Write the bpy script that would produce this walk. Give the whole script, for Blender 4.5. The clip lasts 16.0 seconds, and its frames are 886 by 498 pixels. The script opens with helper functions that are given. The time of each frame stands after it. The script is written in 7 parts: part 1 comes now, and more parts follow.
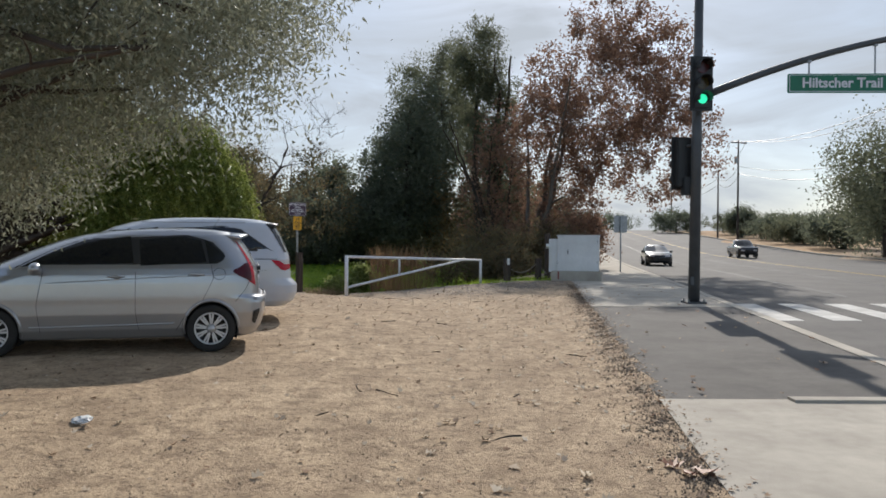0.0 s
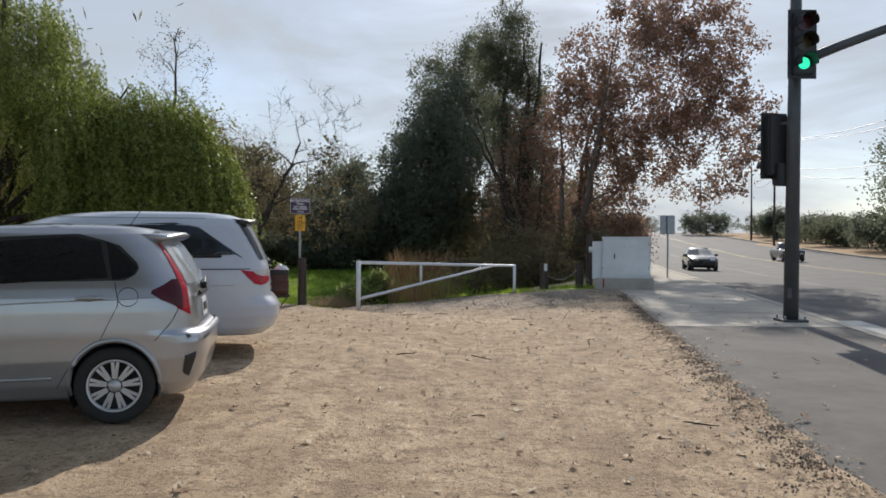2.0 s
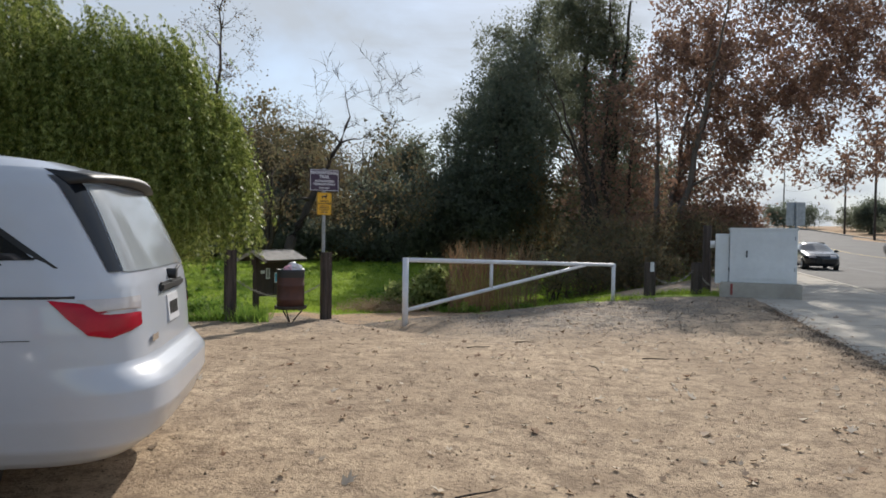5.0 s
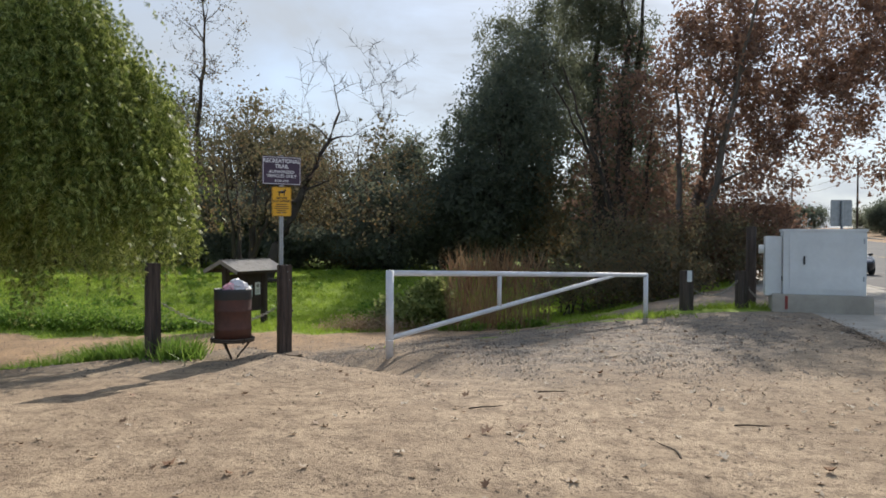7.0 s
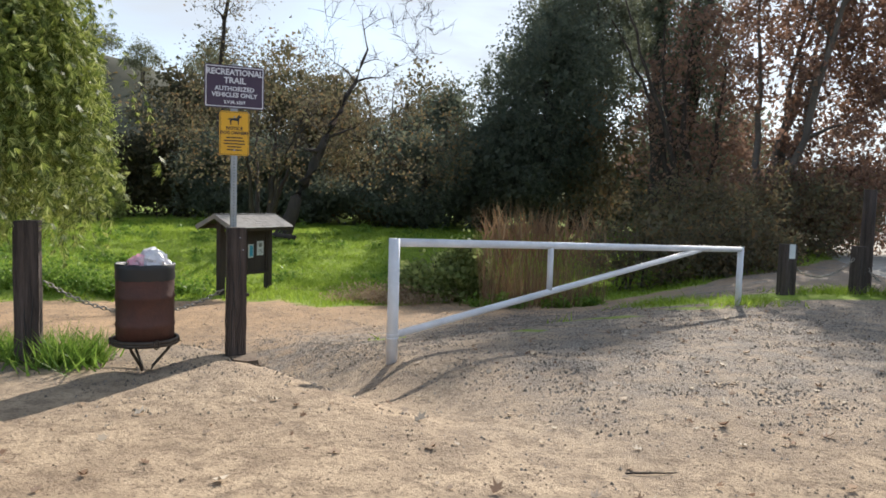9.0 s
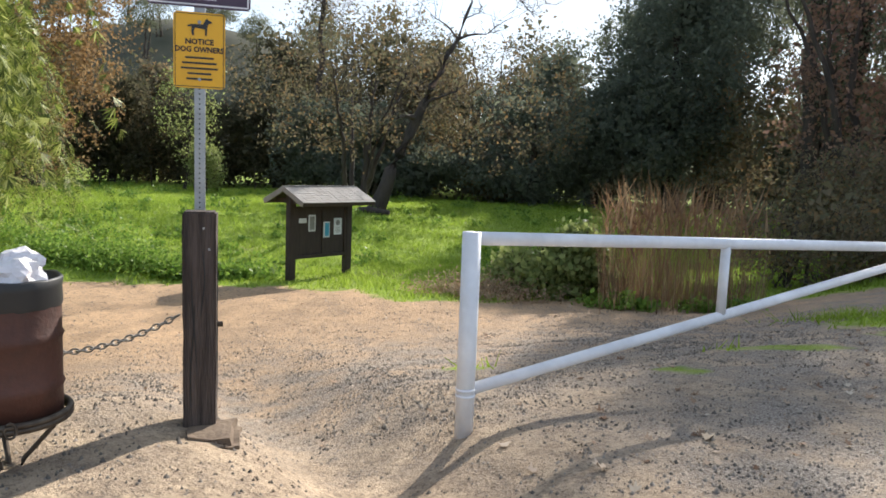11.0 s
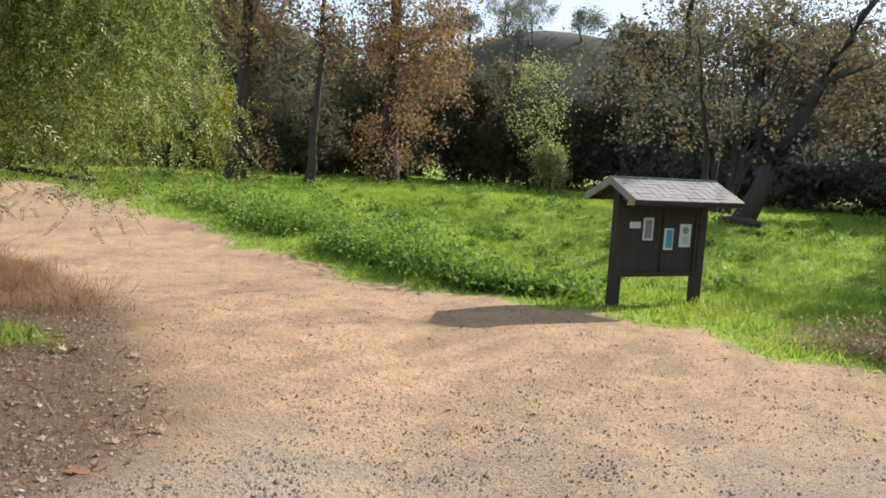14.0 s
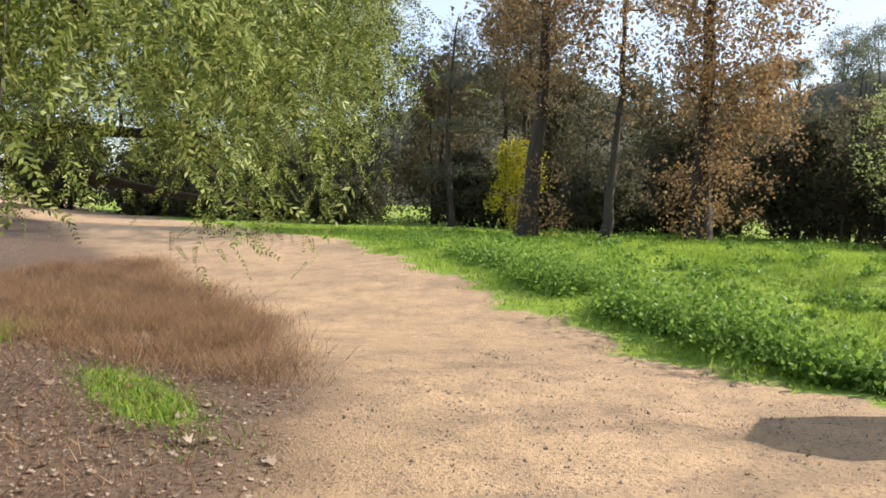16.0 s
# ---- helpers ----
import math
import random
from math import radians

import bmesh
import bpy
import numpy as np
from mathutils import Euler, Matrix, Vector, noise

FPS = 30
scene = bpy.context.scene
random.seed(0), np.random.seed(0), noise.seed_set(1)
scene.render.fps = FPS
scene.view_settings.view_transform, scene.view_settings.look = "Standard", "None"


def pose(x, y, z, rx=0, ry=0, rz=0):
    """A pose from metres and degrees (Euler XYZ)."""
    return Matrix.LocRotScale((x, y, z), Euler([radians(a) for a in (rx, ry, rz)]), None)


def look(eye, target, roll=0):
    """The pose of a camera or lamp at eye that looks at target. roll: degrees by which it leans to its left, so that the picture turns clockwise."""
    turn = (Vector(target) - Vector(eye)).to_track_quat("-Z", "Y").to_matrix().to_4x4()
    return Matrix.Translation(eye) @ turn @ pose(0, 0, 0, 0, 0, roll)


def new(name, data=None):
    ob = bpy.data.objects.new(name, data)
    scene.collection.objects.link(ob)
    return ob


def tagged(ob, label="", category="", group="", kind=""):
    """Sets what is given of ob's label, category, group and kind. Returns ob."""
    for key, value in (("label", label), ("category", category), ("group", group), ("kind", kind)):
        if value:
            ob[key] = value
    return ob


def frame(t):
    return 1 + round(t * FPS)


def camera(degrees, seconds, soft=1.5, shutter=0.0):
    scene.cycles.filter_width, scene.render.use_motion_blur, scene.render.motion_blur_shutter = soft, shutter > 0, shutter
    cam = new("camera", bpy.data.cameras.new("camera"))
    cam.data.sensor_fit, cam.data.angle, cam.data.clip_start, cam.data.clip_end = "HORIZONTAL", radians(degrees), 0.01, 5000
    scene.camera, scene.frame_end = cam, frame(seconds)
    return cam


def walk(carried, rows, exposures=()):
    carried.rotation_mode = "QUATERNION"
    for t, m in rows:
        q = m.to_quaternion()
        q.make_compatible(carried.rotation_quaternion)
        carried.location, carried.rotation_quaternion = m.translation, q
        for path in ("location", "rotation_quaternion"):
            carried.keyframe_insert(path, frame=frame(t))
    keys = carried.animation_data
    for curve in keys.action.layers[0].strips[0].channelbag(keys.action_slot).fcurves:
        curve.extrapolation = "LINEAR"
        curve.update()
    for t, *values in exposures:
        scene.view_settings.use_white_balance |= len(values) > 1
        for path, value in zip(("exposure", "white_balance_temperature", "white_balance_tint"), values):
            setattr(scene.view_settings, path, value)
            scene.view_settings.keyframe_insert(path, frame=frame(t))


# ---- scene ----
cam = camera(62.6, 16.0, soft=1.7)
PATH = [
    (0, (-0.007, 0.120, 1.374), (-0.006, 2.239, 1.348), 0.3),
    (0.5, (-0.007, 0.819, 1.360), (0.022, 2.938, 1.320), 0.2),
    (1, (-0.054, 1.631, 1.364), (-0.023, 3.751, 1.330), 0.1),
    (1.5, (-0.105, 2.422, 1.349), (-0.112, 4.542, 1.324), 0.1),
    (2, (-0.190, 3.255, 1.360), (-0.252, 5.374, 1.343), 0.2),
    (2.5, (-0.241, 4.067, 1.366), (-0.373, 6.183, 1.352), 0.1),
    (3, (-0.335, 4.886, 1.368), (-0.535, 6.996, 1.354), 0.1),
    (3.5, (-0.389, 5.676, 1.366), (-0.637, 7.783, 1.348), 0.3),
    (4, (-0.446, 6.478, 1.368), (-0.719, 8.580, 1.343), 0.6),
    (4.5, (-0.512, 7.291, 1.364), (-0.771, 9.395, 1.326), 0.8),
    (4.7, (-0.565, 7.615, 1.364), (-0.810, 9.720, 1.316), 0.9),
    (7, (-0.847, 10.780, 1.364), (-1.096, 12.885, 1.332), 0.3),
    (7.5, (-0.908, 11.501, 1.372), (-1.179, 13.602, 1.311), 0.7),
    (8, (-0.967, 12.175, 1.369), (-1.247, 14.274, 1.270), 1.0),
    (8.2, (-0.990, 12.504, 1.358), (-1.278, 14.602, 1.243), 1.3),
    (10.3, (-1.402, 15.367, 1.347), (-1.944, 17.405, 1.132), 2.0),
    (10.5, (-1.461, 15.631, 1.330), (-2.035, 17.659, 1.103), 2.2),
    (11, (-1.564, 16.311, 1.301), (-2.221, 18.311, 1.054), 2.2),
    (11.5, (-1.752, 16.961, 1.266), (-2.466, 18.935, 0.965), 2.7),
    (12, (-1.915, 17.595, 1.260), (-2.725, 19.537, 1.006), 2.5),
    (12.5, (-2.121, 18.129, 1.200), (-3.077, 20.009, 0.985), 3.1),
    (13, (-2.367, 18.584, 1.149), (-3.473, 20.377, 0.911), 3.2),
    (13.5, (-2.607, 19.015, 1.056), (-3.906, 20.671, 0.802), 3.0),
    (14, (-2.944, 19.445, 0.934), (-4.451, 20.912, 0.669), 3.1),
    (14.5, (-3.332, 19.954, 0.872), (-5.008, 21.224, 0.609), 3.3),
    (15, (-3.753, 20.453, 0.764), (-5.564, 21.530, 0.534), 3.0),
    (15.5, (-4.263, 20.854, 0.695), (-6.177, 21.752, 0.520), 2.9),
    (16, (-4.788, 21.180, 0.617), (-6.777, 21.905, 0.498), 2.0),
]
UNIT = 1.17                          # metres to one unit of the plan
walk(cam, [(t, look(Vector(eye) * UNIT, Vector(target) * UNIT, roll)) for t, eye, target, roll in PATH],
     exposures=[(0.0, 0.2), (4.5, 0.28), (8.0, 0.5), (11.0, 1.03), (13.0, 1.0), (14.8, 0.98), (16.0, 1.1)])

# ---- sky and sun ----
SUN_AZ, SUN_EL = 9.5, 32.0          # degrees east of +y, degrees up
sun_dir = Vector((math.sin(radians(SUN_AZ)) * math.cos(radians(SUN_EL)),
                  math.cos(radians(SUN_AZ)) * math.cos(radians(SUN_EL)), math.sin(radians(SUN_EL))))
world = bpy.data.worlds.new("world")
scene.world = world
world.use_nodes = True
wn, wl = world.node_tree.nodes, world.node_tree.links
wn.clear()
w_out = wn.new("ShaderNodeOutputWorld")
w_bg = wn.new("ShaderNodeBackground")
w_sky = wn.new("ShaderNodeTexSky")
w_sky.sky_type = "NISHITA"
w_sky.sun_disc = False
w_sky.sun_elevation, w_sky.sun_rotation = radians(SUN_EL), radians(SUN_AZ)
w_sky.dust_density, w_sky.air_density = 0.4, 0.9
w_tc = wn.new("ShaderNodeTexCoord")
w_map = wn.new("ShaderNodeMapping")
w_map.inputs["Scale"].default_value = (1.6, 1.6, 5.0)
w_map.inputs["Rotation"].default_value = (0.15, 0.1, 0.6)
w_noise = wn.new("ShaderNodeTexNoise")
w_noise.inputs["Scale"].default_value = 1.7
w_noise.inputs["Detail"].default_value = 7.0
w_noise.inputs["Roughness"].default_value = 0.55
w_noise.inputs["Distortion"].default_value = 0.6
w_ramp = wn.new("ShaderNodeMapRange")
w_ramp.inputs["From Min"].default_value, w_ramp.inputs["From Max"].default_value = 0.36, 0.62
w_ramp.inputs["To Min"].default_value, w_ramp.inputs["To Max"].default_value = 0.55, 0.97
w_mix = wn.new("ShaderNodeMixRGB")
w_mix.inputs["Color2"].default_value = (3.2, 3.5, 3.9, 1)
wl.new(w_tc.outputs["Generated"], w_map.inputs["Vector"])
wl.new(w_map.outputs["Vector"], w_noise.inputs["Vector"])
wl.new(w_noise.outputs["Fac"], w_ramp.inputs["Value"])
w_dot = wn.new("ShaderNodeVectorMath")
w_dot.operation = "DOT_PRODUCT"
w_dot.inputs[1].default_value = sun_dir
w_near = wn.new("ShaderNodeMapRange")
w_near.inputs["From Min"].default_value, w_near.inputs["From Max"].default_value = -0.1, 0.75
w_near.inputs["To Min"].default_value, w_near.inputs["To Max"].default_value = 0.28, 1.0
w_haze = wn.new("ShaderNodeMath")
w_haze.operation = "MULTIPLY"
wl.new(w_tc.outputs["Generated"], w_dot.inputs[0])
wl.new(w_dot.outputs["Value"], w_near.inputs["Value"])
wl.new(w_ramp.outputs["Result"], w_haze.inputs[0])
wl.new(w_near.outputs["Result"], w_haze.inputs[1])
wl.new(w_haze.outputs["Value"], w_mix.inputs["Fac"])
wl.new(w_sky.outputs["Color"], w_mix.inputs["Color1"])
wl.new(w_mix.outputs["Color"], w_bg.inputs["Color"])
w_bg.inputs["Strength"].default_value = 0.14
wl.new(w_bg.outputs["Background"], w_out.inputs["Surface"])

sun = new("sun", bpy.data.lights.new("sun", "SUN"))
sun.data.energy, sun.data.angle, sun.data.color = 4.0, radians(0.6), (1.0, 0.94, 0.86)
sun.matrix_world = look((0, 0, 30), Vector((0, 0, 30)) - sun_dir)

rng = np.random.default_rng(7)


# ---- materials ----
def material(name, color, rough=0.8, metal=0.0, color2=None, scale=8.0, bump=0.0, bump_scale=40.0, island=0.0, spec=0.5, coat=0.0, stretch=(1, 1, 1)):
    """A surface with two scales of colour variation, fine relief and, if wanted, a change from piece to piece."""
    m = bpy.data.materials.new(name)
    m.use_nodes = True
    n, l = m.node_tree.nodes, m.node_tree.links
    b = n["Principled BSDF"]
    b.inputs["Roughness"].default_value, b.inputs["Metallic"].default_value = rough, metal
    b.inputs["Specular IOR Level"].default_value, b.inputs["Coat Weight"].default_value = spec, coat
    c2 = color2 or tuple(c * 0.75 for c in color)
    tc, mp = n.new("ShaderNodeTexCoord"), n.new("ShaderNodeMapping")
    mp.inputs["Scale"].default_value = stretch
    l.new(tc.outputs["Object"], mp.inputs["Vector"])
    a1, a2 = n.new("ShaderNodeTexNoise"), n.new("ShaderNodeTexNoise")
    a1.inputs["Scale"].default_value, a2.inputs["Scale"].default_value = scale, scale * 7
    a1.inputs["Detail"].default_value, a2.inputs["Detail"].default_value = 4, 3
    mid = n.new("ShaderNodeMath")
    mid.operation = "MULTIPLY_ADD"
    mid.inputs[1].default_value = 0.4
    l.new(mp.outputs["Vector"], a1.inputs["Vector"]), l.new(mp.outputs["Vector"], a2.inputs["Vector"])
    l.new(a2.outputs["Fac"], mid.inputs[0]), l.new(a1.outputs["Fac"], mid.inputs[2])
    ran = n.new("ShaderNodeMapRange")
    ran.inputs["From Min"].default_value, ran.inputs["From Max"].default_value = 0.45, 0.95
    l.new(mid.outputs["Value"], ran.inputs["Value"])
    mix = n.new("ShaderNodeMixRGB")
    mix.inputs["Color1"].default_value, mix.inputs["Color2"].default_value = (*color, 1), (*c2, 1)
    l.new(ran.outputs["Result"], mix.inputs["Fac"])
    col = mix.outputs["Color"]
    if island:
        geo, hsv, sc = n.new("ShaderNodeNewGeometry"), n.new("ShaderNodeHueSaturation"), n.new("ShaderNodeMapRange")
        sc.inputs["To Min"].default_value, sc.inputs["To Max"].default_value = 1 - island, 1 + island
        l.new(geo.outputs["Random Per Island"], sc.inputs["Value"])
        l.new(sc.outputs["Result"], hsv.inputs["Value"]), l.new(col, hsv.inputs["Color"])
        col = hsv.outputs["Color"]
    l.new(col, b.inputs["Base Color"])
    if bump:
        tx, bp = n.new("ShaderNodeTexNoise"), n.new("ShaderNodeBump")
        tx.inputs["Scale"].default_value, tx.inputs["Detail"].default_value = bump_scale, 5
        bp.inputs["Strength"].default_value, bp.inputs["Distance"].default_value = bump, 0.02
        l.new(mp.outputs["Vector"], tx.inputs["Vector"])
        l.new(tx.outputs["Fac"], bp.inputs["Height"]), l.new(bp.outputs["Normal"], b.inputs["Normal"])
    return m


def foliage(name, tones, through_light=0.45, rough=0.5):
    """Leaves: a tone for each leaf, some light let through."""
    m = bpy.data.materials.new(name)
    m.use_nodes = True
    n, l = m.node_tree.nodes, m.node_tree.links
    b, out = n["Principled BSDF"], n["Material Output"]
    b.inputs["Roughness"].default_value, b.inputs["Specular IOR Level"].default_value = rough, 0.2
    geo, ramp = n.new("ShaderNodeNewGeometry"), n.new("ShaderNodeValToRGB")
    while len(ramp.color_ramp.elements) < len(tones):
        ramp.color_ramp.elements.new(0.5)
    for i, (e, c) in enumerate(zip(ramp.color_ramp.elements, tones)):
        e.position, e.color = i / max(1, len(tones) - 1), (*c, 1)
    l.new(geo.outputs["Random Per Island"], ramp.inputs["Fac"])
    tr, mix = n.new("ShaderNodeBsdfTranslucent"), n.new("ShaderNodeMixShader")
    mix.inputs["Fac"].default_value = through_light
    l.new(ramp.outputs["Color"], b.inputs["Base Color"]), l.new(ramp.outputs["Color"], tr.inputs["Color"])
    l.new(b.outputs["BSDF"], mix.inputs[1]), l.new(tr.outputs["BSDF"], mix.inputs[2])
    l.new(mix.outputs["Shader"], out.inputs["Surface"])
    return m


def glass(name, color=(0.02, 0.025, 0.03), rough=0.03):
    m = bpy.data.materials.new(name)
    m.use_nodes = True
    b = m.node_tree.nodes["Principled BSDF"]
    b.inputs["Base Color"].default_value, b.inputs["Roughness"].default_value = (*color, 1), rough
    b.inputs["Specular IOR Level"].default_value, b.inputs["Coat Weight"].default_value = 0.5, 0.1
    return m


def glowing(name, color, strength):
    m = bpy.data.materials.new(name)
    m.use_nodes = True
    b = m.node_tree.nodes["Principled BSDF"]
    b.inputs["Base Color"].default_value = (*color, 1)
    b.inputs["Emission Color"].default_value, b.inputs["Emission Strength"].default_value = (*color, 1), strength
    return m


M_ASPHALT = material("road_asphalt", (0.15, 0.14, 0.13), 0.85, 0, (0.1, 0.095, 0.09), 0.6, 0.25, 90, spec=0.2)
M_PATCH = material("walk_asphalt", (0.175, 0.162, 0.147), 0.9, 0, (0.11, 0.102, 0.094), 0.9, 0.3, 120, spec=0.15)
M_CONCRETE = material("concrete", (0.5, 0.455, 0.385), 0.9, 0, (0.33, 0.295, 0.25), 1.2, 0.2, 80, spec=0.2)
M_LINE = material("line_paint", (0.58, 0.565, 0.53), 0.8, 0, (0.36, 0.345, 0.32), 3, 0.1, 60)
M_WHITE_PIPE = material("white_pipe_paint", (0.78, 0.78, 0.8), 0.45, 0, (0.6, 0.6, 0.62), 3, 0.08, 90)
M_TIMBER = material("weathered_timber", (0.125, 0.092, 0.076), 0.9, 0, (0.026, 0.018, 0.014), 5, 0.9, 26, stretch=(5, 5, 0.3))
M_STEEL = material("galvanised_steel", (0.36, 0.37, 0.38), 0.45, 0.7, (0.25, 0.26, 0.27), 9, 0.06, 60)
M_POLE = material("painted_steel_pole", (0.09, 0.095, 0.1), 0.55, 0.3, (0.06, 0.062, 0.066), 3, 0.05, 60)
M_BLACK = material("black_plastic", (0.014, 0.014, 0.015), 0.5, 0, (0.02, 0.02, 0.02), 6)
M_RUBBER = material("tyre_rubber", (0.016, 0.016, 0.017), 0.85, 0, (0.03, 0.028, 0.026), 9, 0.15, 60)
M_KIOSK = material("brown_stained_wood", (0.055, 0.036, 0.028), 0.75, 0, (0.03, 0.02, 0.016), 6, 0.4, 30, stretch=(3, 3, 0.5))
M_SHINGLE = material("weathered_shingle", (0.3, 0.275, 0.245), 0.85, 0, (0.2, 0.18, 0.16), 6, 0.4, 40, island=0.15)
M_PAPER = material("paper", (0.72, 0.72, 0.7), 0.7, 0, (0.6, 0.6, 0.6), 5)
M_BARK = material("brown_bark", (0.075, 0.055, 0.042), 0.95, 0, (0.03, 0.023, 0.018), 3, 0.9, 12, stretch=(2, 2, 0.5))
M_BARK_PALE = material("pale_bark", (0.17, 0.14, 0.115), 0.9, 0, (0.07, 0.058, 0.048), 2, 0.6, 10)
M_CABINET = material("cream_cabinet_paint", (0.74, 0.74, 0.73), 0.5, 0, (0.62, 0.62, 0.61), 2, 0.04, 50)
M_RUST = material("rusty_drum", (0.1, 0.035, 0.022), 0.6, 0.15, (0.045, 0.02, 0.015), 4, 0.2, 40)
M_PALE_CHAIN = material("weathered_chain", (0.4, 0.37, 0.32), 0.6, 0.3, (0.24, 0.2, 0.16), 20)
M_CHAIN = material("chain_steel", (0.12, 0.1, 0.08), 0.6, 0.8, (0.06, 0.045, 0.035), 20)

# ---- small builders ----
def part(name, bm, mat, parent=None, label="", smooth=False):
    """Links a bmesh as one mesh object under a thing or a part."""
    me = bpy.data.meshes.new(name)
    bm.to_mesh(me)
    bm.free()
    me.materials.append(mat)
    if smooth:
        me.polygons.foreach_set("use_smooth", [True] * len(me.polygons))
    ob = new(name, me)
    ob.parent = parent
    if label:
        ob["label"] = label
    return ob


def thing(name, m, label, category, group="", kind=""):
    """An empty at a thing's base, to parent its parts."""
    ob = new(name)
    ob.matrix_world = m
    ob.empty_display_size = 0.1
    return tagged(ob, label, category, group, kind)


def raw(name, verts, faces, mat, parent=None, label="", smooth=False):
    me = bpy.data.meshes.new(name)
    me.from_pydata([tuple(v) for v in verts], [], [tuple(f) for f in faces])
    me.update()
    me.materials.append(mat)
    if smooth:
        me.polygons.foreach_set("use_smooth", [True] * len(me.polygons))
    ob = new(name, me)
    ob.parent = parent
    if label:
        ob["label"] = label
    return ob


def poly_mesh(name, v, size, mat, parent=None, label=""):
    """A mesh of many loose faces with size corners each, from an array of corners."""
    v = np.ascontiguousarray(v, dtype=np.float32).reshape(-1, 3)
    n = len(v) // size
    me = bpy.data.meshes.new(name)
    me.vertices.add(len(v)), me.loops.add(len(v)), me.polygons.add(n)
    me.vertices.foreach_set("co", v.ravel())
    me.loops.foreach_set("vertex_index", np.arange(len(v), dtype=np.int32))
    me.polygons.foreach_set("loop_start", np.arange(0, len(v), size, dtype=np.int32))
    me.polygons.foreach_set("loop_total", np.full(n, size, dtype=np.int32))
    me.update()
    me.validate()
    me.materials.append(mat)
    ob = new(name, me)
    ob.parent = parent
    if label:
        ob["label"] = label
    return ob


def box_bm(sx, sy, sz, at=(0, 0, 0), bevel=0.0, turn=(0, 0, 0), bm=None):
    """A box centred on at, with eased edges."""
    b = bmesh.new()
    bmesh.ops.create_cube(b, size=1.0, matrix=Matrix.Diagonal((sx, sy, sz, 1)))
    if bevel:
        bmesh.ops.bevel(b, geom=b.edges[:], offset=bevel, segments=2, affect="EDGES")
    b.transform(pose(*at, *turn))
    if bm is None:
        return b
    me = bpy.data.meshes.new("tmp")
    b.to_mesh(me), b.free()
    bm.from_mesh(me)
    bpy.data.meshes.remove(me)
    return bm


def tube_arrays(lines, sides=7):
    """Tapered tubes along polylines: each line is (points, radii)."""
    verts, faces, k = [], [], 0
    ang = np.linspace(0, 2 * np.pi, sides, endpoint=False)
    for pts, rad in lines:
        pts, rad = np.asarray(pts, float), np.asarray(rad, float)
        tan = np.gradient(pts, axis=0)
        tan /= np.linalg.norm(tan, axis=1)[:, None] + 1e-9
        up = np.where(np.abs(tan[:, 2:3]) > 0.9, [[1.0, 0, 0]], [[0, 0, 1.0]])
        a = np.cross(tan, up)
        a /= np.linalg.norm(a, axis=1)[:, None] + 1e-9
        b = np.cross(tan, a)
        ring = pts[:, None] + rad[:, None, None] * (a[:, None] * np.cos(ang)[None, :, None] + b[:, None] * np.sin(ang)[None, :, None])
        n = len(pts)
        verts.append(ring.reshape(-1, 3))
        i, j = np.meshgrid(np.arange(n - 1), np.arange(sides), indexing="ij")
        j2 = (j + 1) % sides
        faces.append((np.stack([i * sides + j, i * sides + j2, (i + 1) * sides + j2, (i + 1) * sides + j], -1) + k).reshape(-1, 4))
        k += n * sides
    return np.concatenate(verts), np.concatenate(faces)


def tubes(name, lines, mat, parent=None, label="", sides=7, cap=False):
    v, f = tube_arrays(lines, sides)
    f = [tuple(x) for x in f]
    if cap:
        k = 0
        for pts, _ in lines:
            n = len(pts)
            f += [tuple(range(k + sides - 1, k - 1, -1)), tuple(range(k + (n - 1) * sides, k + n * sides))]
            k += n * sides
    return raw(name, v, f, mat, parent, label, smooth=True)


def text_part(name, words, size, mat, parent, m, label=""):
    cu = bpy.data.curves.new(name, "FONT")
    cu.body, cu.size, cu.align_x, cu.align_y, cu.extrude, cu.resolution_u = words, size, "CENTER", "CENTER", 0.0008, 2
    cu.offset = size * 0.03
    tmp = bpy.data.objects.new(name, cu)
    me = bpy.data.meshes.new_from_object(tmp)
    bpy.data.objects.remove(tmp)
    me.materials.clear()
    me.materials.append(mat)
    ob = new(name, me)
    ob.parent, ob.matrix_local = parent, m
    if label:
        ob["label"] = label
    return ob


def unit(v):
    return v / (np.linalg.norm(v, axis=-1, keepdims=True) + 1e-9)


def leaf_quads(p, length, width, r, droop=0.0, fold=0.2):
    """Diamond leaves at points p, in random directions, hanging by droop."""
    n = len(p)
    d = unit(r.normal(size=(n, 3)) + np.array([0, 0, -droop]))
    side = unit(np.cross(d, r.normal(size=(n, 3))))
    nor = np.cross(d, side)
    ln = (length * r.uniform(0.6, 1.3, n))[:, None]
    wd = (width * r.uniform(0.7, 1.2, n))[:, None]
    mid = p + d * ln * 0.45
    return np.stack([p, mid + side * wd + nor * wd * fold, p + d * ln, mid - side * wd + nor * wd * fold], 1)


# ---- the lie of the land ----
LINE_AT, LINE_N, LINE_D = np.array([-2.675, 20.05]), np.array([-0.730, 0.683]), np.array([0.683, 0.730])


def kerb_x(y):
    return 3.6 + 0.165 * y


def walk_x(y):
    return 1.0 + 0.137 * y


def road_z(y):
    return np.interp(y, [-50, 0, 50, 70, 95, 173, 230, 400], [-0.3, -0.13, -0.1, 0.12, 0.95, 3.95, 3.6, -2.0])


def ease(a, b, x):
    t = np.clip((x - a) / (b - a), 0, 1)
    return t * t * (3 - 2 * t)


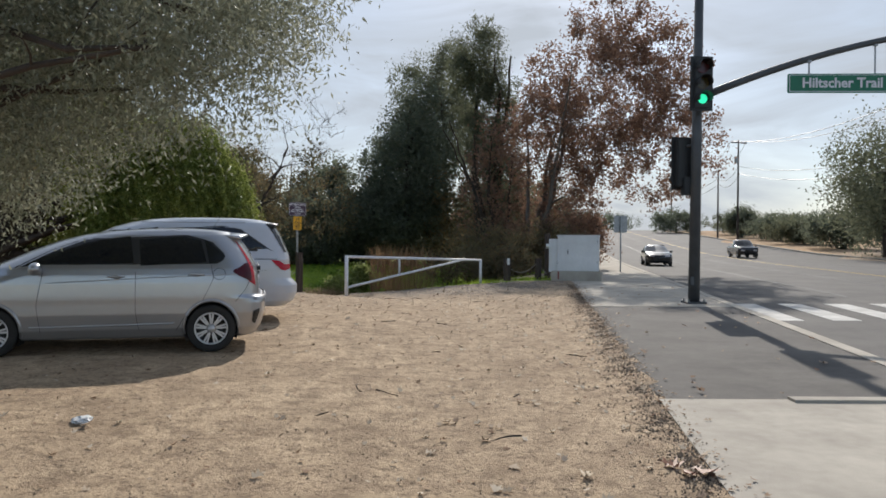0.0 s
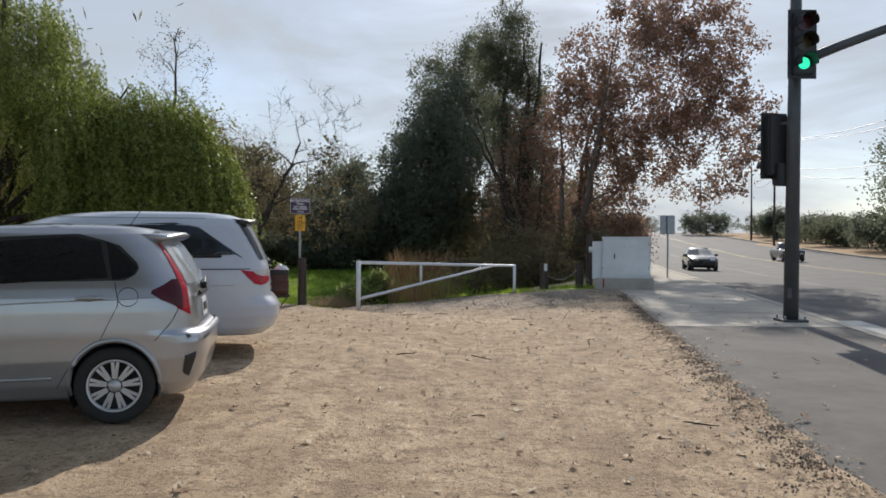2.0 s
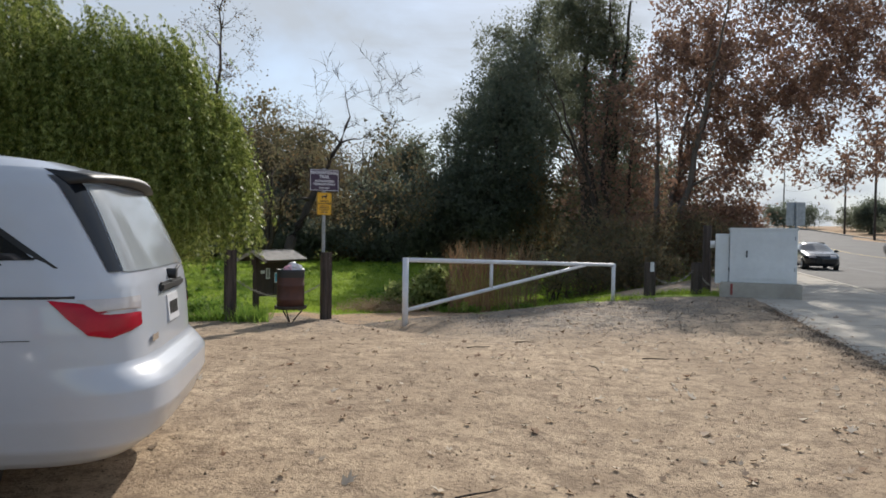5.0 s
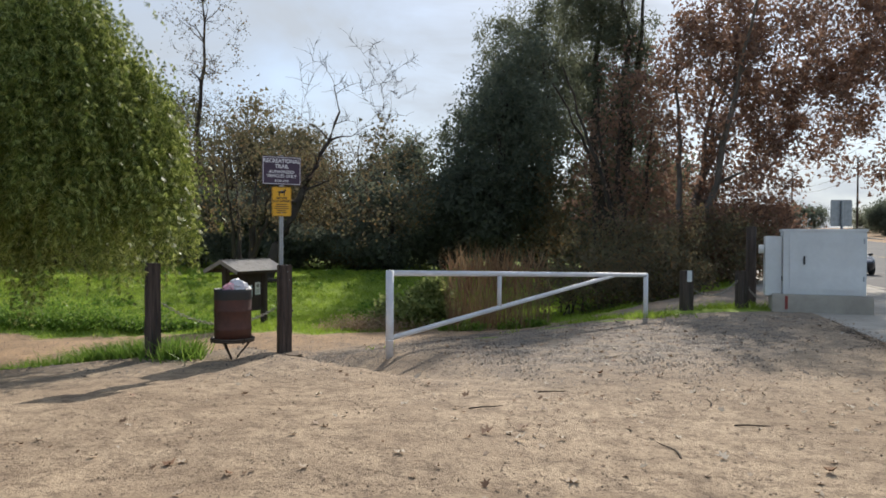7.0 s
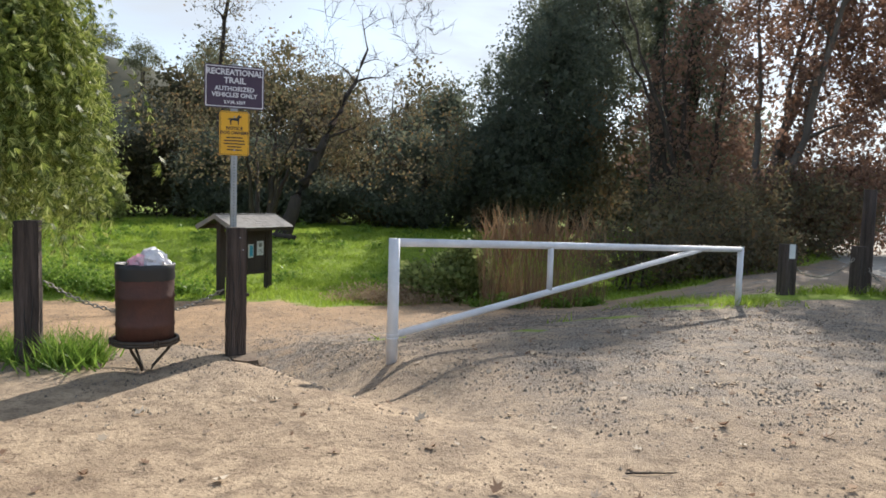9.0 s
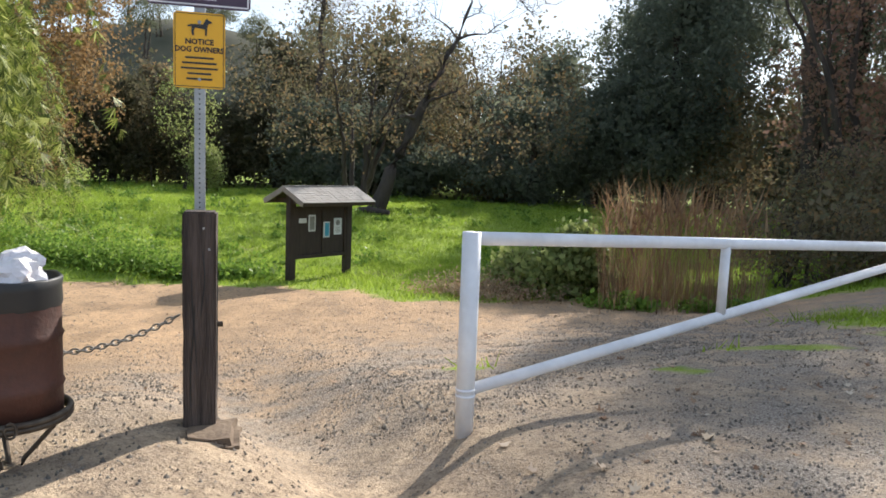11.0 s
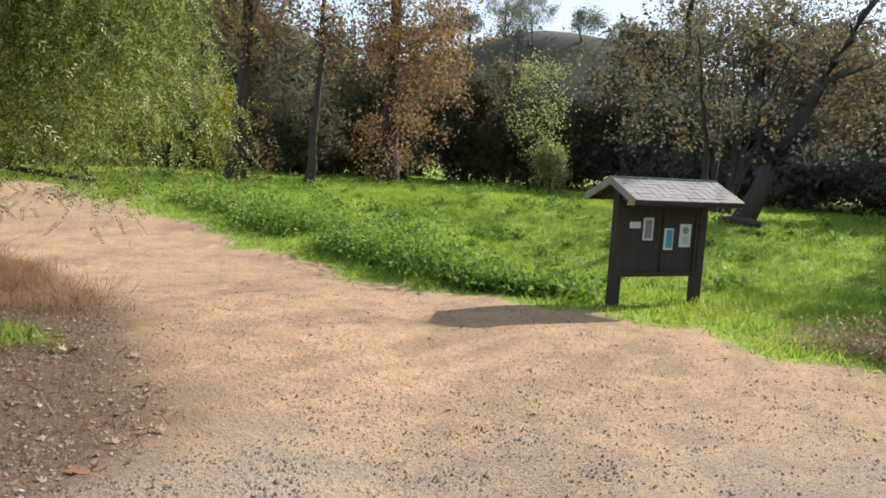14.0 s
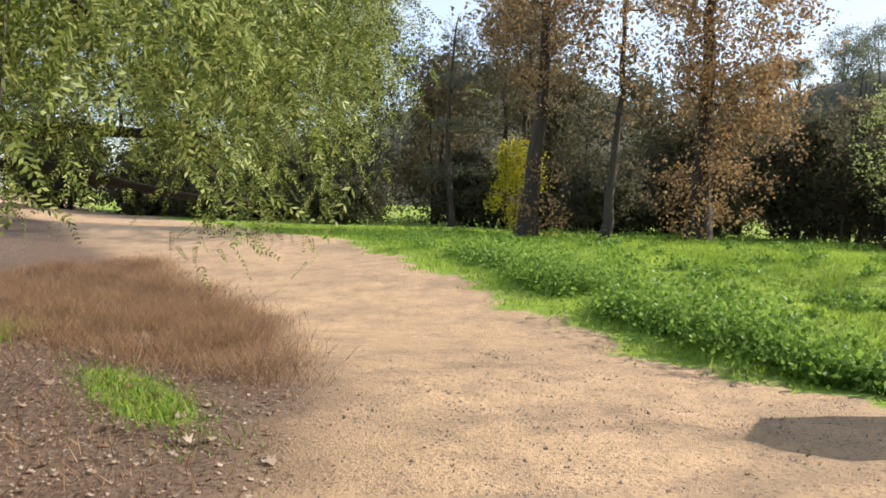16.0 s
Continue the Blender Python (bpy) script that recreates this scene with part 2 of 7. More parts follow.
def land(x, y):
    """Height of the ground."""
    x, y = np.asarray(x, float), np.asarray(y, float)
    dx, dy = x - LINE_AT[0], y - LINE_AT[1]
    s, u = dx * LINE_N[0] + dy * LINE_N[1], dx * LINE_D[0] + dy * LINE_D[1]
    shift = 1.35 * (1 - ease(-1.35, -0.75, u)) + 1.75 * ease(-0.6, 0.5, u)
    z = np.interp(s - shift, [-9, -6, -3.4, -2.2, -1.2, -0.2, 0.4, 1.1, 2.3, 5, 9.2, 12, 16, 24, 40, 70, 140],
                  [0, 0, -0.03, -0.08, -0.17, -0.36, -0.46, -0.57, -0.72, -0.79, -0.93, -0.7, -0.28, -0.26, -0.3, 0.3, 2.0])
    left = np.interp(s, [-3, 0.7, 1.2, 2.5, 4, 5.5], [0, 0.02, -0.12, -0.5, -0.72, -0.79])
    z = np.where(s < 5.5, z + (left - z) * (1 - ease(-1.75, -0.6, u)), z)
    z = z + 0.15 * (1 - ease(-1.8, 1.2, x)) * (1 - ease(14.5, 18.0, y))
    z = z + 0.05 * np.sin(x * 0.9 + 1.3) * np.sin(y * 0.7) * ease(6, 14, s)
    z = z + 0.007 * np.sin(x * 1.1 + y * 0.6) * np.sin(y * 0.9 - x * 0.5)
    k = ease(-6.0, 0.0, x - walk_x(y))
    rz = road_z(y) - 0.02
    z = z * (1 - k) + (np.where(y < 30, 0.0, 0.0) + np.where(y > 45, rz + 0.1, 0.0)) * k
    inside = ((x > walk_x(y) + 0.12) & (x < kerb_x(y) + 21.0)).astype(float)
    z = np.where(inside > 0, rz - 0.14, z)
    right = ease(20.5, 21.2, x - kerb_x(y))
    return z * (1 - right) + (rz + 0.14) * right


def polyline_dist(x, y, line):
    """Distance to a polyline in plan."""
    best = np.full(np.shape(x), 1e9)
    for (x0, y0), (x1, y1) in zip(line[:-1], line[1:]):
        t = np.clip(((x - x0) * (x1 - x0) + (y - y0) * (y1 - y0)) / ((x1 - x0) ** 2 + (y1 - y0) ** 2), 0, 1)
        best = np.minimum(best, np.hypot(x - x0 - t * (x1 - x0), y - y0 - t * (y1 - y0)))
    return best


NORTH_EDGE = [(-120, 5), (-60, 15), (-30, 23), (-21.6, 25.2), (-13.2, 26.0), (-10.2, 26.1), (-7.8, 27.0), (-6.5, 26.7), (-5.6, 26.4), (-4.7, 27.0), (-1.1, 28.1), (3, 30.5), (8, 36)]
SOUTH_EDGE = [(-120, -2), (-60, 8), (-30, 17.5), (-20.2, 20.4), (-17.8, 21.5), (-14.5, 22.4), (-10.6, 22.4), (-8.4, 21.8), (-6.5, 21.0), (-5.4, 19.6)]


def north_y(x):
    return np.interp(x, [p[0] for p in NORTH_EDGE], [p[1] for p in NORTH_EDGE])


def south_y(x):
    return np.interp(x, [p[0] for p in SOUTH_EDGE], [p[1] for p in SOUTH_EDGE])


def wobble(x, y):
    return 0.18 * np.sin(x * 1.9 + 0.4 * y) + 0.12 * np.sin(x * 4.3 + 1.0) + 0.08 * np.sin(x * 9.1 + y)


def line_s(x, y):
    return (x - LINE_AT[0]) * LINE_N[0] + (y - LINE_AT[1]) * LINE_N[1]


def grass_here(x, y):
    """1 where the meadow grows, 0 on bare dirt."""
    g = ease(-0.55, 0.65, y - north_y(x) + wobble(x, y))
    g = g * (1 - 0.85 * ease(0.0, 2.0, x - walk_x(y)))
    lobe = 1 - ease(0.5, 1.2, np.hypot((x + 5.1) / 1.6, (y - 27.6) / 0.8))
    strip = 0.75 * (1 - ease(0.25, 0.6, np.abs(y - 24.9 - 0.25 * (x - 0)) / 1.2)) * ease(-0.2, 0.8, x + 0.3) * (1 - ease(4.0, 5.5, x))
    tuft = 0.8 * (1 - ease(0.4, 1.0, np.hypot((x + 10.4) / 1.3, (y - 20.9 - 0.3 * (x + 10.4)) / 0.4)))
    moss = np.zeros(np.shape(x))
    for mx0, my0, rx, ry in ((-0.7, 23.1, 0.9, 0.3), (-1.5, 21.9, 0.35, 0.22), (-3.2, 22.0, 0.35, 0.2), (0.6, 24.0, 0.8, 0.35)):
        moss = np.maximum(moss, 0.5 * (1 - ease(0.4, 1.1, np.hypot((x - mx0) / rx, (y - my0) / ry))))
    far = (1 - ease(-40, -34, x)) * (y < south_y(x)) * 0.6
    return np.clip(np.maximum.reduce([g, lobe, strip, tuft, far, moss]), 0, 1)


def mulch_here(x, y):
    """1 on the dark leaf-strewn earth south of the trail."""
    return ease(-0.5, 0.6, south_y(x) - y + 0.5 * wobble(x, y)) * ease(0.3, 1.0, line_s(x, y) - 1.0) * (x < -4.6)


def gravel_here(x, y):
    s = line_s(x, y)
    return np.exp(-((s - 2.0) / 2.1) ** 2) * ease(-9, -6, x) + 0.7 * np.exp(-((s + 1.5) / 1.5) ** 2) * ease(-2.5, -0.5, x) + 0.9 * np.exp(-((x - 0.8) / 2.4) ** 2 - ((y - 21.2) / 2.4) ** 2)


# ---- ground: one sheet out to the horizon ----
def axis(lo, a, b, hi, step, far):
    mid = np.arange(a, b + step / 2, step)
    out = np.geomspace(1, far, 26) - 1
    return np.concatenate([a - out[::-1][:-1] * (a - lo) / out[-1], mid, b + out[1:] * (hi - b) / out[-1]])


gx, gy = axis(-900, -30, 9, 900, 0.15, 300), axis(-400, -3, 45, 1600, 0.15, 300)
GX, GY = np.meshgrid(gx, gy)
GZ = land(GX, GY)
near = (np.abs(GX + 10) < 22) & (np.abs(GY - 20) < 26)
GZ = GZ + near * rng.normal(0, 0.004, GZ.shape) * (GX < walk_x(GY))
ny, nx = GX.shape
gi = np.arange(nx * ny).reshape(ny, nx)
gfaces = np.stack([gi[:-1, :-1], gi[:-1, 1:], gi[1:, 1:], gi[1:, :-1]], -1).reshape(-1, 4)
gme = bpy.data.meshes.new("ground")
gme.vertices.add(nx * ny), gme.loops.add(gfaces.size), gme.polygons.add(len(gfaces))
gme.vertices.foreach_set("co", np.stack([GX, GY, GZ], -1).astype(np.float32).ravel())
gme.loops.foreach_set("vertex_index", gfaces.astype(np.int32).ravel())
gme.polygons.foreach_set("loop_start", np.arange(0, gfaces.size, 4, dtype=np.int32))
gme.polygons.foreach_set("loop_total", np.full(len(gfaces), 4, dtype=np.int32))
gme.update()
gme.polygons.foreach_set("use_smooth", [True] * len(gfaces))
for zone, values in (("grass", grass_here(GX, GY)), ("mulch", mulch_here(GX, GY)), ("gravel", np.clip(gravel_here(GX, GY), 0, 1)), ("trail", ease(0.3, 2.5, line_s(GX, GY)))):
    gme.attributes.new(zone, "FLOAT", "POINT").data.foreach_set("value", values.astype(np.float32).ravel())


def ground_material():
    m = bpy.data.materials.new("earth")
    m.use_nodes = True
    n, l = m.node_tree.nodes, m.node_tree.links
    b = n["Principled BSDF"]
    b.inputs["Roughness"].default_value, b.inputs["Specular IOR Level"].default_value = 0.95, 0.15
    tc = n.new("ShaderNodeTexCoord")

    def tex(scale, detail=5, rough=0.6):
        t = n.new("ShaderNodeTexNoise")
        t.inputs["Scale"].default_value, t.inputs["Detail"].default_value, t.inputs["Roughness"].default_value = scale, detail, rough
        l.new(tc.outputs["Object"], t.inputs["Vector"])
        return t.outputs["Fac"]

    def span(v, lo, hi, to0=0.0, to1=1.0):
        r = n.new("ShaderNodeMapRange")
        for key, val in (("From Min", lo), ("From Max", hi), ("To Min", to0), ("To Max", to1)):
            r.inputs[key].default_value = val
        l.new(v, r.inputs["Value"])
        return r.outputs["Result"]

    def blend(f, c1, c2, mode="MIX"):
        x = n.new("ShaderNodeMixRGB")
        x.blend_type = mode
        for s, v in (("Fac", f), ("Color1", c1), ("Color2", c2)):
            if isinstance(v, (tuple, float)):
                x.inputs[s].default_value = v if isinstance(v, float) else (*v, 1)
            else:
                l.new(v, x.inputs[s])
        return x.outputs["Color"]

    def zone(name):
        a = n.new("ShaderNodeAttribute")
        a.attribute_name = name
        return a.outputs["Fac"]

    def times(a, c):
        x = n.new("ShaderNodeMath")
        x.operation = "MULTIPLY"
        l.new(a, x.inputs[0])
        if isinstance(c, float):
            x.inputs[1].default_value = c
        else:
            l.new(c, x.inputs[1])
        return x.outputs["Value"]

    big, midn, fine, speck = tex(0.35), tex(2.6), tex(22, 6, 0.7), tex(75, 3, 0.6)
    lot = blend(span(big, 0.35, 0.65), (0.57, 0.43, 0.29), (0.46, 0.34, 0.225))
    sand = blend(span(big, 0.35, 0.65), (0.56, 0.37, 0.215), (0.47, 0.31, 0.18))
    dirt = blend(zone("trail"), lot, sand)
    scuff = n.new("ShaderNodeTexNoise")
    scuff.inputs["Scale"].default_value, scuff.inputs["Detail"].default_value, scuff.inputs["Distortion"].default_value = 1.1, 6.0, 1.5
    squash = n.new("ShaderNodeMapping")
    squash.inputs["Scale"].default_value, squash.inputs["Rotation"].default_value = (1.0, 0.35, 1.0), (0, 0, 0.5)
    l.new(tc.outputs["Object"], squash.inputs["Vector"]), l.new(squash.outputs["Vector"], scuff.inputs["Vector"])
    dirt = blend(span(scuff.outputs["Fac"], 0.5, 0.72, 0.0, 0.5), dirt, (0.24, 0.17, 0.115))
    dirt = blend(span(midn, 0.45, 0.7, 0.0, 0.6), dirt, (0.25, 0.175, 0.115))
    dirt = blend(times(span(tex(6.5, 6, 0.75), 0.48, 0.6, 0.0, 0.7), span(zone("trail"), 0.0, 1.0, 1.0, 0.3)), dirt, (0.215, 0.155, 0.105))
    dirt = blend(span(fine, 0.52, 0.74, 0.0, 0.7), dirt, (0.17, 0.12, 0.08))
    dirt = blend(span(speck, 0.62, 0.75, 0.0, 0.5), dirt, (0.5, 0.42, 0.32))
    pits = tex(34, 3, 0.6)
    dirt = blend(span(pits, 0.56, 0.66, 0.0, 0.8), dirt, (0.16, 0.115, 0.08))
    crumbs = tex(130, 2, 0.5)
    dirt = blend(span(crumbs, 0.6, 0.7, 0.0, 0.65), dirt, (0.13, 0.1, 0.075))
    grav = blend(span(speck, 0.42, 0.62), (0.17, 0.145, 0.12), (0.39, 0.34, 0.285))
    dirt = blend(times(zone("gravel"), span(midn, 0.35, 0.6, 0.3, 0.9)), dirt, grav)
    mul = blend(span(fine, 0.4, 0.66), (0.1, 0.064, 0.044), (0.23, 0.155, 0.108))
    dirt = blend(zone("mulch"), dirt, mul)
    turf = blend(span(midn, 0.4, 0.65), (0.28, 0.36, 0.06), (0.18, 0.26, 0.04))
    turf = blend(span(tex(0.9, 4), 0.56, 0.72, 0.0, 0.6), turf, (0.24, 0.21, 0.1))
    turf = blend(span(fine, 0.5, 0.75, 0.0, 0.5), turf, (0.12, 0.11, 0.05))
    col = blend(span(times(zone("grass"), span(midn, 0.3, 0.6, 0.7, 1.5)), 0.35, 0.65), dirt, turf)
    l.new(col, b.inputs["Base Color"])
    bp = n.new("ShaderNodeBump")
    bp.inputs["Strength"].default_value, bp.inputs["Distance"].default_value = 0.8, 0.03
    hsum = n.new("ShaderNodeMath")
    hsum.operation = "MULTIPLY_ADD"
    hsum.inputs[1].default_value = 0.45
    l.new(speck, hsum.inputs[0]), l.new(fine, hsum.inputs[2])
    l.new(hsum.outputs["Value"], bp.inputs["Height"]), l.new(bp.outputs["Normal"], b.inputs["Normal"])
    return m


M_EARTH = ground_material()
gme.materials.append(M_EARTH)
ground = tagged(new("ground", gme), "sandy tan dirt lot and trail beside a green meadow", "ground", kind="structure")


# ---- road, walk and kerb ----
def strip(name, x0, x1, y0, y1, z, mat, thick, label, category, steps=None, xs=3):
    """A slab laid between two lines that run with the road; x0, x1 and z are functions of y."""
    ys = np.linspace(y0, y1, steps or max(2, int((y1 - y0) / 1.5) + 1))
    bm = bmesh.new()
    top, bot = [], []
    for y in ys:
        xx = np.linspace(float(x0(y)), float(x1(y)), xs)
        top.append([bm.verts.new((x, y, float(z(y)))) for x in xx])
        bot.append([bm.verts.new((x, y, float(z(y)) - thick)) for x in (xx[0], xx[-1])])
    for i in range(len(ys) - 1):
        for j in range(xs - 1):
            bm.faces.new((top[i][j], top[i][j + 1], top[i + 1][j + 1], top[i + 1][j]))
        bm.faces.new((bot[i][0], top[i][0], top[i + 1][0], bot[i + 1][0]))
        bm.faces.new((top[i][-1], bot[i][1], bot[i + 1][1], top[i + 1][-1]))
    bm.faces.new((*top[0][::-1], bot[0][0], bot[0][1])), bm.faces.new((*top[-1], bot[-1][1], bot[-1][0]))
    bmesh.ops.recalc_face_normals(bm, faces=bm.faces)
    return tagged(part(name, bm, mat), label, category, kind="structure")


def walk_z(y):
    return np.where(y < 45, 0.0, road_z(y) + 0.13)


strip("road", lambda y: kerb_x(y) + 0.15, lambda y: kerb_x(y) + 20.9, -60, 300, road_z, M_ASPHALT, 0.12, "sunlit grey asphalt road rising to a crest", "road", 160, 8)
strip("kerb", lambda y: kerb_x(y) - 0.05, lambda y: kerb_x(y) + 0.148, 4.0, 240, lambda y: walk_z(y) + 0.012, M_CONCRETE, 0.3, "pale concrete kerb along the road", "kerb", 130)
strip("gutter", lambda y: kerb_x(y) + 0.15, lambda y: kerb_x(y) + 0.5, -40, 240, lambda y: road_z(y) + 0.006, M_CONCRETE, 0.1, "pale concrete gutter strip beside the kerb", "gutter", 130)
strip("kerb_far", lambda y: kerb_x(y) + 20.9, lambda y: kerb_x(y) + 21.15, -40, 240, lambda y: road_z(y) + 0.16, M_CONCRETE, 0.3, "pale concrete kerb across the road", "kerb", 130)
strip("pavement_asphalt", walk_x, lambda y: kerb_x(y) - 0.052, 6.45, 15.4, walk_z, M_PATCH, 0.14, "dark grey asphalt walk beside the dirt lot", "pavement")
for y0, y1 in [(15.405 + 2.4 * i, 15.40 + 2.4 * (i + 1)) for i in range(12)]:
    strip("pavement_slab", lambda y: walk_x(y) - 0.02, lambda y: kerb_x(y) - 0.052, y0, y1 - 0.012, lambda y: walk_z(y) + 0.004, M_CONCRETE, 0.14, "pale concrete walk slab", "pavement", 2)
strip("pavement_far", lambda y: walk_x(y) + 0.03 * (y - 44), lambda y: kerb_x(y) - 0.052, 44.3, 240, walk_z, M_CONCRETE, 0.14, "pale concrete walk running uphill", "pavement", 80)
for y0, y1 in ((1.9, 3.62), (3.64, 6.43), (-3.0, 1.88)):
    strip("pavement_apron", walk_x, lambda y: kerb_x(y) - 0.25, y0, y1, lambda y: 0.006 + 0 * y, M_CONCRETE, 0.14, "sunlit pale concrete apron at the corner", "pavement", 2)
strip("kerb_corner", lambda y: 3.0 + 0 * y, lambda y: kerb_x(y) + 0.15, 6.3, 6.44, lambda y: 0.03 + 0 * y, M_CONCRETE, 0.2, "low pale concrete kerb lip at the corner", "kerb", 2)
for i in range(9):
    x0 = 6.35 + 1.12 * i
    strip("crosswalk_bar", lambda y: x0 + 0.17 * (y - 14.2), lambda y: x0 + 0.55 + 0.17 * (y - 14.2), 13.9 + 0.05 * i, 17.6 + 0.05 * i, lambda y: road_z(y) + 0.005, M_LINE, 0.004, "worn white crosswalk bar", "road marking", 2)
M_YELLOW_LINE = material("yellow_line_paint", (0.45, 0.3, 0.06), 0.7, 0, (0.3, 0.2, 0.06), 3)
for off in (10.2, 10.5):
    strip("centre_line", lambda y: kerb_x(y) + off, lambda y: kerb_x(y) + off + 0.1, 22, 200, lambda y: road_z(y) + 0.006, M_YELLOW_LINE, 0.004, "worn yellow centre line", "road marking", 90)
M_TAR = material("tar_seam", (0.05, 0.05, 0.05), 0.7, 0, (0.07, 0.07, 0.07), 3)
for off in (4.1, 7.4, 14.0):
    strip("road_seam", lambda y: kerb_x(y) + off + 0.05 * np.sin(y * 0.6), lambda y: kerb_x(y) + off + 0.12 + 0.05 * np.sin(y * 0.6), 20, 200, lambda y: road_z(y) + 0.0045, M_TAR, 0.004, "dark tar seam in the road", "road seam", 90)


# ---- gate ----
def build_gate():
    a, b = np.array([-2.64, 20.08]), np.array([1.25, 24.27])
    za, zb = float(land(*a)), float(land(*b))
    ta, tb = 0.905, 0.715
    g = thing("pipe_gate", pose(a[0], a[1], za), "closed white-painted steel pipe gate across the dirt entrance", "gate")
    at = lambda q, z: np.array([*(a + (b - a) * q - a), z - za])
    part("post", tube_bm(at(0, za - 0.1), at(0, ta + 0.035), 0.052), M_WHITE_PIPE, g, smooth=True)
    part("post", tube_bm(at(1, zb - 0.1), at(1, tb + 0.03), 0.042), M_WHITE_PIPE, g, smooth=True)
    part("top_rail", tube_bm(at(0.004, ta), at(1.0, tb), 0.038), M_WHITE_PIPE, g, smooth=True)
    lo = lambda q: 0.06 + (0.75 - 0.06) * q / 0.83
    part("brace", tube_bm(at(0.004, lo(0)), at(0.83, 0.73), 0.034), M_WHITE_PIPE, g, smooth=True)
    part("strut", tube_bm(at(0.35, lo(0.35)), at(0.35, ta - 0.07), 0.032), M_WHITE_PIPE, g, smooth=True)
    part("collar", tube_bm(at(0, za + 0.21), at(0, za + 0.225), 0.056), M_WHITE_PIPE, g, smooth=True)
    part("collar", tube_bm(at(0, za + 0.245), at(0, za + 0.26), 0.056), M_WHITE_PIPE, g, smooth=True)


def tube_bm(p, q, r, sides=16, r2=None, bm=None):
    """A capped straight pipe."""
    p, q = Vector(p), Vector(q)
    bm = bm or bmesh.new()
    m = Matrix.Translation((p + q) / 2) @ (q - p).to_track_quat("Z", "Y").to_matrix().to_4x4()
    bmesh.ops.create_cone(bm, cap_ends=True, segments=sides, radius1=r, radius2=r if r2 is None else r2, depth=(q - p).length, matrix=m)
    return bm


build_gate()


# ---- timber posts, chains ----
def timber_post(name, x, y, top, w, turn, label, lean=0.0):
    z = float(land(x, y))
    t = thing(name, pose(x, y, z, lean, 0, turn), label, "post", "timber posts")
    h = top - z
    bm = bmesh.new()
    bmesh.ops.create_cube(bm, size=1, matrix=Matrix.Translation((0, 0, h / 2 - 0.1)) @ Matrix.Diagonal((w, w, h + 0.2, 1)))
    bmesh.ops.subdivide_edges(bm, edges=[e for e in bm.edges if abs(e.verts[0].co.z - e.verts[1].co.z) > 0.5], cuts=12)
    bmesh.ops.bevel(bm, geom=[e for e in bm.edges if e.is_boundary is False and e.calc_face_angle(0) > 1], offset=0.009, segments=2, affect="EDGES")
    for v in bm.verts:
        v.co += Vector((noise.noise(v.co * 9 + Vector((x, y, 0))), noise.noise(v.co * 9 + Vector((3, x, y))), 0.4 * noise.noise(v.co * 15 + Vector((9, 3, x))))) * 0.006
    part("shaft", bm, M_TIMBER, t)
    # drying cracks down the faces
    for k in range(5):
        face = k % 2
        xx = float(rng.uniform(-0.3, 0.3)) * w
        z0, ln = float(rng.uniform(0.3, 0.9)) * h, float(rng.uniform(0.25, 0.6)) * h
        z1 = max(0.03, z0 - ln)
        pts = [(xx + 0.012 * math.sin(q * 4 + k), -w / 2 - 0.0015, z0 + (z1 - z0) * q) for q in np.linspace(0, 1, 8)]
        if face:
            pts = [(w / 2 + 0.0015, p[0], p[2]) for p in pts]
        tubes("crack", [(pts, [0.0005, 0.003, 0.0035, 0.003, 0.0035, 0.003, 0.002, 0.0005])], M_BLACK, t, sides=5)
    return t


sign_post = timber_post("timber_post", -3.775, 19.275, 1.03, 0.154, 32.7, "dark weathered square timber post with cracks, beside the gate")
part("nail", tube_bm((0.02, -0.074, 1.0), (0.02, -0.082, 1.0), 0.006, 8), M_STEEL, sign_post)
part("nail", tube_bm((0.045, -0.074, 0.9), (0.045, -0.082, 0.9), 0.006, 8), M_STEEL, sign_post)
part("hook", tube_bm((0.07, 0.0, 0.52), (0.105, 0.0, 0.52), 0.014, 10), M_CHAIN, sign_post, "rusty chain hook")
left_post = timber_post("timber_post", -4.98, 18.40, 1.07, 0.165, 30, "grey-brown square timber post standing among weeds")
post_a = timber_post("timber_post", 2.26, 25.70, 0.74, 0.2, 20, "dark timber post with a pale reflector plate")
part("reflector", box_bm(0.1, 0.008, 0.22, (0, -0.105, 0.68)), M_PAPER, post_a, "pale reflector plate")
post_b = timber_post("timber_post", 3.38, 25.95, 0.74, 0.19, 15, "short dark timber post under the trees")

# concrete footing at the sign post
fz = float(land(-3.72, 19.2))
fb = box_bm(0.3, 0.32, 0.1, (0, 0, 0), 0.04)
bmesh.ops.subdivide_edges(fb, edges=fb.edges[:], cuts=2, use_grid_fill=True)
for v in fb.verts:
    v.co += Vector((noise.noise(v.co * 8) * 1.3, noise.noise(v.co * 8 + Vector((5, 0, 0))), noise.noise(v.co * 8 + Vector((0, 7, 0))))) * 0.025
foot = part("post_footing", fb, material("earthy_concrete", (0.22, 0.16, 0.11), 0.95, 0, (0.13, 0.09, 0.06), 6, 0.6, 30))
foot.matrix_world = pose(-3.67, 19.21, fz - 0.035, 0, 0, 30)
tagged(foot, "dirt-covered concrete footing at the foot of the post", "footing")


